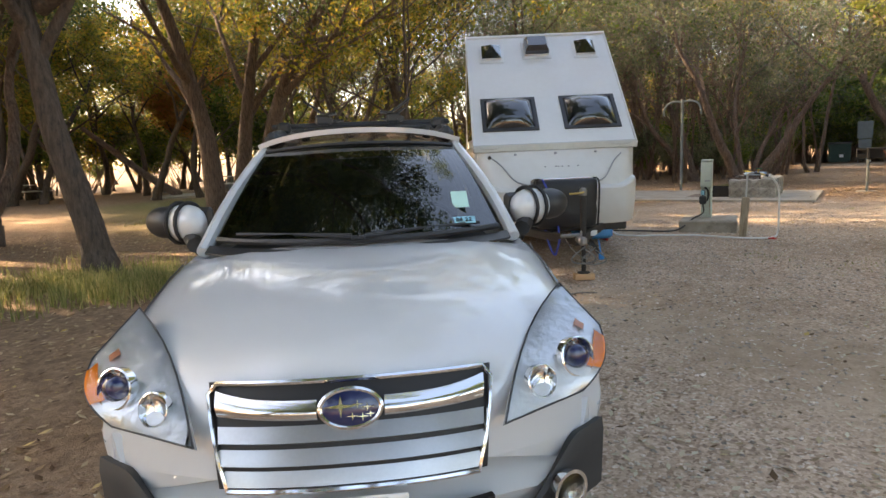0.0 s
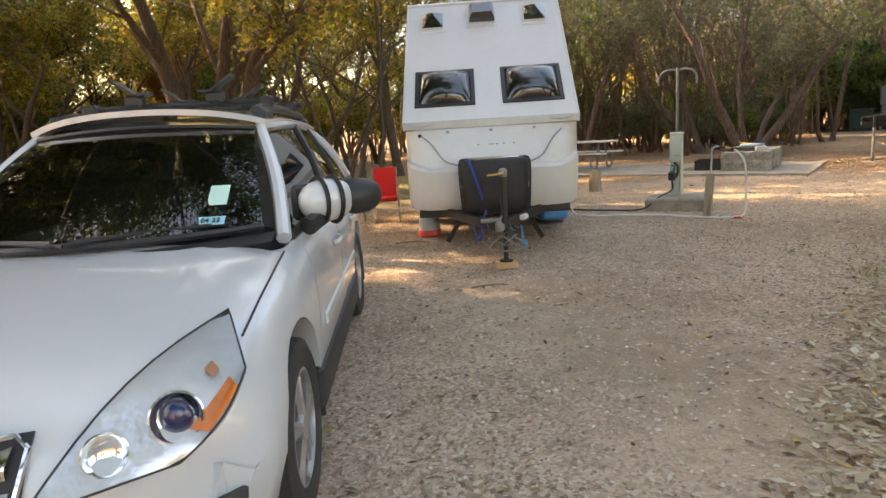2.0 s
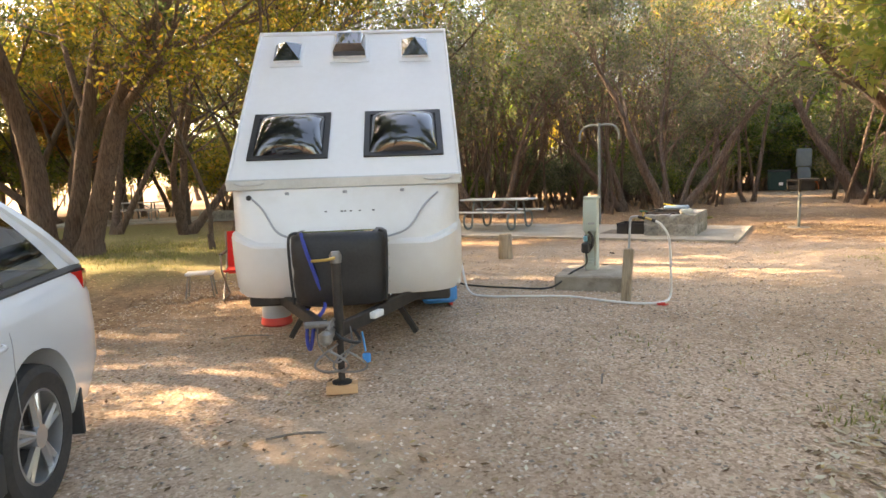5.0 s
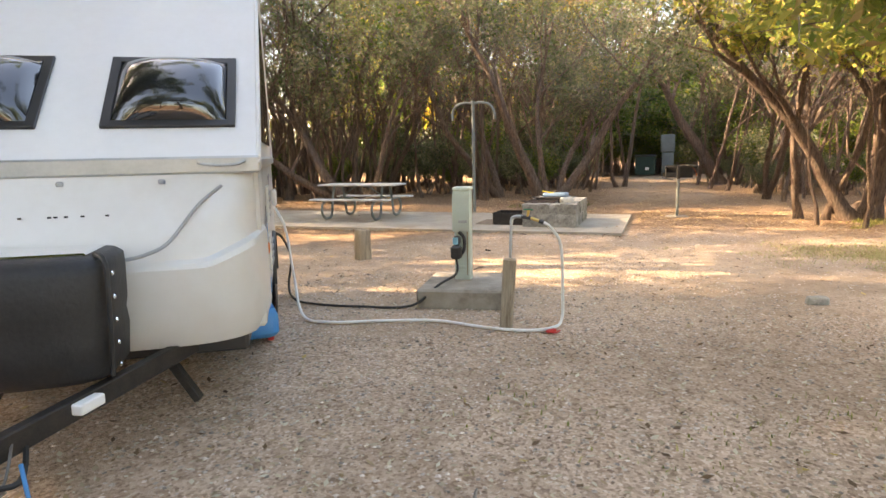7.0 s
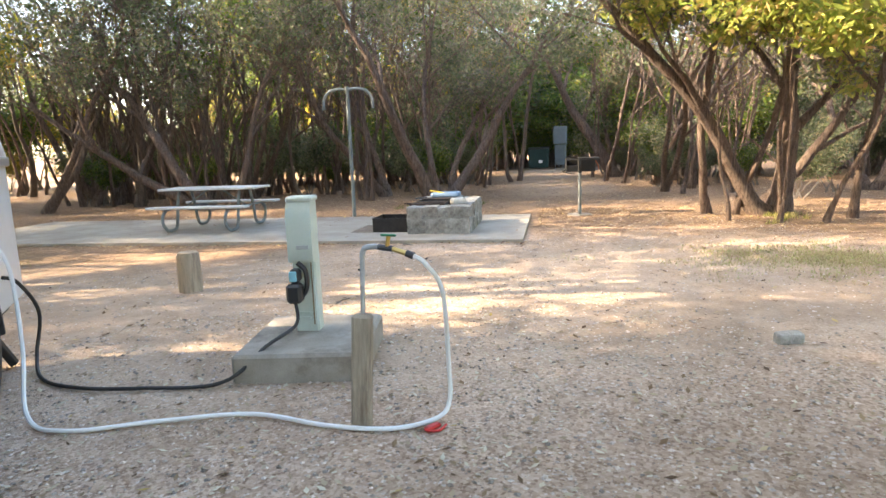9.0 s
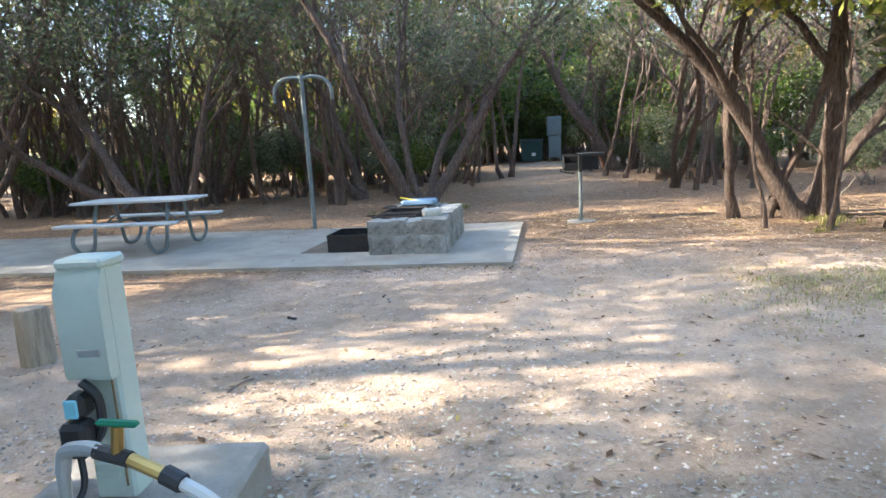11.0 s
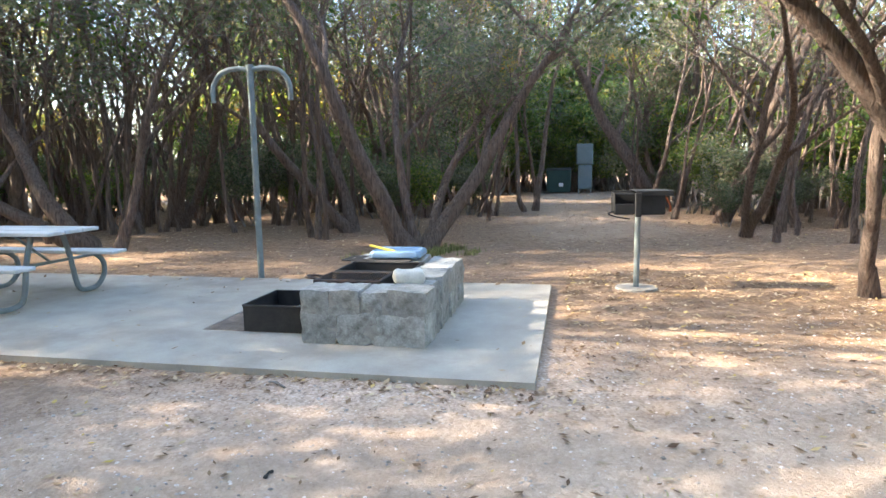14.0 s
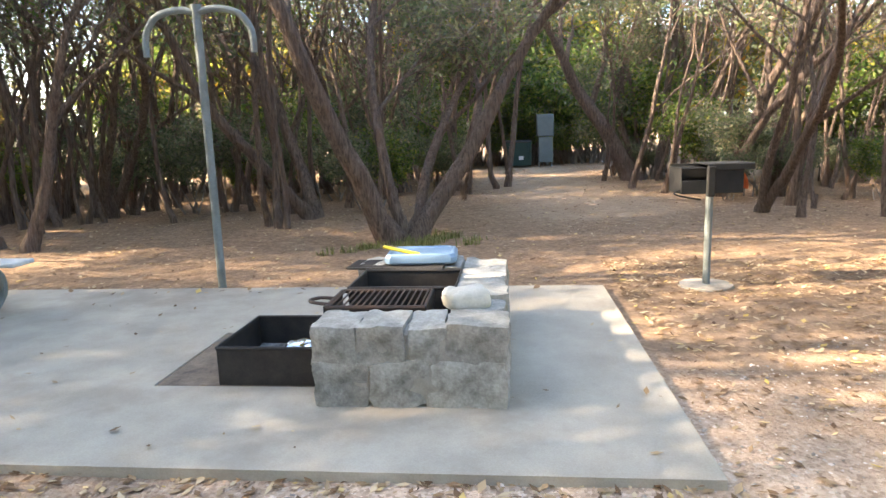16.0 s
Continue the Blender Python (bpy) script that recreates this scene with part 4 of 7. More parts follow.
# ---- A-frame trailer ----
def build_trailer():
    X0, X1 = -1.06, 1.06
    T = thing("camper_trailer", pose(1.50, 0, 0, 0, 0, 0), "white A-frame camper trailer with smoked dome windows", "camper trailer")
    YF, YP, YR, ZB, ZP = 8.42, 10.22, 12.0, 1.50, 3.20
    # lower box behind the nose
    part("body", Shape().box((0, (YF + YR) / 2 + 0.05, 0.97), (2.08, YR - YF - 0.1, 1.0), 0.02), M_WHITE_GEL, T)
    part("floor_frame", Shape().box((0, (YF + YR) / 2, 0.42), (1.86, YR - YF, 0.12), 0.02), M_BLACK, T, "black steel floor frame")
    # moulded nose: sections from belt to skirt
    def nose_ring(z, front, corner, half, lift=0.0):
        pts = []
        n = 44
        for i in range(n + 1):
            a = -1 + 2 * i / n
            # superellipse plan: flat front with rounded corners
            e = abs(a)
            bulge = (1 - e ** corner)
            x = half * math.copysign(min(1, e ** 0.92), a)
            pts.append((x, YF + 0.28 - (0.28 + front) * bulge ** 0.42, z + lift * max(0.0, (e - 0.70) / 0.30)))
        return pts
    rings = [nose_ring(*q) for q in ((0.47, 0.20, 5.0, 1.02), (0.56, 0.27, 5.0, 1.06), (0.75, 0.31, 6.0, 1.068), (0.93, 0.315, 7.5, 1.07, 0.11), (0.955, 0.30, 7.0, 1.062, 0.12), (0.975, 0.285, 4.0, 1.045, 0.12), (1.05, 0.26, 4.0, 1.045, 0.09), (1.16, 0.20, 5, 1.05, 0.05), (1.28, 0.11, 8, 1.055, 0.02), (1.37, 0.03, 12, 1.055), (1.43, 0.0, 14, 1.05))]
    ns = Shape().loft(rings, caps=False, closed=False)
    ns.f.append(tuple(range(len(rings[0]) - 1, -1, -1)))
    part("nose", ns, M_WHITE_GEL, T, "moulded white front storage nose", smooth=28)
    # belt rail
    part("belt_rail", Shape().box((0, YF + 0.02, ZB - 0.02), (2.13, 0.07, 0.10), 0.012), M_ALU, T, "dull aluminium belt rail")
    for sx in (-1, 1):
        part("belt_rail", Shape().box((sx * 1.052, (YF + YR) / 2, ZB - 0.02), (0.03, YR - YF, 0.07), 0.01), M_ALU, T)
        part("rail_handle", Shape().tube(bend([(sx * 0.98, YF - 0.03, ZB), (sx * 0.92, YF - 0.045, ZB - 0.02), (sx * 0.78, YF - 0.045, ZB - 0.02), (sx * 0.72, YF - 0.03, ZB - 0.005)], 3), 0.009, 6), M_GALV, T)
    # sloped roof panels
    up = math.atan2(ZP - ZB, YP - YF)
    ln = math.hypot(ZP - ZB, YP - YF)
    roof_m = pose(0, YF, ZB, math.degrees(up), 0, 0)
    front = part("roof_panel", Shape().box((0, ln / 2, -0.03), (2.12, ln + 0.02, 0.055), 0.012), M_WHITE_PANEL, T)
    front.matrix_local = roof_m
    for sx in (-1, 1):
        part("edge_trim", Shape().box((sx * 1.055, ln / 2, -0.025), (0.028, ln + 0.03, 0.075), 0.008), M_WHITE_PANEL, front)
    part("seam", Shape().box((0, 0.015, 0.004), (2.10, 0.03, 0.012), 0.003), M_WHITE_PANEL, front)
    upr = math.atan2(ZP - ZB, YR - YP)
    back = part("roof_panel", Shape().box((0, -ln / 2, -0.03), (2.12, ln + 0.02, 0.055), 0.012), M_WHITE_PANEL, T)
    back.matrix_local = pose(0, YR, ZB, -math.degrees(upr), 0, 0)

    # domed windows: frame and bubble on the slope

    def bubble(cx, cy, w, h, rise, frame_w, flat=False):
        fr = Shape()
        for c, s in (((cx, cy - h / 2, 0.008), (w, frame_w, 0.022)), ((cx, cy + h / 2, 0.008), (w, frame_w, 0.022)), ((cx - w / 2, cy, 0.008), (frame_w, h + frame_w, 0.024)), ((cx + w / 2, cy, 0.008), (frame_w, h + frame_w, 0.024))):
            fr.box(c, s, 0.004)
        fo = part("window_frame", fr, M_BLACK, front)

        def shell(u, v):
            a, b = 2 * u - 1, 2 * v - 1
            q = (1 - abs(a) ** 2.4) * (1 - abs(b) ** 2.4)
            return (cx + a * (w - frame_w) / 2, cy + b * (h - frame_w) / 2, 0.012 + rise * q ** 0.6)
        part("dome", Shape().grid(shell, 18, 14), M_DARKGLASS, fo, "smoked acrylic dome", smooth=180)
        return fo

    def vent(cx, cy, w, h, rise, fan=False):
        plate = part("vent_flange", Shape().box((cx, cy - 0.01, 0.004), (w + 0.07, h + 0.12, 0.008), 0.003).box((cx, cy, 0.02), (w, h, 0.04), 0.008), M_WHITE_PANEL, front, "white roof vent flange")
        b = Shape()
        k = 0.45 if fan else 0.05
        kk = 0.55 if fan else 0.05
        b.loft([[(cx + x * w / 2 * q, cy + y * h / 2 * q2, z) for x, y in ((-1, -1), (1, -1), (1, 1), (-1, 1))] for q, q2, z in ((0.97, 0.97, 0.03), (0.97, 0.97, 0.045 + (0.05 if fan else 0)), (0.75 if fan else k, 0.7 if fan else kk, 0.045 + rise))])
        part("vent_lid", b, M_DARKGLASS, plate, "smoked plastic vent lid", smooth=0 if not fan else 30)
    bubble(-0.545, 0.63, 0.70, 0.62, 0.15, 0.055)
    bubble(0.545, 0.63, 0.70, 0.62, 0.15, 0.055)
    vent(-0.70, 2.02, 0.29, 0.31, 0.12)
    vent(-0.02, 2.08, 0.36, 0.31, 0.12, True)
    vent(0.70, 2.06, 0.29, 0.31, 0.12)
    # triangular side walls with windows
    for sx in (-1, 1):
        w = Shape()
        x = sx * 1.02
        a, b, c = (YF + 0.1, ZB), (YR - 0.1, ZB), (YP, ZP - 0.10)
        for xx in (x - 0.02, x + 0.02):
            w.v += [(xx, a[0], a[1]), (xx, b[0], b[1]), (xx, c[0], c[1])]
        w.f += [(0, 2, 1), (3, 4, 5), (0, 1, 4, 3), (1, 2, 5, 4), (2, 0, 3, 5)]
        side = part("side_wall", w, M_WHITE_PANEL, T, "white triangular side wall")
        gx = x + sx * 0.028
        for y0, y1 in ((9.02, 9.36), (9.48, 9.98), (10.11, 10.58), (10.71, 11.15)):
            def top(y):
                return ZB + 0.12 + max(0.0, (1.28 - abs(y - YP) * 0.98)) * 0.98
            z0 = ZB + 0.12
            s = Shape()
            for q in (0, 0.006):
                s.v += [(gx + sx * q, y0, z0), (gx + sx * q, y1, z0), (gx + sx * q, y1, max(z0 + 0.12, top(y1))), (gx + sx * q, y0, max(z0 + 0.12, top(y0)))]
            s.f += [(0, 1, 2, 3), (4, 7, 6, 5), (0, 4, 5, 1), (1, 5, 6, 2), (2, 6, 7, 3), (3, 7, 4, 0)]
            part("side_window", s, M_DARKGLASS, side, "dark acrylic side window", smooth=0)
    # right side hardware
    sx = 1.04
    for z0, name in ((1.16, "fridge_vent"), (0.78, "fridge_vent")):
        pl = part(name, Shape().box((sx + 0.012, 9.72, z0), (0.022, 0.36, 0.27), 0.006), M_WHITE_GEL, T)
        for i in range(4):
            for j in (-1, 1):
                part("slat", Shape().box((sx + 0.027, 9.72 + j * 0.085, z0 - 0.085 + i * 0.055), (0.012, 0.13, 0.022), 0.004), M_GREYPL, pl)
    part("access_hatch", Shape().box((sx + 0.012, 8.86, 0.70), (0.022, 0.24, 0.30), 0.008), M_WHITE_GEL, T, "white access hatch")
    part("hatch_cover", Shape().box((sx + 0.03, 11.0, 1.12), (0.05, 0.22, 0.16), 0.015), M_WHITE_GEL, T)
    part("marker_light", Shape().box((sx + 0.02, 8.78, 0.93), (0.03, 0.03, 0.08), 0.008), M_AMBER, T, "amber side marker")
    part("tape", Shape().box((sx + 0.027, 8.90, 0.66), (0.004, 0.07, 0.10), 0.001), M_BLUE, T, "blue masking tape")
    part("tape", Shape().box((sx + 0.004, 9.46, 0.96), (0.004, 0.05, 0.12), 0.001), M_BLUE, T, "blue masking tape")
    part("tape", Shape().box((sx + 0.004, 9.98, 1.18), (0.004, 0.05, 0.10), 0.001), M_BLUE, T, "blue masking tape")
    def swoosh(y0, z0, y1, z1, bow, width):
        # tapering crescent lying on the side wall
        def fn(u, v):
            w = width * math.sin(math.pi * u) ** 0.8
            off = bow * math.sin(math.pi * u) + (v - 0.5) * w
            L = math.hypot(y1 - y0, z1 - z0)
            return (sx + 0.004, y0 + (y1 - y0) * u - (z1 - z0) / L * off, z0 + (z1 - z0) * u + (y1 - y0) / L * off)
        part("stripe", Shape().grid(fn, 14, 2, 0.003), M_GRAPHIC, T, "curved grey graphic stripe")
    swoosh(8.95, 0.78, 9.50, 1.16, 0.10, 0.055)
    swoosh(9.02, 0.92, 9.34, 1.14, 0.05, 0.035)
    swoosh(9.28, 0.98, 9.98, 1.00, 0.07, 0.05)
    swoosh(10.15, 1.05, 10.85, 1.36, 0.08, 0.055)
    swoosh(10.25, 1.36, 10.62, 1.20, 0.03, 0.045)
    # wheels
    for s in (-1, 1):
        wy = 10.75
        wh = part("wheel", Shape().lathe([(0.20, -0.09), (0.29, -0.095), (0.325, -0.07), (0.33, 0.0), (0.325, 0.07), (0.29, 0.095), (0.20, 0.09), (0.20, -0.09)], 28, (s * 0.93, wy, 0.33), "x"), M_RUBBER, T, "black trailer tyre")
        part("rim", Shape().lathe([(0.0, -0.06), (0.08, -0.07), (0.10, -0.03), (0.20, -0.05), (0.205, 0.05), (0.1, 0.03), (0.08, 0.07), (0.0, 0.06)], 24, (s * 0.93, wy, 0.33), "x"), M_SILVER, wh)
        arch = []
        for k in range(13):
            a = math.pi * k / 12
            arch.append((s * 1.05, wy + 0.42 * math.cos(a), 0.38 + 0.42 * math.sin(a)))
        part("wheel_arch", Shape().tube(arch, 0.025, 6), M_BLACK, T)
        d = Shape().lathe([(0.40, -0.005), (0.40, 0.005)], 24, (s * 1.043, wy, 0.42), "x")
        part("wheel_well", d, M_BLACK, T)
    # nose details
    for i, x in enumerate((-0.52, 0.0, 0.52)):
        part("screw_cap", Shape().lathe([(0.02, 0.0), (0.02, 0.02), (0.012, 0.028)], 10, (x, YF - 0.02, 1.38), "z"), M_GREYPL, T)
    for i, x in enumerate((-0.14, 0.0, 0.03, 0.08, 0.16, 0.28)):
        part("chip", Shape().box((x - 0.02, YF - 0.168, 1.225), (0.02, 0.006, 0.010), 0.002), M_BLACK, T)
    for s in (-1, 1):
        cord = bend([(s * 0.84, YF - 0.03, 1.36), (s * 0.72, YF - 0.135, 1.26), (s * 0.58, YF - 0.30, 1.08), (s * 0.46, YF - 0.325, 1.02), (s * 0.36, YF - 0.33, 1.0)], 6)
        part("awning_cord", Shape().tube(cord, 0.010, 6), M_GREYPL, T)
    part("cord_plug", Shape().lathe([(0.022, -0.02), (0.026, 0.0), (0.022, 0.03), (0.0, 0.03)], 10, (-0.86, YF - 0.03, 1.365), "y"), M_BLACK, T)
    # tongue
    def beam(a, b, w, h):
        a, b = Vector(a), Vector(b)
        m = look(a, b).to_3x3().to_4x4()
        return Shape().box(((a + b) / 2)[:], (w, h, (b - a).length), 0.006, m.to_3x3())
    part("tongue_rail", beam((-0.62, YF, 0.43), (0.0, 6.98, 0.43), 0.06, 0.10), M_DARK_STEEL, T)
    part("tongue_rail", beam((0.62, YF, 0.43), (0.0, 6.98, 0.43), 0.06, 0.10), M_DARK_STEEL, T)
    part("coupler", Shape().box((0, 6.88, 0.45), (0.07, 0.30, 0.07), 0.02).lathe([(0.03, 0), (0.048, 0.02), (0.045, 0.07), (0.02, 0.09)], 12, (0, 6.74, 0.42)), M_STEEL, T)
    part("crossbar", Shape().box((-0.06, 7.02, 0.49), (0.26, 0.05, 0.045), 0.012), M_STEEL, T)
    jack = part("tongue_jack", Shape().tube([(0.06, 7.0, 0.08), (0.06, 7.0, 0.50)], 0.025, 10).tube([(0.06, 7.0, 0.42), (0.06, 7.0, 0.94)], 0.034, 12), M_DARK_STEEL, T, "black tongue jack")
    part("jack_head", Shape().lathe([(0.04, 0.93), (0.045, 0.98), (0.03, 1.01), (0.0, 1.015)], 12, (0.06, 7.0, 0)), M_STEEL, jack)
    part("crank", Shape().tube(bend([(0.06, 6.96, 0.97), (0.0, 6.94, 0.96), (-0.10, 6.94, 0.955)], 4), 0.011, 7), M_BRASS, jack)
    part("jack_pad", Shape().lathe([(0.07, 0.0), (0.07, 0.012), (0.03, 0.02)], 14, (0.06, 7.0, 0.07)), M_DARK_STEEL, jack)
    chain = [(0.02 + 0.12 * math.sin(k * 0.55), 6.72 + 0.015 * k, 0.38 - 0.17 * math.sin(math.pi * k / 12)) for k in range(13)]
    part("safety_chain", Shape().tube(bend(chain, 2), 0.009, 6), M_STEEL, T)
    part("safety_chain", Shape().tube(bend([(x + 0.12, y + 0.04, z - 0.02) for x, y, z in chain], 2), 0.008, 6), M_STEEL, T)
    part("coupler_lock", Shape().tube([(0.22, 6.98, 0.44), (0.24, 6.96, 0.30)], 0.008, 6).box((0.245, 6.955, 0.255), (0.06, 0.03, 0.07), 0.01), M_BLUE, T, "blue padlock tag")
    part("wiring", Shape().tube(bend([(-0.05, 7.1, 0.5), (0.08, 6.9, 0.42), (0.2, 7.0, 0.36), (0.12, 7.3, 0.40)], 5), 0.012, 6), M_CABLE, T)
    part("latch_lever", Shape().tube(bend([(0.0, 6.84, 0.49), (0.02, 6.92, 0.54), (0.03, 7.0, 0.53)], 4), 0.012, 7), M_STEEL, T)
    part("rail_label", beam((0.318, 7.60, 0.442), (0.258, 7.46, 0.442), 0.068, 0.05), M_PLATE, T, "white label on the tongue rail")
    part("brake_wire", Shape().tube(bend([(0.1, 7.25, 0.47), (0.14, 7.0, 0.34), (0.05, 6.85, 0.26), (-0.08, 6.95, 0.36), (-0.12, 7.2, 0.47)], 6), 0.006, 6), M_STEEL, T)
    # gas bottle cover on the tongue
    def cov_ring(z, w, f, bk):
        pts = []
        for i in range(28):
            a = 2 * math.pi * i / 28
            c, s_ = math.cos(a), math.sin(a)
            p = 2 / 5.0
            x = w * math.copysign(abs(c) ** p, c)
            y = (f + bk) / 2 + (bk - f) / 2 * math.copysign(abs(s_) ** p, s_)
            y += 0.05 * (1 - (x / w) ** 2) * (-1 if s_ < 0 else 0)
            pts.append((x, y, z))
        return pts
    cover = part("gas_bottle_cover", Shape().loft([cov_ring(*q) for q in ((0.50, 0.34, 7.66, 8.10), (0.53, 0.37, 7.63, 8.12), (0.70, 0.385, 7.61, 8.12), (0.78, 0.375, 7.62, 8.12), (0.83, 0.385, 7.61, 8.12), (1.00, 0.39, 7.62, 8.12), (1.06, 0.385, 7.64, 8.12), (1.085, 0.35, 7.70, 8.10))]), M_VINYL, T, "black vinyl gas bottle cover", smooth=60)
    part("cover_top", Shape().box((0.0, 7.88, 1.088), (0.58, 0.34, 0.02), 0.01), M_CHROME, cover, "shiny foil-covered top")
    for s in (-1, 1):
        part("piping", Shape().tube(bend([(s * 0.37, 7.66, 0.52), (s * 0.385, 7.65, 0.8), (s * 0.385, 7.66, 1.05), (s * 0.33, 7.71, 1.09)], 4), 0.012, 6), M_VINYL, cover)
        for k in range(5):
            part("snap", Shape().lathe([(0.012, 0), (0.008, 0.006)], 8, (s * 0.398, 7.70, 0.56 + 0.11 * k), "x"), M_CHROME, cover)
    strap = bend([(-0.28, 7.66, 1.09), (-0.24, 7.575, 0.98), (-0.17, 7.565, 0.75), (-0.11, 7.59, 0.52), (-0.16, 7.3, 0.45)], 6)
    part("strap", Shape().tube(strap, 0.020, 6, ring=(1, 0.5, 0.25, 0.5)), M_BLUE_STRAP, T, "blue webbing strap")
    part("strap", Shape().tube(bend([(-0.26, 7.62, 0.48), (-0.24, 7.4, 0.30), (-0.20, 7.3, 0.24), (-0.16, 7.25, 0.42)], 5), 0.014, 6), M_BLUE_STRAP, T)
    # corner stabilisers
    for s in (-1, 1):
        part("stabiliser", beam((s * 0.36, YF + 0.2, 0.42), (s * 0.60, YF + 0.16, 0.02), 0.07, 0.05), M_DARK_STEEL, T)
        part("stabiliser", beam((s * 0.78, YR - 0.3, 0.42), (s * 0.98, YR - 0.3, 0.02), 0.07, 0.05), M_DARK_STEEL, T)
    bl = Shape().box((0, 0, 0.035), (0.22, 0.10, 0.07), 0.006)
    solid("timber_block", bl, M_BLOCKWOOD, "short raw timber block under the jack foot", "wood block", m=pose(1.56, 6.99, 0, 0, 0, 4))
    # loose gear beside the trailer
    bk = thing("bucket", pose(0.62, 9.28, 0), "grey bucket with a red base by the trailer", "bucket")
    part("shell", Shape().lathe([(0.15, 0.09), (0.135, 0.28), (0.12, 0.44), (0.11, 0.46), (0.0, 0.44)], 22), M_GREYPL, bk)
    part("base", Shape().lathe([(0.15, 0.0), (0.165, 0.02), (0.155, 0.09), (0.0, 0.095)], 22), M_REDPL, bk, "red plastic base")
    tk = thing("water_tank", pose(2.32, 10.12, 0, 0, 0, 8), "blue portable waste tank with red wheels on the ground", "tank")
    tank = Shape().loft([[(x * k, y * q, z) for x, y in ((-0.2, -0.42), (-0.15, -0.46), (0.15, -0.46), (0.2, -0.42), (0.2, 0.42), (0.15, 0.46), (-0.15, 0.46), (-0.2, 0.42))] for k, q, z in ((0.85, 0.92, 0.06), (1.0, 1.0, 0.10), (1.0, 1.0, 0.24), (0.88, 0.92, 0.30))])
    part("tank", tank, M_BLUE, tk)
    part("handle_neck", Shape().tube(bend([(-0.05, 0.30, 0.27), (0.0, 0.42, 0.34), (0.05, 0.55, 0.33), (0.08, 0.6, 0.22)], 5), 0.05, 9), M_BLUE, tk)
    part("runner", Shape().box((0.14, 0.0, 0.045), (0.05, 0.7, 0.07), 0.01), M_REDPL, tk, "red plastic runner")
    part("label", Shape().box((0.0, 0.25, 0.312), (0.09, 0.12, 0.004), 0.001), M_PLATE, tk, "white label")
    ch = thing("camp_chair", pose(-0.20, 11.0, 0, 0, 0, 8), "red folding camp chair with a dark frame", "chair")
    part("backrest", Shape().grid(lambda u, v: (-0.18 + 0.36 * u, 0.16 + 0.14 * v, 0.30 + 0.56 * v), 6, 6, 0.015), M_RED, ch)
    part("seat", Shape().grid(lambda u, v: (-0.18 + 0.36 * u, -0.25 + 0.45 * v, 0.40 - 0.04 * math.sin(math.pi * v)), 6, 6, 0.015), M_RED, ch)
    for s in (-1, 1):
        part("frame_side", Shape().tube(bend([(s * 0.20, 0.32, 0.86), (s * 0.20, 0.20, 0.42), (s * 0.20, -0.26, 0.02)], 4), 0.012, 7).tube([(s * 0.20, -0.25, 0.60), (s * 0.20, -0.25, 0.40), (s * 0.20, 0.28, 0.02)], 0.012, 7), M_STEEL, ch)
        part("armrest", Shape().box((s * 0.20, 0.0, 0.60), (0.05, 0.48, 0.025), 0.008), M_BLACK, ch)
        part("foot_bar", Shape().tube([(s * 0.20, -0.27, 0.015), (s * 0.20, 0.30, 0.015)], 0.012, 7), M_STEEL, ch)
    st = thing("step_stool", pose(-0.78, 11.15, 0, 0, 0, 10), "small white folding step stool on the dirt", "stool")
    part("top", Shape().box((0, 0, 0.32), (0.36, 0.24, 0.04), 0.012), M_WHITE_PANEL, st)
    for sx_ in (-1, 1):
        for sy in (-1, 1):
            part("leg", Shape().tube([(sx_ * 0.14, sy * 0.09, 0.31), (sx_ * 0.18, sy * 0.13, 0.0)], 0.012, 6), M_STEEL, st)


build_trailer()


# ---- parked estate car ----
CAR = pose(-0.19, 1.80, 0, 0, 0, 6.0)


def sweep(x, y0):
    a = min(1.0, abs(x) / 0.9)
    return 0.42 * a ** 2.2 * max(0.0, 1 - y0 / 1.3) - 0.22 * a ** 2.5 * max(0.0, (y0 - 4.2) / 0.6)


def car_section(y0, zb, w, zs, zc, ws):
    half = [(0, zb), (w * 0.72, zb), (w * 0.95, zb + 0.07), (w, zb + 0.22), (w * 1.005, (zb + zs) / 2 + 0.06), (w * 0.99, zs - 0.13), (ws + 0.05, zs - 0.045), (ws, zs - 0.005), (ws - 0.10, zs + (zc - zs) * 0.30), (ws * 0.62, zs + (zc - zs) * 0.72), (ws * 0.3, zs + (zc - zs) * 0.96), (0, zc)]
    ring = half + [(-x, z) for x, z in half[-2:0:-1]]
    return [(x, y0 + sweep(x, y0), z) for x, z in ring]


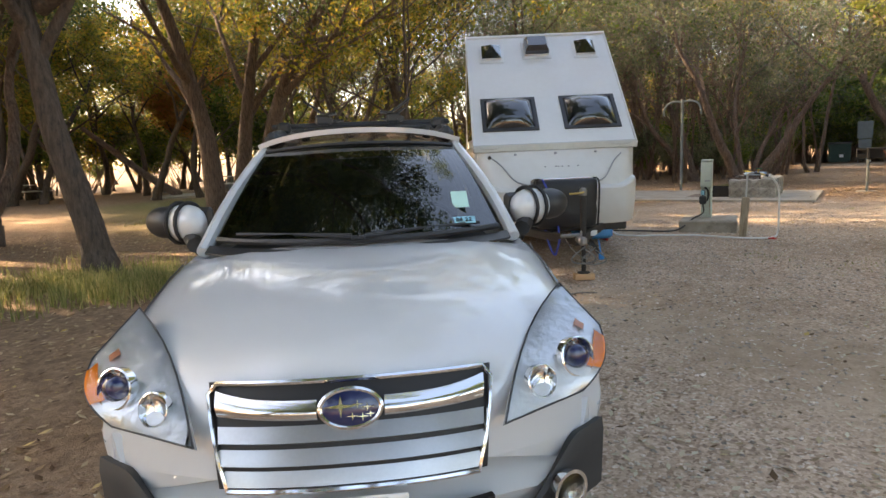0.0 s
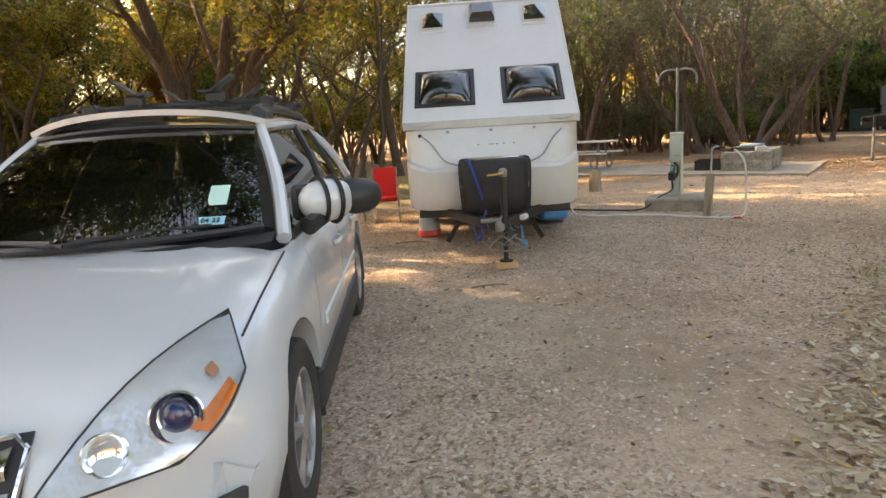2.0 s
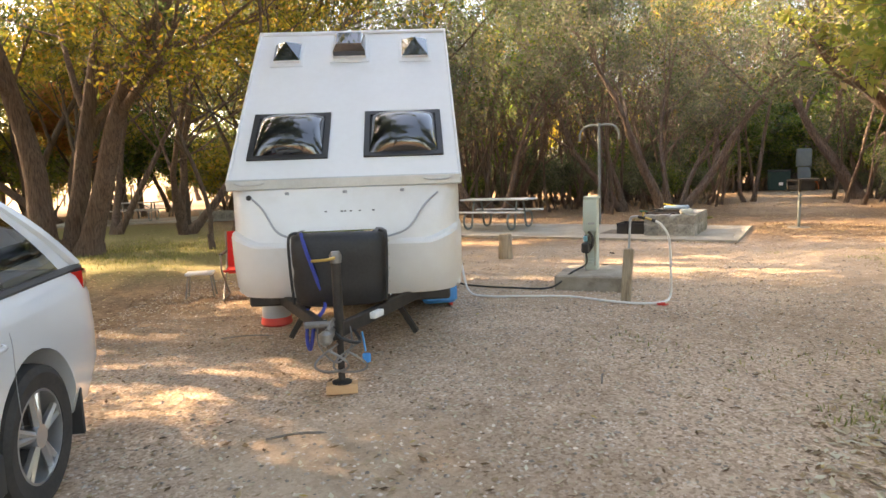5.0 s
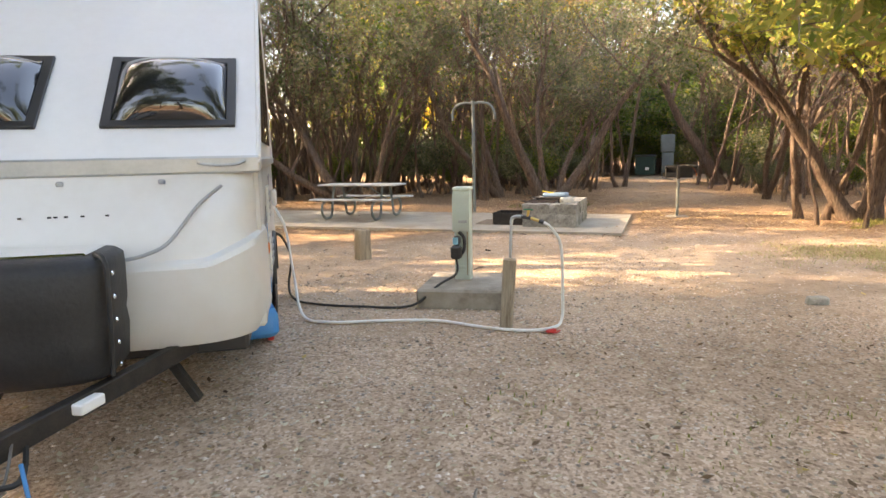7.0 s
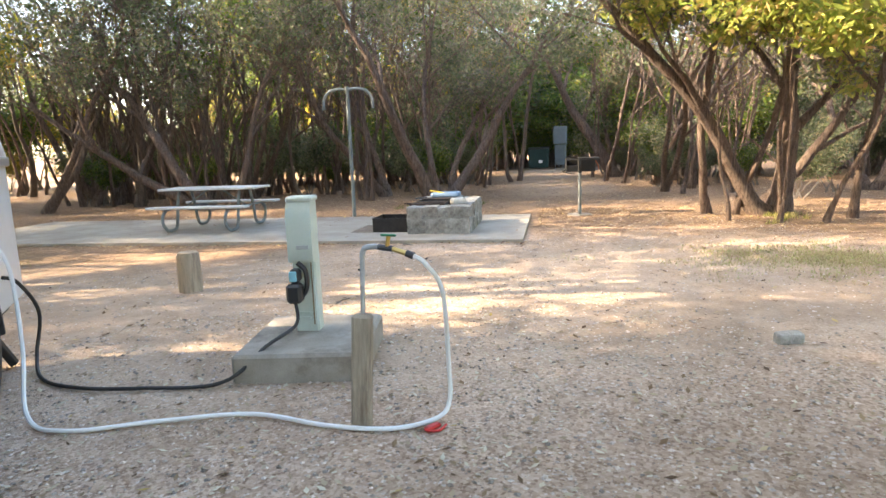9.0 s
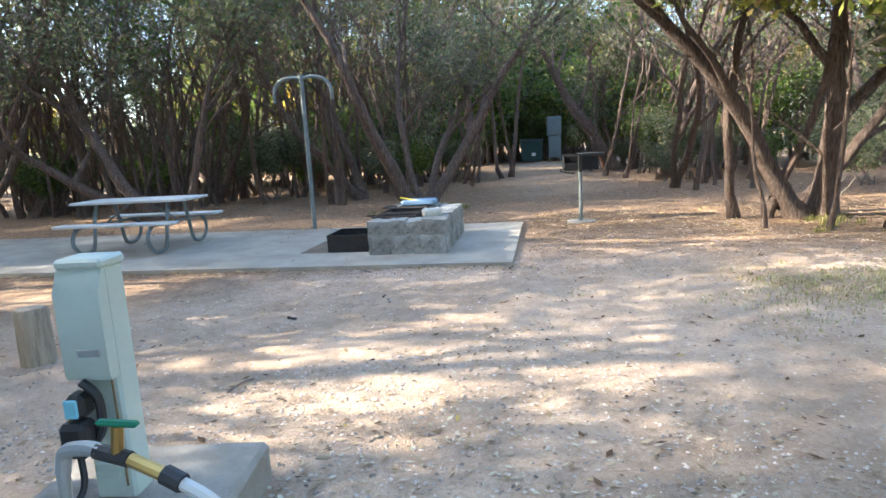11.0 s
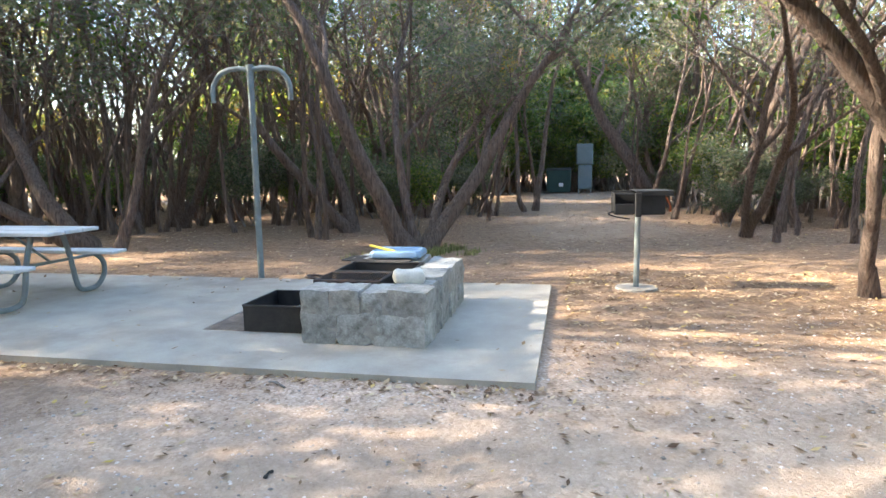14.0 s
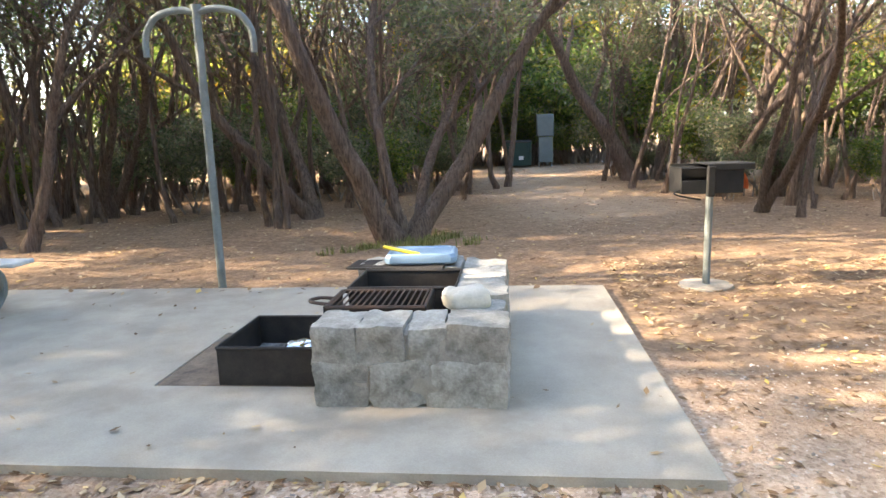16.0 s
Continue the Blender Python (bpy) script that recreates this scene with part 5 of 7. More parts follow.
def build_car():
    C = thing("car", CAR, "pearl white estate car with roof rails and towing mirrors", "car")
    S = [(0.00, 0.36, 0.80, 0.50, 0.52, 0.66), (0.02, 0.30, 0.855, 0.60, 0.63, 0.72), (0.06, 0.27, 0.885, 0.69, 0.735, 0.76), (0.12, 0.25, 0.90, 0.755, 0.81, 0.785), (0.20, 0.24, 0.905, 0.80, 0.862, 0.80), (0.36, 0.22, 0.91, 0.845, 0.918, 0.81), (0.65, 0.22, 0.905, 0.895, 0.972, 0.815), (1.0, 0.22, 0.91, 0.945, 1.018, 0.82), (1.28, 0.22, 0.91, 0.975, 1.045, 0.82), (1.46, 0.22, 0.91, 0.99, 0.80, 0.82), (2.2, 0.22, 0.908, 1.005, 0.80, 0.82), (3.2, 0.22, 0.908, 1.03, 0.80, 0.82), (4.1, 0.23, 0.905, 1.055, 0.85, 0.81), (4.42, 0.25, 0.895, 1.065, 1.03, 0.80), (4.62, 0.30, 0.875, 1.04, 1.04, 0.78), (4.74, 0.34, 0.84, 0.95, 0.96, 0.74), (4.79, 0.42, 0.78, 0.80, 0.81, 0.70)]
    # denser sections for a smooth skin
    rows = []
    for a, b in zip(S, S[1:]):
        for k in range(2):
            rows.append(tuple(p + (q - p) * k / 2 for p, q in zip(a, b)))
    rows.append(S[-1])
    body = Shape().loft([car_section(*q) for q in rows])
    me = body.mesh("body", M_CARWHITE, 40)
    tmp = new("tmp_body", me)
    cuts = []
    for y in (1.00, 3.71):
        for s in (-1, 1):
            cm = Shape().lathe([(0.40, -0.2), (0.40, 0.2)], 36, (s * 0.86, y, 0.36), "x").mesh("cut")
            c = new("tmp_cut", cm)
            cuts.append(c)
            md = tmp.modifiers.new("cut", "BOOLEAN")
            md.operation, md.object, md.solver = "DIFFERENCE", c, "EXACT"
    dg = bpy.context.evaluated_depsgraph_get()
    cut = bpy.data.meshes.new_from_object(tmp.evaluated_get(dg))
    for o in cuts + [tmp]:
        bpy.data.objects.remove(o)
    if len(cut.polygons) < 50:
        cut = me
    cut.materials.clear()
    cut.materials.append(M_CARWHITE)
    for p in cut.polygons:
        p.material_index = 0
    cut.shade_smooth()
    cut.set_sharp_from_angle(angle=radians(38))
    ob = new("body", cut)
    ob.parent = C
    part("underbody", Shape().box((0, 2.4, 0.36), (1.30, 4.2, 0.30), 0.05).box((0, 1.0, 0.5), (1.22, 0.9, 0.5), 0.05).box((0, 3.7, 0.5), (1.22, 0.9, 0.5), 0.05), M_BLACK, C)

    # wheels
    for s in (-1, 1):
        for y in (1.00, 3.71):
            w = part("wheel", Shape().lathe([(0.225, -0.10), (0.30, -0.112), (0.335, -0.095), (0.345, -0.05), (0.345, 0.05), (0.335, 0.095), (0.30, 0.112), (0.225, 0.10), (0.225, -0.10)], 40, (s * 0.795, y, 0.345), "x"), M_RUBBER, C, "black tyre on a silver alloy wheel")
            part("rim", Shape().lathe([(0.228, -0.09), (0.236, 0.0), (0.228, 0.095), (0.212, 0.10), (0.205, 0.02), (0.205, -0.09), (0.228, -0.09)], 36, (s * 0.795, y, 0.345), "x"), M_SILVER, w)
            part("brake_disc", Shape().lathe([(0.0, -0.02), (0.16, -0.02), (0.16, 0.0), (0.0, 0.0)], 24, (s * 0.78, y, 0.345), "x"), M_DARK_STEEL, w)
            hub = Shape().lathe([(0.0, 0.0), (0.055, 0.0), (0.06, -0.03), (0.05, -0.05)] if s < 0 else [(0.05, -0.05), (0.06, 0.03), (0.055, 0.05), (0.0, 0.05)], 16, (s * 0.845, y, 0.345), "x")
            part("hub_cap", hub, M_SILVER, w)
            for k in range(5):
                for o in (-0.13, 0.13):
                    a = 2 * math.pi * k / 5 + 0.3
                    x = s * 0.875
                    p0 = (x, y + 0.05 * math.cos(a), 0.345 + 0.05 * math.sin(a))
                    p1 = (x - s * 0.005, y + 0.215 * math.cos(a + o), 0.345 + 0.215 * math.sin(a + o))
                    part("spoke", Shape().tube([p0, p1], [0.024, 0.018], 6), M_SILVER, w)
        part("mud_flap", Shape().box((s * 0.80, 1.46, 0.30), (0.20, 0.02, 0.26), 0.006), M_CLAD, C)
        part("mud_flap", Shape().box((s * 0.80, 4.17, 0.30), (0.20, 0.02, 0.26), 0.006), M_CLAD, C)
        part("sill_cladding", Shape().box((s * 0.893, 2.36, 0.335), (0.05, 1.98, 0.20), 0.02), M_CLAD, C, "dark grey sill cladding")
        part("door_moulding", Shape().box((s * 0.917, 2.42, 0.585), (0.022, 1.62, 0.065), 0.010), M_CARWHITE, C, "white door moulding strip")
        for y in (1.47, 2.52, 3.52):
            seam = bend([(s * 0.9125, y, 0.45), (s * 0.9155, y + (0.0 if y < 3 else -0.02), 0.66), (s * 0.905, y, 0.86), (s * 0.87, y + 0.005, 0.965)], 4)
            part("door_seam", Shape().tube(seam, 0.0016, 5), M_GREYPL, C)
        for y in (2.33, 3.33):
            part("door_handle", Shape().tube(bend([(s * 0.905, y - 0.10, 0.84), (s * 0.932, y - 0.07, 0.845), (s * 0.932, y + 0.07, 0.85), (s * 0.905, y + 0.10, 0.85)], 4), 0.014, 8), M_CARWHITE, C)

    # cabin skin
    def side(s, u, v):
        a = Vector((s * (0.80 + 0.01 * math.sin(math.pi * u)), 1.52 + 2.98 * u, 1.00 + 0.06 * u))
        b = Vector((s * (0.59 + 0.02 * math.sin(math.pi * u)), 2.24 + 1.86 * u, 1.49 + 0.035 * math.sin(math.pi * u * 0.9) - 0.05 * u * u))
        p = a.lerp(b, v)
        p.x += s * 0.025 * math.sin(math.pi * v)
        return p

    def shield(u, v):
        t = 2 * u - 1
        a = Vector((0.755 * t, 1.16 + 0.34 * abs(t) ** 2.2, 1.045 + 0.0 * t))
        b = Vector((0.585 * t, 2.06 + 0.15 * t * t, 1.535 - 0.035 * t * t))
        p = a.lerp(b, v)
        p.z += 0.03 * math.sin(math.pi * v)
        return p

    def rear(u, v):
        t = 1 - 2 * u
        a = Vector((0.74 * t, 4.58 - 0.12 * t * t, 1.05))
        b = Vector((0.57 * t, 4.16 - 0.06 * t * t, 1.49 - 0.03 * t * t))
        return a.lerp(b, v)

    def roof(u, v):
        t = 2 * u - 1
        y = 2.05 + 2.12 * v + (0.16 * t * t) * (1 - v) - 0.06 * t * t * v
        return Vector((t * (0.605 - 0.02 * v), y, 1.525 + 0.045 * (1 - t * t) - 0.03 * t ** 4 + 0.035 * math.sin(math.pi * (0.12 + 0.75 * v))- 0.03 * v * v))

    def flip(fn):
        return lambda u, v: fn(v, u)
    part("roof", Shape().grid(roof, 16, 16, -0.03), M_CARWHITE, C, smooth=60)
    part("sunroof", Shape().grid(lambda u, v: roof(0.2 + 0.6 * u, 0.10 + 0.30 * v) + Vector((0, 0, 0.006)), 8, 6, -0.005), M_DARKGLASS, C, "dark glass sunroof", smooth=60)
    ws = part("windshield", Shape().grid(lambda u, v: shield(0.03 + 0.94 * u, 0.03 + 0.93 * v), 16, 10), M_GLASS, C, "tinted windshield mirroring the trees", smooth=180)
    ws.visible_shadow = False
    ed = [shield(0.03 + 0.94 * k / 12, 0.03) for k in range(13)]
    part("windshield_seal", Shape().tube(ed, 0.016, 6).tube([shield(0.03 + 0.94 * k / 12, 0.965) for k in range(13)], 0.014, 6), M_BLACK, ws)
    rg = part("rear_window", Shape().grid(lambda u, v: rear(0.06 + 0.88 * u, 0.05 + 0.85 * v), 8, 6), M_GLASS, C, smooth=180)
    part("tailgate", Shape().grid(lambda u, v: rear(u, 0.0) .lerp(Vector((0.74 * (1 - 2 * u), 4.66 - 0.1 * (1 - 2 * u) ** 2, 1.0)), 1 - v), 8, 3), M_CARWHITE, C)
    part("cowl", Shape().grid(lambda u, v: Vector(shield(u, 0.0)) + Vector((0, -0.10 * (1 - v), -0.022 * (1 - v) - 0.012)), 14, 3, 0.01), M_BLACK, C, "black plastic cowl")
    for s in (-1, 1):
        w = part("wiper", Shape().tube([shield(0.5 + s * 0.02, 0.05) + Vector((0, -0.02, 0.012)), shield(0.5 + s * 0.40, 0.065) + Vector((0, -0.02, 0.012))], 0.009, 6).tube([shield(0.5 - s * 0.02, 0.02) + Vector((0, -0.03, 0.02)), shield(0.5 + s * 0.2, 0.06) + Vector((0, -0.03, 0.02))], 0.008, 6), M_BLACK, C)
        ap = [side(s, 0.0, k / 8) + Vector((-s * 0.012, -0.03, 0)) for k in range(9)]
        rl = [side(s, k / 10, 1.0) + Vector((-s * 0.01, 0, 0.004)) for k in range(11)]
        dp = [side(s, 1.0, 1 - k / 6) + Vector((-s * 0.02, 0.0, 0)) for k in range(7)]
        part("pillar_frame", Shape().tube(ap + rl[1:] + dp[1:], [0.034] * 9 + [0.03] * 10 + [0.05] * 6, 8), M_CARWHITE, C)
        part("rear_quarter", Shape().grid(lambda u, v: side(s, 0.93 + 0.07 * u, v), 3, 6), M_CARWHITE, C)
        part("belt_trim", Shape().tube([side(s, k / 10, 0.0) + Vector((s * 0.012, 0, -0.004)) for k in range(11)], 0.022, 6), M_BLACK, C)
        for u0, u1 in ((0.03, 0.40), (0.44, 0.70), (0.735, 0.93)):
            g = part("side_window", Shape().grid(lambda u, v: side(s, u0 + (u1 - u0) * u, 0.03 + 0.90 * v), 8, 6), M_GLASS, C, "dark tinted side window mirroring the trailer", smooth=180)
        for u0 in (0.42, 0.717):
            part("door_pillar", Shape().tube([side(s, u0, k / 5) for k in range(6)], 0.030, 6, ring=(1, 0.6, 0.4, 0.6)), M_BLACK, C)
        # roof rail with its feet
        rail = bend([(s * 0.545, 2.30, 1.535), (s * 0.535, 2.40, 1.60), (s * 0.53, 2.65, 1.615), (s * 0.525, 3.2, 1.62), (s * 0.52, 3.75, 1.605), (s * 0.51, 3.98, 1.585), (s * 0.51, 4.10, 1.51)], 5)
        rr = part("roof_rail", Shape().tube(rail, 0.026, 8), M_BLACK, C, "black roof rail")
        part("rail_foot", Shape().box((s * 0.54, 2.42, 1.565), (0.10, 0.26, 0.10), 0.035), M_CLAD, rr)
        part("rail_foot", Shape().box((s * 0.515, 3.98, 1.545), (0.09, 0.22, 0.09), 0.03), M_CLAD, rr)
        # towing mirror: white shell with black straps and a black extension
        mb = Vector((s * 0.99, 1.72, 1.125))
        def egg(cx, rx, ry, rz, n=16, m=10, p=0.75):
            sh = Shape()
            prof = []
            def fn(u, v):
                a, b = 2 * math.pi * u, math.pi * (v - 0.5)
                return (cx + rx * math.sin(b), mb.y + ry * math.cos(b) ** p * math.cos(a), mb.z + rz * math.cos(b) ** p * math.sin(a))
            return sh.grid(fn, n, m)
        mr = part("door_mirror", egg(mb.x, 0.145, 0.085, 0.105), M_CARWHITE, C, "white door mirror strapped to a black extension", smooth=60)
        part("mirror_arm", Shape().tube(bend([(s * 0.84, 1.66, 1.02), (s * 0.90, 1.69, 1.04), (s * 0.97, 1.72, 1.06)], 4), [0.045] * 8 + [0.04], 8), M_BLACK, mr)
        part("extension", egg(s * 1.17, 0.13, 0.08, 0.09), M_BLACK, mr, "black towing mirror extension", smooth=60)
        part("extension_back", Shape().box((s * 1.04, mb.y + 0.055, mb.z), (0.42, 0.04, 0.17), 0.02), M_BLACK, mr)
        for ox in (-0.045, 0.035):
            st = [(mb.x + ox, mb.y + 0.092 * math.cos(a), mb.z + 0.112 * math.sin(a)) for a in [2 * math.pi * k / 18 for k in range(19)]]
            part("strap", Shape().tube(st, 0.011, 6), M_INK, mr)
        piv = Vector((s * 0.86, 1.70, 0))
        mr.matrix_local = Matrix.Translation(piv) @ pose(0, 0, 0, 0, 0, s * 38) @ Matrix.Translation(-piv)
        # tail light
        part("tail_light", Shape().loft([[(s * x, y, z) for x, y in ((0.70, 4.68), (0.845, 4.52), (0.872, 4.40), (0.83, 4.36))] for z in (0.86, 0.92, 1.0, 1.04)]), M_REDLENS, C, "red tail light")

    # shut line between bonnet and wings
    for s in (-1, 1):
        line = [(s * (ws + 0.004), y0 + sweep(ws, y0), zs + 0.001) for y0, zb, w, zs, zc, ws in rows if 0.33 < y0 < 1.3]
        part("bonnet_seam", Shape().tube(bend(line, 3), 0.0045, 6), M_CLAD, C)

    # head lamps
    def lamp(s, bulge):
        P00, P10, P11, P01 = Vector((0.445, 0.035, 0.635)), Vector((0.735, 0.205, 0.650)), Vector((0.855, 0.43, 0.80)), Vector((0.775, 0.62, 0.925))
        nrm = Vector((0.42, -0.80, 0.42))

        def fn(u, v):
            p = P00.lerp(P10, u).lerp(P01.lerp(P11, u), v)
            p += Vector((-0.035, 0.01, 0.035)) * math.sin(math.pi * v) * (1 - u) + Vector((0.03, -0.02, -0.02)) * math.sin(math.pi * v) * u * 0.6
            p += nrm * (0.02 * u * v + 0.055 * math.sin(math.pi * v) * (0.5 + 0.5 * u) * 0.6 + bulge * (math.sin(math.pi * min(1, max(0, u))) * math.sin(math.pi * v)) ** 0.5 + 0.012)
            return Vector((s * p.x, p.y, p.z))
        return fn
    for s in (-1, 1):
        wrap = (lambda f: f) if s > 0 else (lambda f: (lambda u, v: f(1 - u, v)))
        house = part("headlamp", Shape().grid(wrap(lamp(s, 0.0)), 10, 10, 0.02), M_LAMPBACK, C, "clear headlamp with an amber corner", smooth=60)
        f0, f1 = lamp(s, 0.0), lamp(s, 0.035)
        rim = [f0(k / 8, 0) for k in range(9)] + [f0(1, k / 8) for k in range(1, 9)] + [f0(1 - k / 8, 1) for k in range(1, 9)] + [f0(0, 1 - k / 8) for k in range(1, 9)]
        part("gasket", Shape().tube(rim, 0.0032, 6), M_CLAD, house)
        def bowl(cu, cv, r, depth, material, nm, lab=""):
            c = f0(cu, cv)
            m = look(c, c + Vector((s * 0.35, -0.85, 0.25))).to_4x4() @ pose(0, 0, 0, 180, 0, 0)
            sh = Shape().lathe([(r * 0.35, 0.004), (r * 0.75, 0.010), (r, 0.014 + depth), (r * 1.08, 0.012 + depth), (r * 1.1, 0.0)], 24)
            sh.v = [tuple(m @ Vector(q)) for q in sh.v]
            part(nm, sh, material, house, lab)
        bowl(0.62, 0.42, 0.062, 0.018, M_CHROME, "projector_ring")
        c = f0(0.62, 0.42) + Vector((s * 0.006, -0.016, 0.005))
        ball = Shape().grid(lambda u, v: (c.x + 0.044 * math.cos(math.pi * (v - 0.5)) * math.cos(2 * math.pi * u), c.y + 0.044 * math.sin(math.pi * (v - 0.5)) * 0.6, c.z + 0.044 * math.cos(math.pi * (v - 0.5)) * math.sin(2 * math.pi * u)), 16, 10)
        part("projector", ball, M_NAVY, house, "dark projector lens", smooth=180)
        bowl(0.30, 0.20, 0.050, 0.012, M_CHROME, "high_beam")
        part("turn_signal", Shape().grid(wrap(lambda u, v: f0(0.80 + 0.17 * u, 0.35 + 0.45 * v) + Vector((s * 0.005, -0.007, 0.004))), 4, 6), M_AMBER, house, "amber turn signal", smooth=180)
        part("amber_bulb", Shape().grid(wrap(lambda u, v: f0(0.50 + 0.15 * u, 0.72 + 0.07 * v) + Vector((s * 0.003, -0.006, 0.004))), 4, 4), plain("bulb_amber", (0.75, 0.30, 0.16), 0.3), house, "orange side bulb", smooth=180)
        cover = part("lamp_cover", Shape().grid(wrap(f1), 10, 10), thin_glass("lamp_cover_clear", (1.0, 1.0, 1.0), 1.35), house, "clear plastic cover", smooth=180)
        cover.visible_shadow = False
        # lower corner trim with the fog lamp
        def corner(u, v):
            x = 0.50 + 0.355 * u
            z = 0.245 + (0.05 + 0.20 * min(1, u * 1.6)) * v
            return Vector((s * x, 0.0 + sweep(x, 0.0) * 1.0 - 0.055 + 0.030 * (1 - v) + (0.02 if v > 0.95 else 0), z))
        tr = part("bumper_trim", Shape().grid(wrap(corner), 12, 6, 0.03), M_CLAD, C, "dark grey bumper corner", smooth=50)
        fx, fz = 0.665, 0.345
        fy = sweep(fx, 0.0) - 0.062
        fm = pose(s * fx, fy, fz, 90, 0, s * 28)
        fog = Shape().lathe([(0.066, 0.0), (0.072, 0.03), (0.06, 0.03), (0.052, 0.012), (0.03, 0.004), (0.0, 0.002)], 22)
        fog.v = [tuple(fm @ Vector(q)) for q in fog.v]
        part("fog_lamp", fog, M_CHROME, tr, "round chrome fog lamp")
        lens = Shape().lathe([(0.058, 0.026), (0.035, 0.036), (0.0, 0.04)], 20)
        lens.v = [tuple(fm @ Vector(q)) for q in lens.v]
        part("fog_lens", lens, thin_glass("fog_clear", (0.9, 0.92, 0.92)), tr)

    # grille
    def G(u, v, off=0.0):
        x = (2 * u - 1) * (0.395 + 0.035 * v)
        z = 0.500 + 0.285 * v + 0.012 * (1 - (2 * u - 1) ** 2)
        y = -0.020 + 0.105 * v ** 1.5 + sweep(x, 0.05) - off
        return Vector((x, y, z))
    gr = part("grille", Shape().grid(lambda u, v: G(u, v, 0.0), 20, 8, 0.02), M_INK, C, "silver slatted grille with chrome bars", smooth=60)
    b = 0.035
    rim = [G(b + (1 - 2 * b) * k / 14, 0.0, 0.012) for k in range(15)] + [G(1 - b * (1 - k / 3) ** 2, 0.06 + 0.28 * k, 0.012) for k in range(0, 4)] + [G(1 - b - (1 - 2 * b) * k / 14, 1.0, 0.012) for k in range(15)] + [G(b * ((k) / 3) ** 2, 0.90 - 0.28 * k, 0.012) for k in range(0, 4)]
    part("grille_surround", Shape().tube(rim + [rim[0]], 0.0085, 6), M_CHROME, gr, "thin chrome surround")
    for v0, v1 in ((0.05, 0.19), (0.25, 0.39), (0.46, 0.60)):
        part("slat", Shape().grid(lambda u, v: G(0.025 + 0.95 * u, v0 + (v1 - v0) * v, 0.018 - 0.012 * v), 18, 2, 0.012), M_SILVER, gr, "silver slat", smooth=60)
    for s in (0, 1):
        def wing(u, v):
            uu = (0.03 + 0.355 * u) if s == 0 else (0.615 + 0.355 * u)
            e = (1 - u) if s == 0 else u
            lo, hi = 0.66 + 0.05 * e ** 2, 0.84 + 0.10 * e ** 3
            return G(uu, lo + (hi - lo) * v, 0.020 + 0.018 * math.sin(math.pi * v))
        part("chrome_bar", Shape().grid(wing, 12, 6, 0.012), M_CHROME, gr, "chrome grille bar", smooth=60)
    ec = G(0.5, 0.76, 0.03)
    ell = lambda k, q: (ec.x + 0.088 * q * math.cos(2 * math.pi * k / 32), ec.y + 0.030 * (0.5 + 0.5 * 0) * q * math.sin(2 * math.pi * k / 32), ec.z + 0.052 * q * math.sin(2 * math.pi * k / 32))
    em = part("badge", Shape().loft([[Vector(ell(k, q)) + Vector((0, o, 0)) for k in range(32)] for q, o in ((1.0, 0.02), (1.0, 0.0), (0.9, -0.006))]), M_NAVY, gr, "oval navy badge with chrome stars", smooth=60)
    part("badge_ring", Shape().tube([ell(k, 1.0) for k in range(33)], 0.008, 6), M_CHROME, em)
    for x, z, r in ((-0.028, 0.008, 0.032), (0.020, 0.012, 0.012), (0.048, 0.004, 0.012), (0.005, -0.020, 0.012), (0.034, -0.022, 0.012), (0.056, -0.016, 0.010)):
        st = Shape()
        pts = [(x + r * (1.6 if k % 4 == 0 else 1.0 if k % 2 == 0 else 0.22) * math.cos(math.pi * k / 4), z + r * (1.0 if k % 2 == 0 else 0.22) * math.sin(math.pi * k / 4)) for k in range(8)]
        st.loft([[(ec.x + a, ec.y - 0.006 - o + 0.25 * bb, ec.z + bb) for a, bb in pts] for o in (0.0, 0.004)])
        part("star", st, M_CHROME, em, smooth=0)
    # lower intake and plate
    part("lower_intake", Shape().grid(lambda u, v: Vector((-0.42 + 0.84 * u, sweep(-0.42 + 0.84 * u, 0) - 0.008 + 0.02 * (1 - v), 0.29 + 0.10 * v)), 10, 3, 0.02), M_INK, C)
    plate = part("number_plate", Shape().box((0, -0.030, 0.405), (0.305, 0.008, 0.152), 0.003), M_PLATE, C, "white number plate with dark lettering")
    lettering("TEXAS", 0.042, M_INK, plate, pose(0, -0.0355, 0.457, 90, 0, 0))
    lettering("NCS 2042", 0.078, M_INK, plate, pose(0, -0.0355, 0.398, 90, 0, 0))
    star = [(-0.118 + (0.017 if k % 2 == 0 else 0.006) * math.sin(math.pi * k / 5), 0.457 + (0.017 if k % 2 == 0 else 0.006) * math.cos(math.pi * k / 5)) for k in range(10)]
    part("plate_star", Shape().loft([[(a, yy, q) for a, q in star] for yy in (-0.034, -0.0362)]), M_INK, plate, "small dark star", smooth=0)
    for x in (-0.09, 0.09):
        part("plate_bolt", Shape().lathe([(0.008, -0.036), (0.005, -0.04)], 8, (x, 0, 0.465), "y"), M_STEEL, plate)

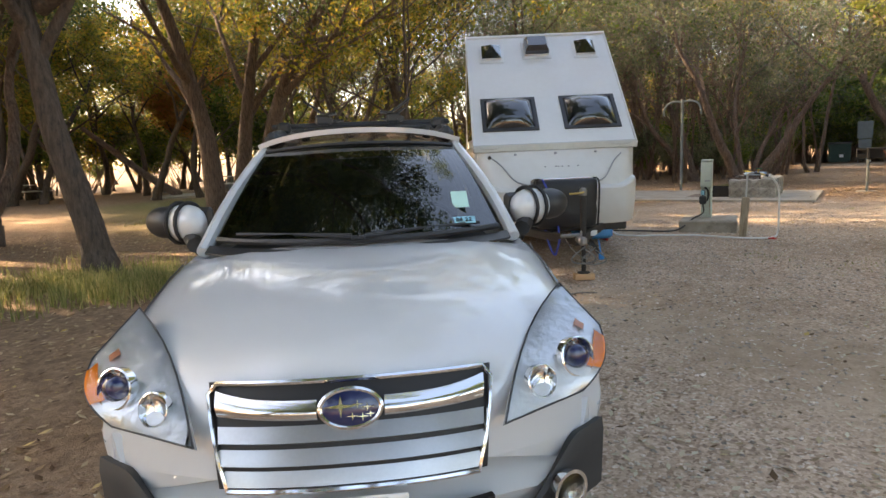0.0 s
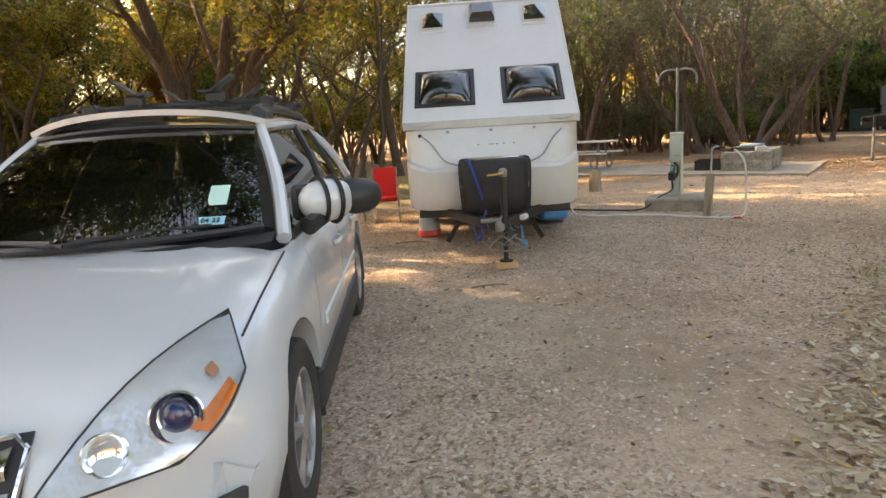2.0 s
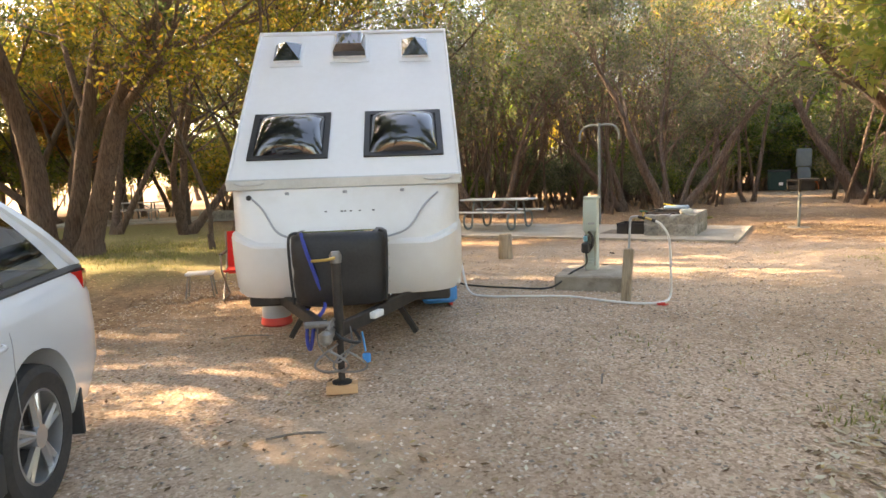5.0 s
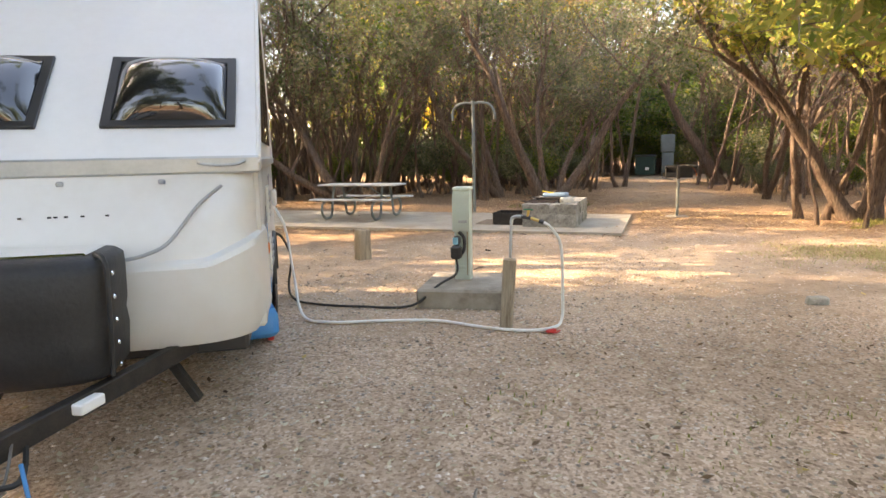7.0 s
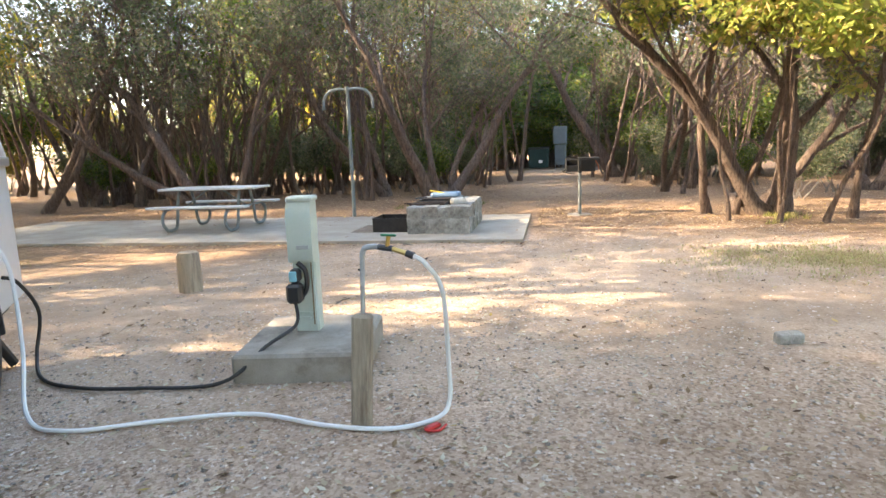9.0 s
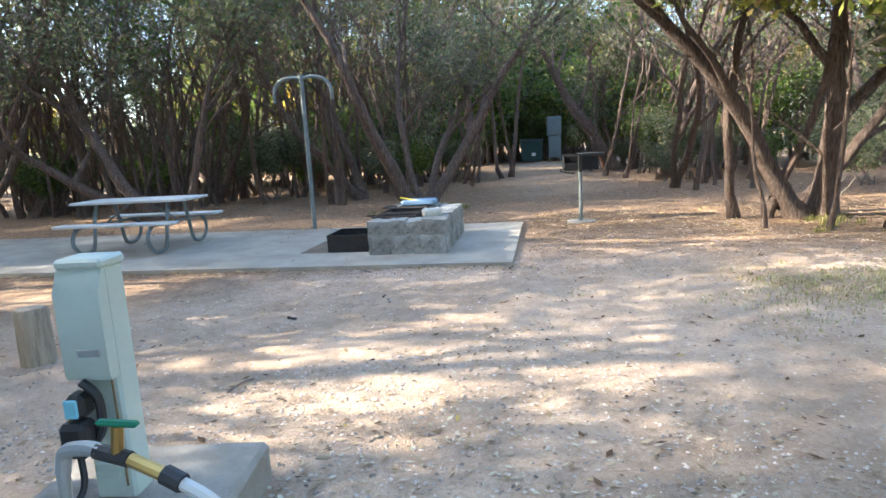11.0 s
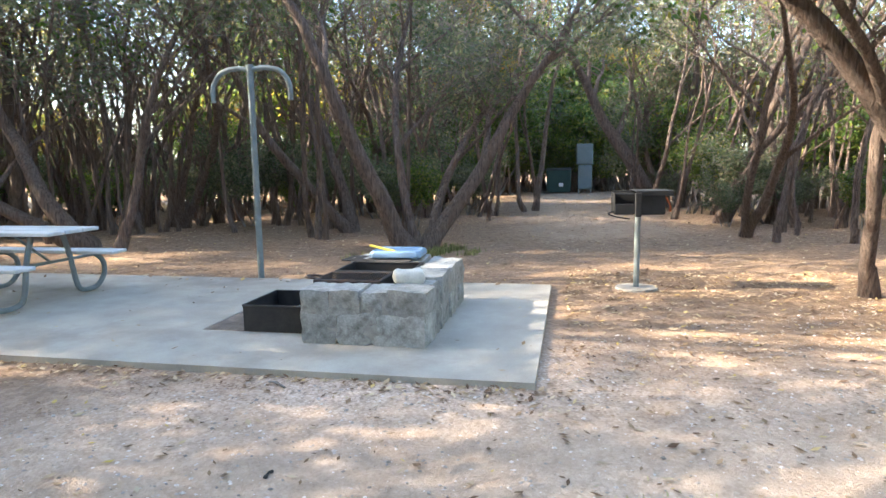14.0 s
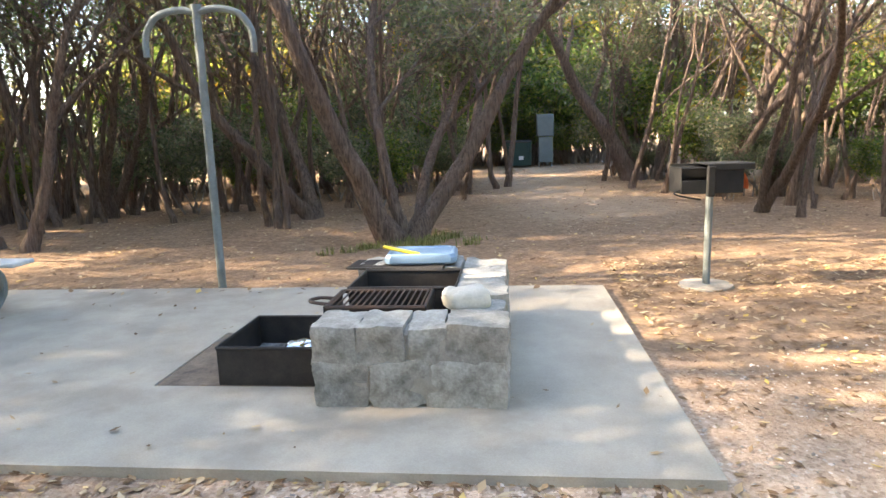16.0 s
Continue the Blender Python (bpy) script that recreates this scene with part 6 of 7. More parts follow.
    # crossbars and kayak saddles
    for y in (2.72, 3.52):
        cb = part("crossbar", Shape().tube([(-0.60, y, 1.665), (0.60, y, 1.665)], 0.018, 8), M_BLACK, C, "black roof crossbar")
        for s in (-1, 1):
            part("bar_clamp", Shape().box((s * 0.52, y, 1.655), (0.09, 0.09, 0.075), 0.018), M_BLACK, cb)
        for x in (-0.26, 0.22):
            sd = part("kayak_saddle", Shape().box((x, y, 1.70), (0.10, 0.10, 0.07), 0.015), M_BLACK, C, "black kayak saddle on the roof bar")
            tilt = -1 if x < 0 else 1
            for a, b in ((-0.01, 0.12),):
                fnn = lambda u, v: Vector((x - tilt * 0.09 + tilt * 0.20 * u, y - 0.055 + 0.11 * v, 1.735 + 0.02 * u + 0.075 * max(0, u - 0.35) / 0.65 + 0.05 * max(0, 0.3 - u)))
                part("pad", Shape().grid(fnn if tilt > 0 else (lambda u, v: fnn(1 - u, v)), 8, 2, 0.014), M_BLACK, sd)
            part("knob", Shape().lathe([(0.022, 0), (0.022, 0.02), (0, 0.022)], 10, (x + 0.05, y - 0.07, 1.69), "y"), M_BLACK, sd)

    # inside
    cab = part("dashboard", Shape().box((0, 1.60, 0.93), (1.44, 0.55, 0.16), 0.06), M_DASH, C)
    part("cabin_floor", Shape().box((0, 2.95, 0.815), (1.56, 2.85, 0.03), 0.01), M_DASH, C)
    wheel = [(0.37 + 0.18 * math.cos(a), 1.92 - 0.05 * math.sin(a), 1.0 + 0.17 * math.sin(a)) for a in [2 * math.pi * k / 24 for k in range(25)]]
    part("steering_wheel", Shape().tube(wheel, 0.016, 7).box((0.37, 1.91, 1.0), (0.30, 0.03, 0.05), 0.012), M_DASH, C)
    for x in (-0.37, 0.37):
        st = part("front_seat", Shape().box((x, 2.50, 1.00), (0.48, 0.16, 0.55), 0.06, pose(0, 0, 0, -12, 0, 0).to_3x3()), M_SEAT, C)
        part("headrest", Shape().box((x, 2.58, 1.31), (0.26, 0.10, 0.17), 0.04), M_SEAT, st)
        part("rear_seat", Shape().box((x, 3.35, 0.98), (0.62, 0.16, 0.42), 0.05), M_SEAT, C)
    part("rear_view_mirror", Shape().box((0.0, 2.02, 1.40), (0.22, 0.03, 0.065), 0.012), M_BLACK, C)
    tag = shield(0.865, 0.27) + Vector((0, -0.012, 0.008))
    ang = 62
    part("parking_tag", Shape().box(tuple(tag), (0.085, 0.004, 0.13), 0.0015, pose(0, 0, 0, -ang + 8, 0, 0).to_3x3()), M_PAPER, C, "pale teal permit tag behind the windshield")
    tag2 = shield(0.85, 0.10) + Vector((0, -0.012, 0.008))
    stk = part("date_sticker", Shape().box(tuple(tag2), (0.115, 0.004, 0.05), 0.0015, pose(0, 0, 0, -ang + 8, 0, 0).to_3x3()), M_PAPERBLUE, C, "pale blue date sticker on the windshield")
    lettering("04 22", 0.036, M_INK, stk, Matrix.Translation(tag2 + Vector((0, -0.006, 0.003))) @ pose(0, 0, 0, 90 - ang + 8, 0, 0))


build_car()


# ---- trees ----
def leaf_mesh(name, material, clumps, leaves, size, spread, seed, flat=0.6, length=1.6):
    """Many small leaves round the given clump centres (x, y, z, scale)."""
    g = np.random.default_rng(seed)
    c = np.repeat(np.array(clumps, float), leaves, axis=0)
    n = len(c)
    d = g.normal(size=(n, 3))
    d /= np.linalg.norm(d, axis=1)[:, None]
    rad = g.random(n) ** 0.5
    p = c[:, :3] + d * (rad * spread * c[:, 3])[:, None] * np.array([1, 1, flat])
    a = g.normal(size=(n, 3))
    a /= np.linalg.norm(a, axis=1)[:, None]
    b = np.cross(a, g.normal(size=(n, 3)))
    b /= np.linalg.norm(b, axis=1)[:, None] + 1e-9
    s = size * g.uniform(0.6, 1.4, n)[:, None]
    v = np.empty((n, 4, 3))
    v[:, 0], v[:, 1], v[:, 2], v[:, 3] = p - a * s * length * 0.5, p - b * s * 0.32, p + a * s * length * 0.5, p + b * s * 0.32
    me = bpy.data.meshes.new(name)
    me.vertices.add(n * 4)
    me.vertices.foreach_set("co", v.reshape(-1))
    me.loops.add(n * 4)
    me.loops.foreach_set("vertex_index", np.arange(n * 4, dtype=np.int32))
    me.polygons.add(n)
    me.polygons.foreach_set("loop_start", np.arange(0, n * 4, 4, dtype=np.int32))
    me.update(calc_edges=True)
    me.materials.append(material)
    return me


def limb(s, tips, rng, p, d, length, r, level, wander=0.25, n=7, rise=0.1, split=(3, 5), end=0.25):
    """A wandering limb with its branches; tips gathers where foliage hangs."""
    p, d = Vector(p), Vector(d).normalized()
    steps = max(4, int(length / 0.35))
    if level > 1:
        steps = max(3, int(length / 0.45))
    pts, rad = [p.copy()], [r]
    kids = []
    for k in range(1, steps + 1):
        d = (d + Vector((rng.gauss(0, 1), rng.gauss(0, 1), rng.gauss(0, 0.7) + rise * 3)) * wander * 0.35).normalized()
        p = p + d * (length / steps)
        pts.append(p.copy())
        f = k / steps
        rad.append(r * (1 - (1 - end) * f))
        if level < 3 and f > 0.3:
            kids.append((p.copy(), d.copy(), rad[-1], f))
    s.tube(pts, rad, n if level == 0 else max(4, n - 2 * level), caps=False)
    if level >= 2:
        tips.append((p.x, p.y, p.z))
        tips.append(tuple((pts[len(pts) // 2])))
    if level < 3:
        rng.shuffle(kids)
        for q, dd, rr, f in kids[:rng.randint(*split)]:
            side = Vector((rng.gauss(0, 1), rng.gauss(0, 1), rng.uniform(-0.1, 0.9)))
            nd = (dd * 0.55 + side.normalized() * 0.8).normalized()
            limb(s, tips, rng, q, nd, length * rng.uniform(0.38, 0.62), rr * 0.6, level + 1, wander * 1.2, n, rise, split, 0.2)


def twig_shape(tips, rng, per, length, r=0.006):
    s = Shape()
    for t in tips:
        for _ in range(per):
            d = Vector((rng.gauss(0, 1), rng.gauss(0, 1), rng.gauss(0.15, 0.7))).normalized()
            a = Vector(t)
            b = a + d * length * rng.uniform(0.4, 1.0)
            m = (a + b) / 2 + Vector((rng.gauss(0, 0.06), rng.gauss(0, 0.06), rng.gauss(0, 0.06)))
            s.tube([a, m, b], [r, r * 0.7, r * 0.3], 3, caps=False)
    return s


def make_tree(label, stems, bark, leafmat, seed, leaves=60, size=0.07, spread=0.55, keep=1.0, min_z=1.5, twigs=2, category="tree", group="", name="tree", wander=0.25, split=(3, 5), flat=0.6, extra=()):
    """stems: (base, first direction, length, radius) each."""
    rng = random.Random(seed)
    t = thing(name, Matrix(), label, category, group)
    s, tips = Shape(), []
    for base, d, L, r in stems:
        limb(s, tips, rng, base, d, L, r, 0, wander, 9, 0.1, split)
        b = Vector(base)
        if b.z > 0.5:
            continue
        s.tube([b - Vector((0, 0, 0.15)), b + Vector((0, 0, 0.05)), b + Vector(d).normalized() * 0.35], [r * 1.6, r * 1.35, r * 1.0], 10, caps=False)
    part("trunk", s, bark, t, smooth=60)
    high = [q for q in tips if q[2] > min_z]
    if twigs and high:
        tagged(part("branchwork", twig_shape(high, rng, twigs, 0.9), M_TWIG, t), kind="stuff")
    cl = [(q[0], q[1], q[2], rng.uniform(0.6, 1.3)) for q in high if rng.random() < keep]
    cl += [(x, y, z, w) for x, y, z, w in extra]
    if cl and leaves:
        ob = new("crown", leaf_mesh("crown", leafmat, cl, leaves, size, spread, seed, flat))
        ob.parent = t
    return t


# grown once, then repeated through the woods
kinds = []
for k in range(5):
    rng = random.Random(100 + k)
    stems = []
    for j in range(rng.randint(2, 3)):
        a = rng.uniform(0, 6.28)
        stems.append(((0.14 * math.cos(a), 0.14 * math.sin(a), 0), (0.62 * math.cos(a), 0.62 * math.sin(a), 1.0), rng.uniform(4.6, 6.4), rng.uniform(0.07, 0.12)))
    kinds.append(make_tree("ashe juniper with dark leaning stems and thin grey-green foliage", stems, M_BARK, (M_GREYLEAF, M_GREYLEAF, M_GREEN, M_GREYLEAF, M_GREEN)[k], 200 + k, 13, 0.095, 0.65, 0.40, 2.9, 2, group="woodland trees", name="juniper_tree", split=(3, 4)))
for k in range(3):
    rng = random.Random(150 + k)
    stems = [((0, 0, 0), (rng.uniform(-0.25, 0.25), rng.uniform(-0.25, 0.25), 1), rng.uniform(5.5, 7.5), rng.uniform(0.09, 0.13))]
    kinds.append(make_tree("slim broadleaf tree with yellowing autumn leaves", stems, M_BARK_DARK, (M_YELLOW, M_GREEN, M_YELLOW)[k], 250 + k, 46, 0.085, 0.6, 0.9, 1.2, 2, group="autumn trees", name="autumn_tree", split=(4, 5)))
for k in range(4):
    rng = random.Random(180 + k)
    stems = []
    for j in range(4):
        a = rng.uniform(0, 6.28)
        stems.append(((0.9 * math.cos(a), 0.9 * math.sin(a), 0), (rng.uniform(-0.3, 0.3), rng.uniform(-0.3, 0.3), 1), rng.uniform(4.5, 6.6), rng.uniform(0.035, 0.075)))
    kinds.append(make_tree("thin bare saplings with a haze of grey twigs", stems, M_BARK, (M_GREYLEAF, M_GREEN, M_GREYLEAF, M_YELLOW)[k], 280 + k, 6, 0.075, 0.5, 0.4, 0.9, 1, group="saplings", name="sapling", split=(2, 3), wander=0.22))
bushes = []
for k in range(3):
    rng = random.Random(300 + k)
    stems = [((rng.uniform(-0.3, 0.3), rng.uniform(-0.3, 0.3), 0), (rng.uniform(-0.5, 0.5), rng.uniform(-0.5, 0.5), 1), rng.uniform(1.2, 2.0), 0.02) for _ in range(5)]
    bushes.append(make_tree("leafy green understorey shrub", stems, M_TWIG, (M_GREEN, M_GREYLEAF, M_YELLOW)[k], 350 + k, 14, 0.085, 0.42, 0.8, 0.15, 1, "shrub", "woodland shrubs", "shrub", 0.3, (3, 4), 0.8))


bushes_far = [bushes[0], bushes[2]]


def placed(i, src, x, y, rz, sc):
    m = pose(x, y, ground_height(x, y), 0, 0, rz)
    ob = copy_thing(src, m)
    ob.scale = (sc, sc, sc * (0.92 + 0.16 * ((i * 37) % 10) / 10))
    return ob


def in_woods(x, y):
    """Where trees stand: pad coordinates for the far side, world ones for the rest."""
    lx, ly, _ = PAD.inverted() @ Vector((x, y, 0))
    if ly > 7.3 and lx < -1.9 and x > 0.5:
        return ly < 19
    if ly > 7.5 and lx > 2.6:
        return ly < 21
    if lx > 5.8 and -4.5 < ly <= 7.5:
        return True
    if y > 34 and -34 < x <= 2:
        return True
    if x < -24 and y > 4:
        return True
    if x < -16 and y < 12 and y > -14:
        return True
    if y < -9:
        return abs(x - 2) > 2.6
    if x > 9.5 and y < 9.5 and lx > 4.5:
        return True
    return False


rng = random.Random(7)
spots = []
tries = 0
while len(spots) < 80 and tries < 9000:
    tries += 1
    if len(spots) < 26:
        x, y = rng.uniform(-8, 30), rng.uniform(5, 46)
    else:
        x, y = rng.uniform(-38, 34), rng.uniform(-24, 50)
    if not in_woods(x, y) or any((x - a) ** 2 + (y - b) ** 2 < 3.0 for a, b in spots):
        continue
    spots.append((x, y))
for i, (x, y) in enumerate(spots):
    warm = x < 0.5 and y > 5
    k = rng.choice((5, 6, 7, 5, 0)) if warm else rng.choice((0, 1, 2, 3, 4, 0, 1, 2, 3, 4))
    turn, size = rng.uniform(0, 360), rng.uniform(0.85, 1.25)
    placed(i, kinds[k], x, y, turn, size)
sapl = 0
while sapl < 110:
    if sapl % 3:
        # thickest along the edge that faces the pad
        lx, ly = rng.uniform(-16, 17), 7.4 + 12 * rng.random() ** 1.3
        if -8 < lx < -1.9 and ly < 12:
            continue
        q = PAD @ Vector((lx, ly, 0))
        x, y = q.x, q.y
        if (q - PAD @ Vector((10, 12, 0))).length < 7 and rng.random() < 0.6:
            continue
    else:
        x, y = rng.uniform(-6, 30), rng.uniform(5, 42)
    if in_woods(x, y):
        sapl += 1
        placed(sapl, kinds[8 + sapl % 4], x, y, rng.uniform(0, 360), rng.uniform(0.8, 1.3))
# far edge of the woods, all round
for i in range(110):
    a = 2 * math.pi * (i + 0.5 * rng.random()) / 110
    r = rng.uniform(46, 58)
    x, y = 3 + r * math.cos(a), 10 + r * math.sin(a)
    if i % 4 == 1:
        placed(i, bushes_far[i % 8 // 4], x, y, rng.uniform(0, 360), rng.uniform(2.2, 3.2))
    elif i % 2 == 0:
        placed(i, kinds[(5, 6, 7, 1)[i % 4]] if x < 2 else kinds[i % 5], x, y, rng.uniform(0, 360), rng.uniform(1.1, 1.6))
for i in range(26):
    a = radians(95 + 4.0 * i)
    r = 34 + 5 * ((i * 5) % 4) / 4
    placed(i, bushes[(2, 0, 1)[i % 3]], 3 + r * math.cos(a), 10 + r * math.sin(a), 53.0 * i, 1.7 + 0.4 * ((i * 3) % 5) / 5)
for i in range(54):
    # sunlit green belt on the far side of the woods
    lx, ly = -24 + 0.95 * i + rng.uniform(-0.5, 0.5), 30 + 9 * rng.random()
    if -4.5 < lx < 6 and ly < 34:
        ly += 5
    q = PAD @ Vector((lx, ly, 0))
    placed(i, (kinds[6], bushes[0], kinds[5], bushes[1], kinds[6], bushes[2])[i % 6], q.x, q.y, rng.uniform(0, 360), rng.uniform(1.15, 1.5) if i % 2 == 0 else rng.uniform(2.4, 3.4))
for i in range(30):
    # yellowing trees that close the west clearing
    x, y = rng.uniform(-30, -3), rng.uniform(27, 40)
    placed(i, kinds[(5, 7, 6)[i % 3]], x, y, rng.uniform(0, 360), rng.uniform(1.0, 1.5))
    if i % 2:
        continue
    placed(i + 3, bushes[(0, 2)[i % 4 // 2]], x + rng.uniform(-2, 2), y + rng.uniform(-1, 3), rng.uniform(0, 360), rng.uniform(1.0, 1.9))
for i in range(46):
    # light understorey at the back of the woods
    lx = -17 + 0.76 * i + rng.uniform(-0.4, 0.4)
    if -1.9 < lx < 2.6:
        continue
    q = PAD @ Vector((lx, 13.5 + 6.5 * rng.random(), 0))
    placed(i, bushes[(0, 1, 1, 0)[i % 4]], q.x, q.y, rng.uniform(0, 360), rng.uniform(0.6, 1.25))
for i in range(30):
    # low brush between the stems
    lx = -16 + 1.1 * i + rng.uniform(-0.5, 0.5)
    if -1.9 < lx < 2.6:
        continue
    q = PAD @ Vector((lx, 9.5 + 5 * rng.random(), 0))
    placed(i, bushes[(1, 1, 0)[i % 3]], q.x, q.y, rng.uniform(0, 360), rng.uniform(0.3, 0.65))
for i, (x, y) in enumerate(((0.2, 27.0), (-1.2, 29.5), (1.6, 29.5), (2.7, 27.4), (0.8, 32.0), (3.4, 31.0))):
    placed(i, kinds[(1, 6)[i % 2]], x, y, 73.0 * i, 1.25)
for i in range(9):
    # taller trees added left of the trail to shade its end
    q = PAD @ Vector((-10.5 + 6.5 * rng.random(), 19 + 9 * rng.random(), 0))
    placed(i, kinds[(6, 0, 1, 6)[i % 4]], q.x, q.y, rng.uniform(0, 360), rng.uniform(1.1, 1.45))
for i in range(14):
    # fuller crowns at the back of the woods
    q = PAD @ Vector((-14 + 2.2 * i, 17 + 4.5 * ((i * 5) % 4) / 4, 0))
    if i % 2 == 0 and i != 6:
        placed(i, kinds[(6, 5, 6)[i % 3]], q.x, q.y, 67.0 * i, 1.2)
for i in range(12):
    # shrubs added beside the trail's end to keep sun off it
    q = PAD @ Vector((-6.2 + 3.2 * rng.random(), 23 + 4.5 * rng.random(), 0))
    placed(i, bushes[0], q.x, q.y, 51.0 * i, rng.uniform(1.5, 2.2))
for i in range(12):
    # mostly unseen trees, added to keep the west clearing in shade
    placed(i, kinds[(6, 5)[i % 2]], rng.uniform(-27, -19), 15 + 1.7 * i, 83.0 * i, rng.uniform(1.4, 1.7))
bspots = []
tries = 0
while len(bspots) < 62 and tries < 12000:
    tries += 1
    x, y = (rng.uniform(-34, 30), rng.uniform(-14, 48)) if tries % 3 else (rng.uniform(0, 26), rng.uniform(16, 42))
    if in_woods(x, y) and not any((x - a) ** 2 + (y - b) ** 2 < 1.5 for a, b in bspots):
        bspots.append((x, y))
        placed(tries, bushes[rng.choice((2, 2, 0)) if x < 0.5 else rng.choice((0, 1, 1))], x, y, rng.uniform(0, 360), rng.uniform(0.4, 1.0))
for k, ob in enumerate(kinds + bushes):
    # the first of each kind stands in the woods too
    ob.matrix_world = pose(-27 - 2.5 * k, 20 + 3 * k, ground_height(-27 - 2.5 * k, 20 + 3 * k))

# trees seen close, each grown for its own place
make_tree("juniper cluster with shaggy reddish trunks behind the fire pit", [((9.75, 21.3, 0), (-0.55, 0.05, 1.0), 5.8, 0.17), ((10.15, 21.3, 0), (0.45, 0.1, 1.0), 5.6, 0.15), ((9.95, 21.35, 0), (-0.05, 0.1, 1.0), 5.8, 0.09), ((10.15, 21.45, 0), (0.75, 0.35, 1.0), 4.8, 0.10)], M_BARK, M_GREYLEAF, 41, 40, 0.07, 0.6, 0.5, 2.6, 5, name="juniper_tree", split=(4, 6))
make_tree("leaning multi-stemmed juniper at the clearing's edge", [((13.7, 14.9, 0), (-0.85, 0.25, 1.0), 6.2, 0.16), ((14.05, 14.8, 0), (0.10, -0.1, 1.0), 4.8, 0.20), ((13.9, 14.6, 0), (-0.4, -0.3, 1.0), 3.2, 0.06), ((14.0, 15.2, 0), (0.75, -0.1, 0.9), 4.4, 0.12)], M_BARK, M_GREYLEAF, 43, 40, 0.07, 0.6, 0.45, 2.4, 5, name="juniper_tree", split=(4, 6))
make_tree("dark leaning juniper trunk beside the trail", [((20.0, 27.2, 0), (-0.45, 0.15, 1.0), 6.5, 0.26), ((20.2, 27.3, 0), (-0.1, 0.3, 1.0), 4.5, 0.10)], M_BARK, M_GREYLEAF, 44, 40, 0.08, 0.65, 0.5, 2.6, 4, name="juniper_tree", split=(4, 6))
make_tree("twisted juniper leaning away behind the picnic table", [((4.5, 24.6, 0), (-0.85, 0.1, 1.0), 6.0, 0.17), ((4.3, 24.8, 0), (-1.3, 0.2, 0.8), 5.0, 0.15), ((5.1, 23.9, 0), (0.35, 0.1, 1.0), 5.4, 0.10)], M_BARK, M_GREYLEAF, 45, 40, 0.07, 0.6, 0.45, 2.6, 4, name="juniper_tree", split=(4, 6))
# limbs that start above 3 m are out of view, added for the car's reflections
make_tree("dark leaning oak trunk in dry grass", [((-4.60, 8.4, 0), (-0.17, 0.05, 1.0), 7.5, 0.20), ((-5.05, 8.5, 3.5), (0.9, -0.3, 0.38), 7.5, 0.11), ((-5.1, 8.5, 3.9), (0.9, 0.05, 0.5), 6.5, 0.09), ((-5.2, 8.5, 4.5), (0.80, -0.50, 0.50), 8.5, 0.10), ((-5.3, 8.5, 4.9), (0.75, 0.45, 0.55), 8.0, 0.09)], M_BARK_DARK, M_GREEN, 46, 60, 0.09, 0.7, 1.0, 3.4, 1, name="oak_tree", split=(5, 7), wander=0.10)
make_tree("shaggy multi-trunk cedar in the dirt clearing", [((-6.3, 17.4, 0), (-0.10, 0.1, 1.0), 8.0, 0.30), ((-5.8, 17.5, 0), (0.14, 0.2, 1.0), 8.0, 0.24), ((-5.3, 17.3, 0), (0.32, -0.1, 1.0), 7.6, 0.26)], M_BARK, M_JUNIPER, 47, 40, 0.08, 0.7, 0.25, 5.0, 1, name="cedar_tree", split=(4, 6), wander=0.12)
make_tree("dark oak with a forked trunk far across the clearing", [((-19.0, 27.0, 0), (0.05, 0, 1.0), 7.5, 0.36), ((-18.8, 27.0, 0), (0.5, 0, 1.0), 6.0, 0.22)], M_BARK_DARK, M_YELLOW, 48, 60, 0.11, 0.9, 1.0, 2.6, 1, name="oak_tree", split=(4, 6))
make_tree("yellow-green elm sapling beside the trailer", [((-2.0, 17.0, 0), (0.1, 0.0, 1.0), 7.0, 0.07), ((-2.6, 17.5, 0), (-0.15, 0.1, 1.0), 6.5, 0.06), ((-1.2, 16.6, 0), (0.12, 0, 1), 6.0, 0.05)], M_BARK_DARK, M_YELLOW, 49, 30, 0.085, 0.6, 0.8, 0.6, 1, name="elm_tree", split=(6, 8))
make_tree("green cedar elm leaning out from the clearing's edge", [((13.1, 15.6, 0), (-0.30, -0.10, 1.0), 6.0, 0.08), ((13.4, 15.2, 0), (-0.10, -0.35, 1.0), 6.0, 0.07), ((14.4, 13.6, 0), (-0.2, -0.2, 1.0), 6.0, 0.07)], M_BARK, M_BRIGHT, 50, 56, 0.08, 0.6, 0.9, 2.9, 1, name="elm_tree", split=(6, 8))
make_tree("young orange-leaved maple far across the clearing", [((-13.5, 34.0, 0), (0.05, 0, 1.0), 5.8, 0.07)], M_BARK_DARK, M_ORANGE, 51, 60, 0.13, 0.8, 1.0, 1.2, 1, name="maple_tree", split=(6, 8))
make_tree("autumn sumac with yellow and pink leaves by the juniper", [((13.0, 13.9, 0), (-0.10, -0.25, 1.0), 4.2, 0.04), ((13.6, 13.5, 0), (0.05, -0.3, 1.0), 4.2, 0.045), ((12.6, 14.6, 0), (-0.2, -0.1, 1.0), 3.8, 0.035)], M_BARK, M_BRIGHT, 52, 64, 0.085, 0.5, 1.0, 1.9, 1, name="sumac_tree", split=(4, 6))
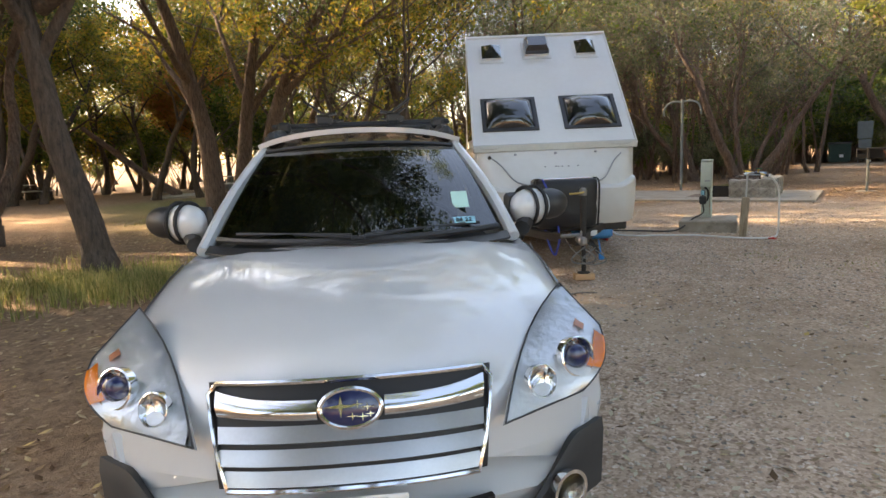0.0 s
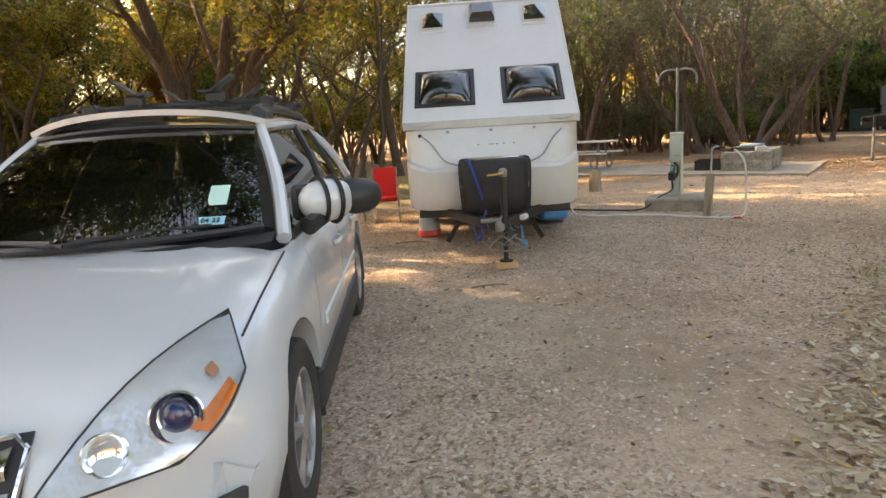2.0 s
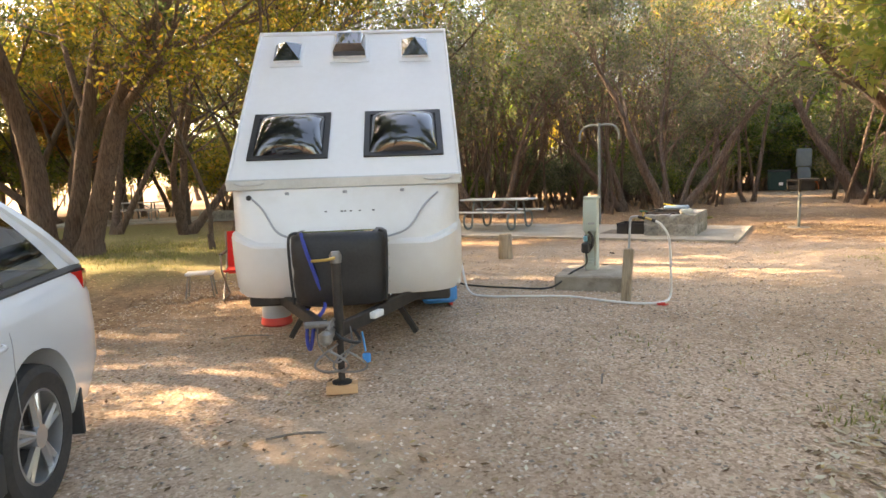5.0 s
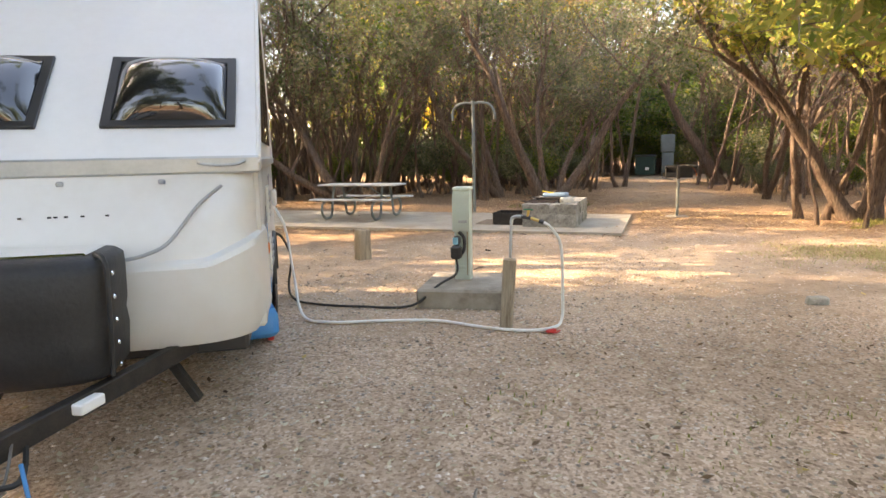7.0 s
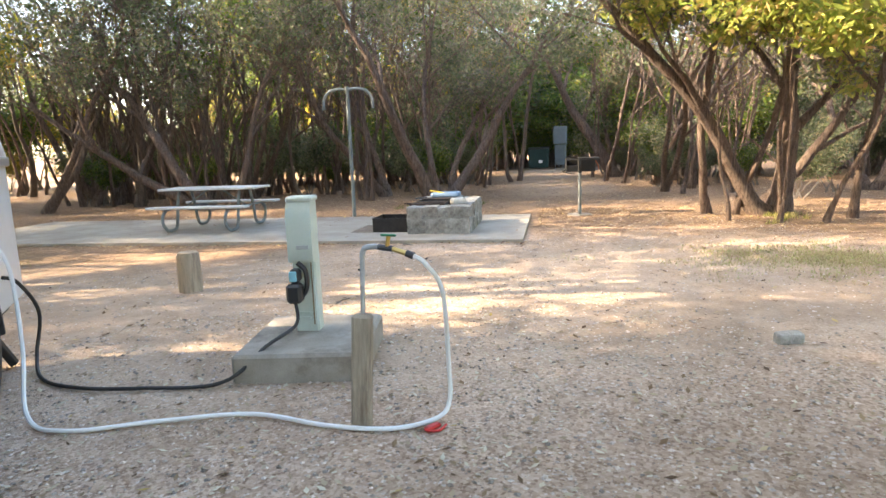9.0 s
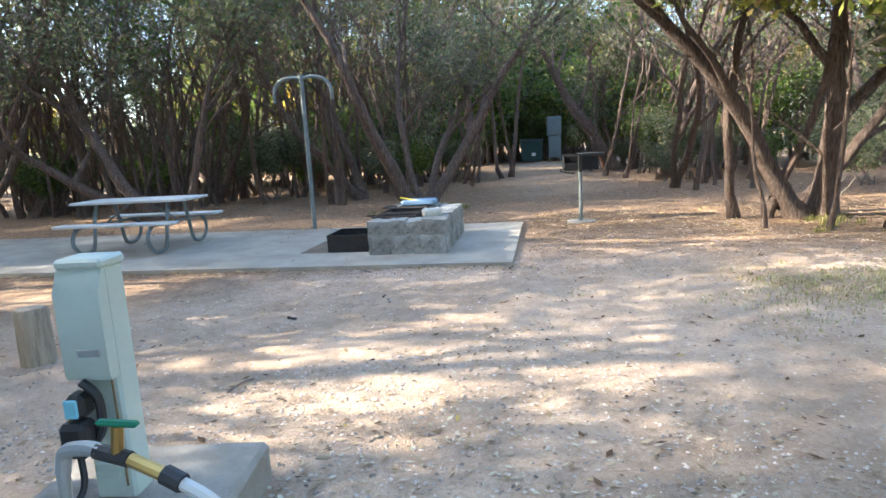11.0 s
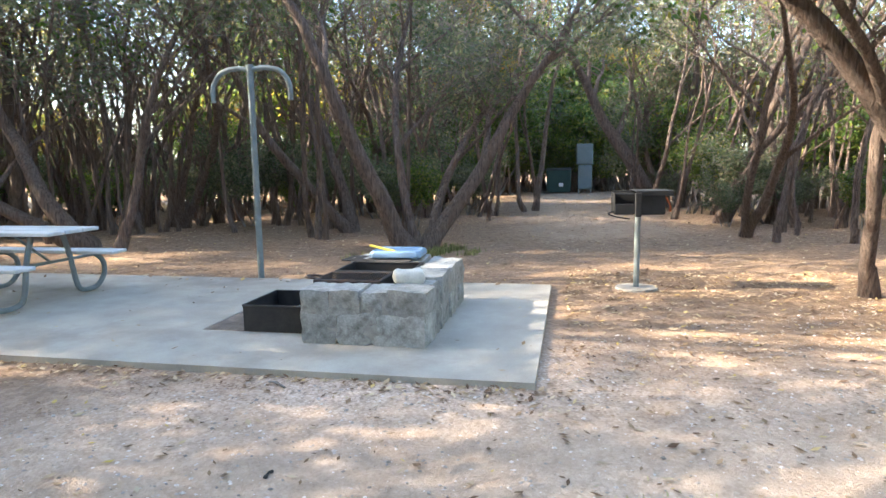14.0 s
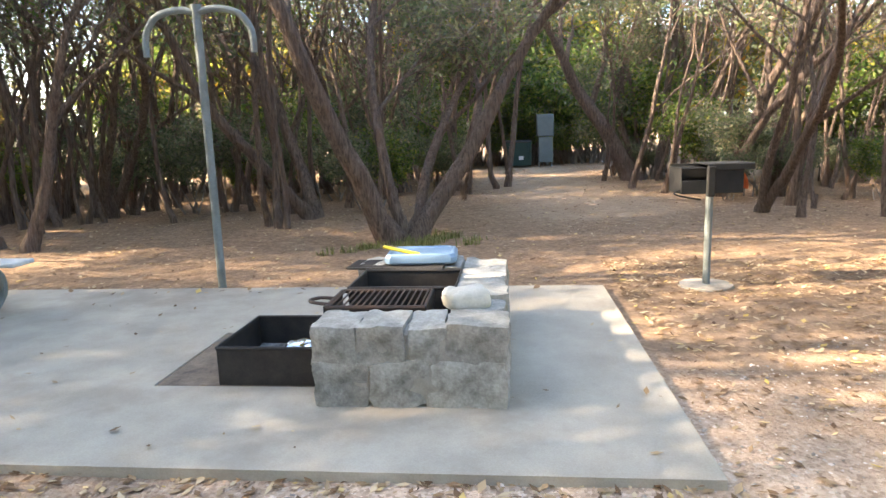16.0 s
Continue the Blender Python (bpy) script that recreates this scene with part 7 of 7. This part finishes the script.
# out of view; this oak is added to block sun on the drive
make_tree("unseen broad oak west of the parked car, added for shade", [((-7.6, 7.4, 0), (0.10, 0.05, 1.0), 8.5, 0.24), ((-7.3, 7.2, 0), (0.35, -0.15, 1.0), 7.5, 0.16)], M_BARK_DARK, M_GREEN, 57, 60, 0.10, 0.85, 1.0, 3.4, 1, name="oak_tree", split=(6, 8))
make_tree("bright green cedar elm leaning over the drive", [((8.8, 6.1, 0), (-0.75, 0.30, 1.0), 4.8, 0.09), ((9.0, 6.4, 0), (-0.5, 0.5, 1.0), 4.6, 0.08), ((9.1, 5.8, 0), (-0.9, -0.05, 1.0), 4.4, 0.07)], M_BARK, M_BRIGHT, 58, 52, 0.075, 0.55, 1.0, 2.35, 1, name="elm_tree", split=(6, 8))
# added behind the trailer so its crown shades the dirt right of the pad
make_tree("tall broad-crowned oak behind the trailer, added for shade", [((-1.3, 21.9, 0), (0.0, 0.02, 1.0), 9.5, 0.17), ((-1.3, 21.9, 4.5), (0.6, 0.3, 0.8), 6.0, 0.09), ((-1.3, 21.9, 4.8), (0.5, -0.6, 0.8), 6.0, 0.09), ((-1.3, 21.9, 5.2), (-0.6, 0.1, 0.8), 5.5, 0.08)], M_BARK_DARK, M_YELLOW, 61, 18, 0.09, 0.75, 0.65, 5.4, 1, name="oak_tree", split=(5, 7), wander=0.14)
# unseen canopy over the drive, behind where the walk begins, added for reflections and shade
make_tree("unseen tall leafy oak overhanging the drive", [((-3.4, -3.2, 0), (0.28, 0.15, 1.0), 8.5, 0.24), ((-3.1, -3.4, 0), (0.6, 0.4, 1.0), 7.0, 0.15)], M_BARK_DARK, M_GREEN, 53, 60, 0.09, 0.8, 0.9, 3.2, 2, name="oak_tree", split=(5, 7))
make_tree("unseen tall spreading oak beside the drive", [((5.6, -3.6, 0), (-0.35, 0.10, 1.0), 8.0, 0.22), ((5.9, -3.3, 0), (0.2, 0.35, 1.0), 7.5, 0.15)], M_BARK_DARK, M_GREEN, 54, 60, 0.09, 0.8, 0.9, 3.2, 2, name="oak_tree", split=(5, 7))
make_tree("unseen old leaning oak over the drive's bend", [((0.4, -7.5, 0), (0.1, 0.25, 1.0), 8.5, 0.24)], M_BARK_DARK, M_JUNIPER, 55, 60, 0.09, 0.8, 0.9, 3.0, 2, name="oak_tree", split=(6, 8))
# green thicket that closes the trail
for i in range(30):
    lx, ly = -4.5 + 0.7 * (i % 15), 28.2 + 2.2 * ((i * 7) % 5) / 5 + 3.0 * (i // 15)
    q = PAD @ Vector((lx, ly, 0))
    placed(i, bushes[0], q.x, q.y, 40.0 * i, 1.5 + 0.7 * ((i * 3) % 4) / 4 + 0.5 * (i // 15))
for i in range(22):
    q = PAD @ Vector((-4.0 + 0.42 * i, 27.4 + 0.5 * ((i * 5) % 3), 0))
    placed(i, bushes[0], q.x, q.y, 71.0 * i, 0.75 + 0.2 * (i % 3))
# unseen juniper, added to keep sun off the ground before the trailer
make_tree("unseen broad spreading juniper west of the drive, added for shade", [((-8.7, 11.2, 0), (0.1, 0, 1), 7.5, 0.20), ((-8.6, 11.3, 0), (0.4, 0.3, 1), 6.5, 0.14), ((-8.8, 11.0, 0), (-0.3, -0.4, 1), 6.5, 0.14)], M_BARK, M_JUNIPER, 62, 60, 0.085, 0.75, 1.0, 2.6, 1, name="juniper_tree", split=(5, 7))
# leaning dead trunk across the clearing
solid("fallen_log", Shape().tube(bend([(-12.6, 29.6, 0.05), (-14.2, 30.0, 1.0), (-16.2, 30.6, 2.4), (-17.6, 31.0, 3.4)], 5), [0.20 - 0.006 * k for k in range(16)], 9), M_BARK, "grey dead tree trunk leaning against the woods", "log", smooth=60)
# shade trees to the west, beyond the open dirt; most are unseen, added to block sun
for i, (x, y, k, sc) in enumerate(((-9.5, 5.0, 0, 1.3), (-10.5, 8.5, 2, 1.35), (-8.0, 2.0, 1, 1.25), (-12.5, 11.5, 3, 1.3), (-7.5, -2.5, 4, 1.3), (-11.5, 1.0, 0, 1.35), (-14, 6, 6, 1.3), (-9, -6, 2, 1.3), (-9.4, 11.5, 6, 1.45), (-12.2, 13.2, 6, 1.55), (-10.2, 8.8, 6, 1.5), (-11.0, 10.4, 5, 1.6), (-6.8, 5.5, 4, 1.2), (-7.8, 8.6, 6, 1.3), (-7.4, 6.9, 6, 1.2), (-2.4, 21.0, 5, 1.0), (-4.9, 22.3, 3, 1.25), (-7.5, 23.2, 1, 1.3), (-16, 27.5, 5, 1.1), (-12, 33, 7, 1.2), (-23, 30, 5, 1.2), (-15, 37, 6, 1.2), (-7.5, 36, 5, 1.2), (-19, 35, 7, 1.3), (-8.5, 24, 5, 1.0), (-6.5, 27, 7, 1.0), (-3.5, 24.5, 6, 0.9), (-11, 28, 7, 1.1), (-8.6, 10.2, 6, 1.5), (-9.9, 10.7, 6, 1.6), (-10.7, 11.9, 6, 1.6), (-8.9, 12.3, 6, 1.2), (-14, 9.5, 6, 1.6), (-16.5, 12, 6, 1.7), (-18.5, 14.5, 5, 1.7), (-13.2, 7.4, 6, 1.6), (-16, 9, 6, 1.6))):
    placed(i, kinds[k], x, y, 47.0 * i, sc)


# ---- ground cover ----
def scatter(n, fn, seed):
    r = random.Random(seed)
    out = []
    while len(out) < n:
        p = fn(r)
        if p:
            out.append(p)
    return out


def on_slab(x, y):
    lx, ly, _ = PAD.inverted() @ Vector((x, y, 0))
    return -11.0 < lx < 0.0 and 0.0 < ly < 3.40


def pebble_field(name, label, pts, lo, hi, material, seed):
    r = random.Random(seed)
    s = Shape()
    for x, y in pts:
        q = lo + (hi - lo) * r.random() ** 3
        a = r.uniform(0, 6.28)
        c, d = math.cos(a), math.sin(a)
        w, l, h = q, q * r.uniform(0.6, 1.0), q * r.uniform(0.35, 0.6)
        z = ground_height(x, y) + h * 0.25
        i = len(s.v)
        for px, py, pz in ((w, 0, 0), (0.2 * w, l, 0.1 * h), (-w, 0.15 * l, 0), (-0.1 * w, -l, 0), (0.1 * w, 0.1 * l, h), (0, 0, -h)):
            s.v.append((x + px * c - py * d, y + px * d + py * c, z + pz))
        for k in range(4):
            s.f.append((i + k, i + (k + 1) % 4, i + 4))
            s.f.append((i + (k + 1) % 4, i + k, i + 5))
    solid(name, s, material, label, "gravel", kind="stuff", smooth=0)


def drive_spot(r):
    x, y = r.uniform(-1.5, 7.5), r.uniform(0.8, 12.5)
    return (x, y) if not on_slab(x, y) else None


def clearing_spot(r):
    x, y = r.uniform(2, 13), r.uniform(8, 15.5)
    return (x, y) if not on_slab(x, y) else None


pebble_field("gravel", "loose pale gravel chips on the drive", scatter(52000, drive_spot, 1), 0.004, 0.021, M_PEBBLE, 2)
pebble_field("gravel", "loose pale gravel chips in the clearing", scatter(24000, clearing_spot, 3), 0.004, 0.018, M_PEBBLE, 4)


def litter_field(label, pts, size, seed, material=None):
    g = random.Random(seed)
    s = Shape()
    for x, y in pts:
        z = (0.049 if on_slab(x, y) else ground_height(x, y)) + 0.006
        q = size * g.uniform(0.5, 1.4)
        a = g.uniform(0, 6.28)
        c, d = math.cos(a), math.sin(a)
        w = q * g.uniform(0.3, 0.6)
        lift = q * g.uniform(0.1, 0.6)
        i = len(s.v)
        for px, py, pz in ((-q, 0, 0), (0, -w, lift * 0.3), (q, 0, lift), (0, w, lift * 0.5)):
            s.v.append((x + px * c - py * d, y + px * d + py * c, z + pz))
        s.f.append((i, i + 1, i + 2, i + 3))
    solid("leaf_litter", s, material or M_LITTER, label, "leaves", kind="stuff", smooth=0)


def right_verge(r):
    x, y = r.uniform(1.2, 9.6), r.uniform(0.4, 6.7)
    k = (x - 2.55 - 0.6 * (y - 3.4)) / 0.9
    k = min(1.0, k) * min(1.0, (6.8 - y) / 1.8) * min(1.0, (9.7 - x) / 2.5, (y - 0.2) / 1.0)
    return (x, y) if r.random() < k else None


def everywhere(r):
    x, y = r.uniform(-9, 18), r.uniform(1, 26)
    lx, ly, _ = PAD.inverted() @ Vector((x, y, 0))
    if on_slab(x, y):
        return (x, y) if r.random() < 0.10 else None
    want = 1.0 if ly > 3.0 or lx > 4.0 or x < -1.0 else 0.65
    return (x, y) if r.random() < want else None


def pad_edge(r):
    lx = r.uniform(-11, 0.3)
    ly = -abs(r.gauss(0, 0.16)) if r.random() < 0.75 else 3.40 + abs(r.gauss(0, 0.3))
    p = PAD @ Vector((lx, ly, 0))
    return (p.x, p.y)


def under_trees(r):
    x, y = r.uniform(2, 24), r.uniform(14, 38)
    lx, ly, _ = PAD.inverted() @ Vector((x, y, 0))
    return (x, y) if ly > 3.1 or lx > 3.0 else None


litter_field("dry tan leaves along the drive's verge", scatter(13000, right_verge, 5), 0.031, 6)
litter_field("bleached tan leaves among the verge litter", scatter(21000, right_verge, 19), 0.033, 20, M_PALELITTER)


def west_dirt(r):
    return (r.uniform(-11, -1.2), r.uniform(1.5, 14))


litter_field("brown leaves over the dirt west of the car", scatter(11000, west_dirt, 17), 0.032, 18)
litter_field("small pale leaves strewn over the gravel drive", scatter(13000, drive_spot, 15), 0.021, 16, M_PALELITTER)
litter_field("dry leaves strewn over dirt and gravel", scatter(19000, everywhere, 7), 0.026, 8)
litter_field("dry leaves drifted along the pad's edge", scatter(1500, pad_edge, 9), 0.028, 10)
litter_field("brown leaf litter under the junipers", scatter(9000, under_trees, 11), 0.04, 12)


def right_of_pad(r):
    p = PAD @ Vector((0.2 + 6.5 * r.random() ** 1.3, 4.8 - abs(r.gauss(0, 2.4)), 0))
    return None if on_slab(p.x, p.y) else (p.x, p.y)


litter_field("brown leaves scattered between pad and grill", scatter(4500, right_of_pad, 13), 0.03, 14)


def grass_patch(label, cx, cy, rx, ry, n, h, seed, rot=0.0, material=None):
    g = random.Random(seed)
    s = Shape()
    tufts = [(g.gauss(0, 0.45), g.gauss(0, 0.45)) for _ in range(max(4, n // 45))]
    c0, s0 = math.cos(rot), math.sin(rot)
    for _ in range(n):
        tx, ty = g.choice(tufts)
        u, v = (tx + g.gauss(0, 0.09)) * rx, (ty + g.gauss(0, 0.09)) * ry
        x, y = cx + u * c0 - v * s0, cy + u * s0 + v * c0
        if on_slab(x, y):
            continue
        z = ground_height(x, y) - 0.01
        hh = h * g.uniform(0.35, 1.0)
        a = g.uniform(0, 6.28)
        lean = hh * g.uniform(0.1, 0.9)
        w = 0.0035 + 0.004 * g.random()
        c, d = math.cos(a), math.sin(a)
        i = len(s.v)
        s.v += [(x - w * d, y + w * c, z), (x + w * d, y - w * c, z), (x + lean * 0.4 * c + w * 0.7 * d, y + lean * 0.4 * d - w * 0.7 * c, z + hh * 0.6), (x + lean * 0.4 * c - w * 0.7 * d, y + lean * 0.4 * d + w * 0.7 * c, z + hh * 0.6), (x + lean * c, y + lean * d, z + hh * (1 - 0.3 * lean / hh))]
        s.f += [(i, i + 1, i + 2, i + 3), (i + 3, i + 2, i + 4)]
    solid("grass", s, material or M_GRASS, label, "grass", kind="stuff", smooth=0)


grass_patch("dry yellow-green grass at the oak's foot", -4.1, 7.6, 2.2, 1.3, 5000, 0.34, 21)
grass_patch("thin dry grass patch in the clearing", 11.0, 11.1, 2.0, 1.15, 12000, 0.055, 22, -0.6, M_DRYGRASS)
grass_patch("short green grass beyond the trailer", -4.0, 17.5, 4.0, 3.0, 6000, 0.10, 23)
grass_patch("green weeds at the juniper's foot", 10.0, 20.9, 0.9, 0.4, 1500, 0.16, 24)
grass_patch("sparse weeds in the gravel", 5.8, 6.6, 2.4, 1.8, 700, 0.06, 25)
grass_patch("weeds under the leaning juniper", 13.4, 14.3, 0.8, 0.5, 500, 0.14, 26)
grass_patch("green weeds among leaves on the drive's verge", 5.4, 5.2, 1.6, 1.4, 1500, 0.10, 27)


def debris(x, y, sx, seed, label, material):
    r = random.Random(seed)
    s = stone_block(r, sx, sx * 0.55, sx * 0.35, 3.5, 6, 0.7)
    solid("debris", s, material, label, "debris", m=pose(x, y, ground_height(x, y) + sx * 0.1, r.uniform(-8, 8), r.uniform(-8, 8), r.uniform(0, 180)))


M_CHAR = mat("charred_wood", (0.02, 0.017, 0.015), (0.06, 0.045, 0.035), 0.95, scale=20, grain=80, bump=0.5)
for i, (x, y, q) in enumerate(((6.66, 14.10, 0.08), (5.70, 13.86, 0.09), (6.0, 12.4, 0.045), (7.3, 12.1, 0.04))):
    debris(x, y, q, 60 + i, "small dark charred scrap lying on the gravel", M_CHAR)
for i, (x, y, a, L) in enumerate(((1.2, 6.2, 10, 0.35), (3.4, 6.9, 70, 0.22), (5.0, 12.3, 40, 0.25), (6.9, 15.3, 120, 0.18), (0.2, 8.7, 5, 0.5))):
    c, d = math.cos(radians(a)), math.sin(radians(a))
    tw = bend([(0, 0, 0.012), (L * 0.5 * c, L * 0.5 * d + 0.02, 0.02), (L * c, L * d, 0.012)], 3)
    solid("stick", Shape().tube(tw, [0.008] * (len(tw) - 1) + [0.003], 5), M_TWIG, "thin dry stick lying on the ground", "stick", m=pose(x, y, 0.05 if on_slab(x, y) else ground_height(x, y)))
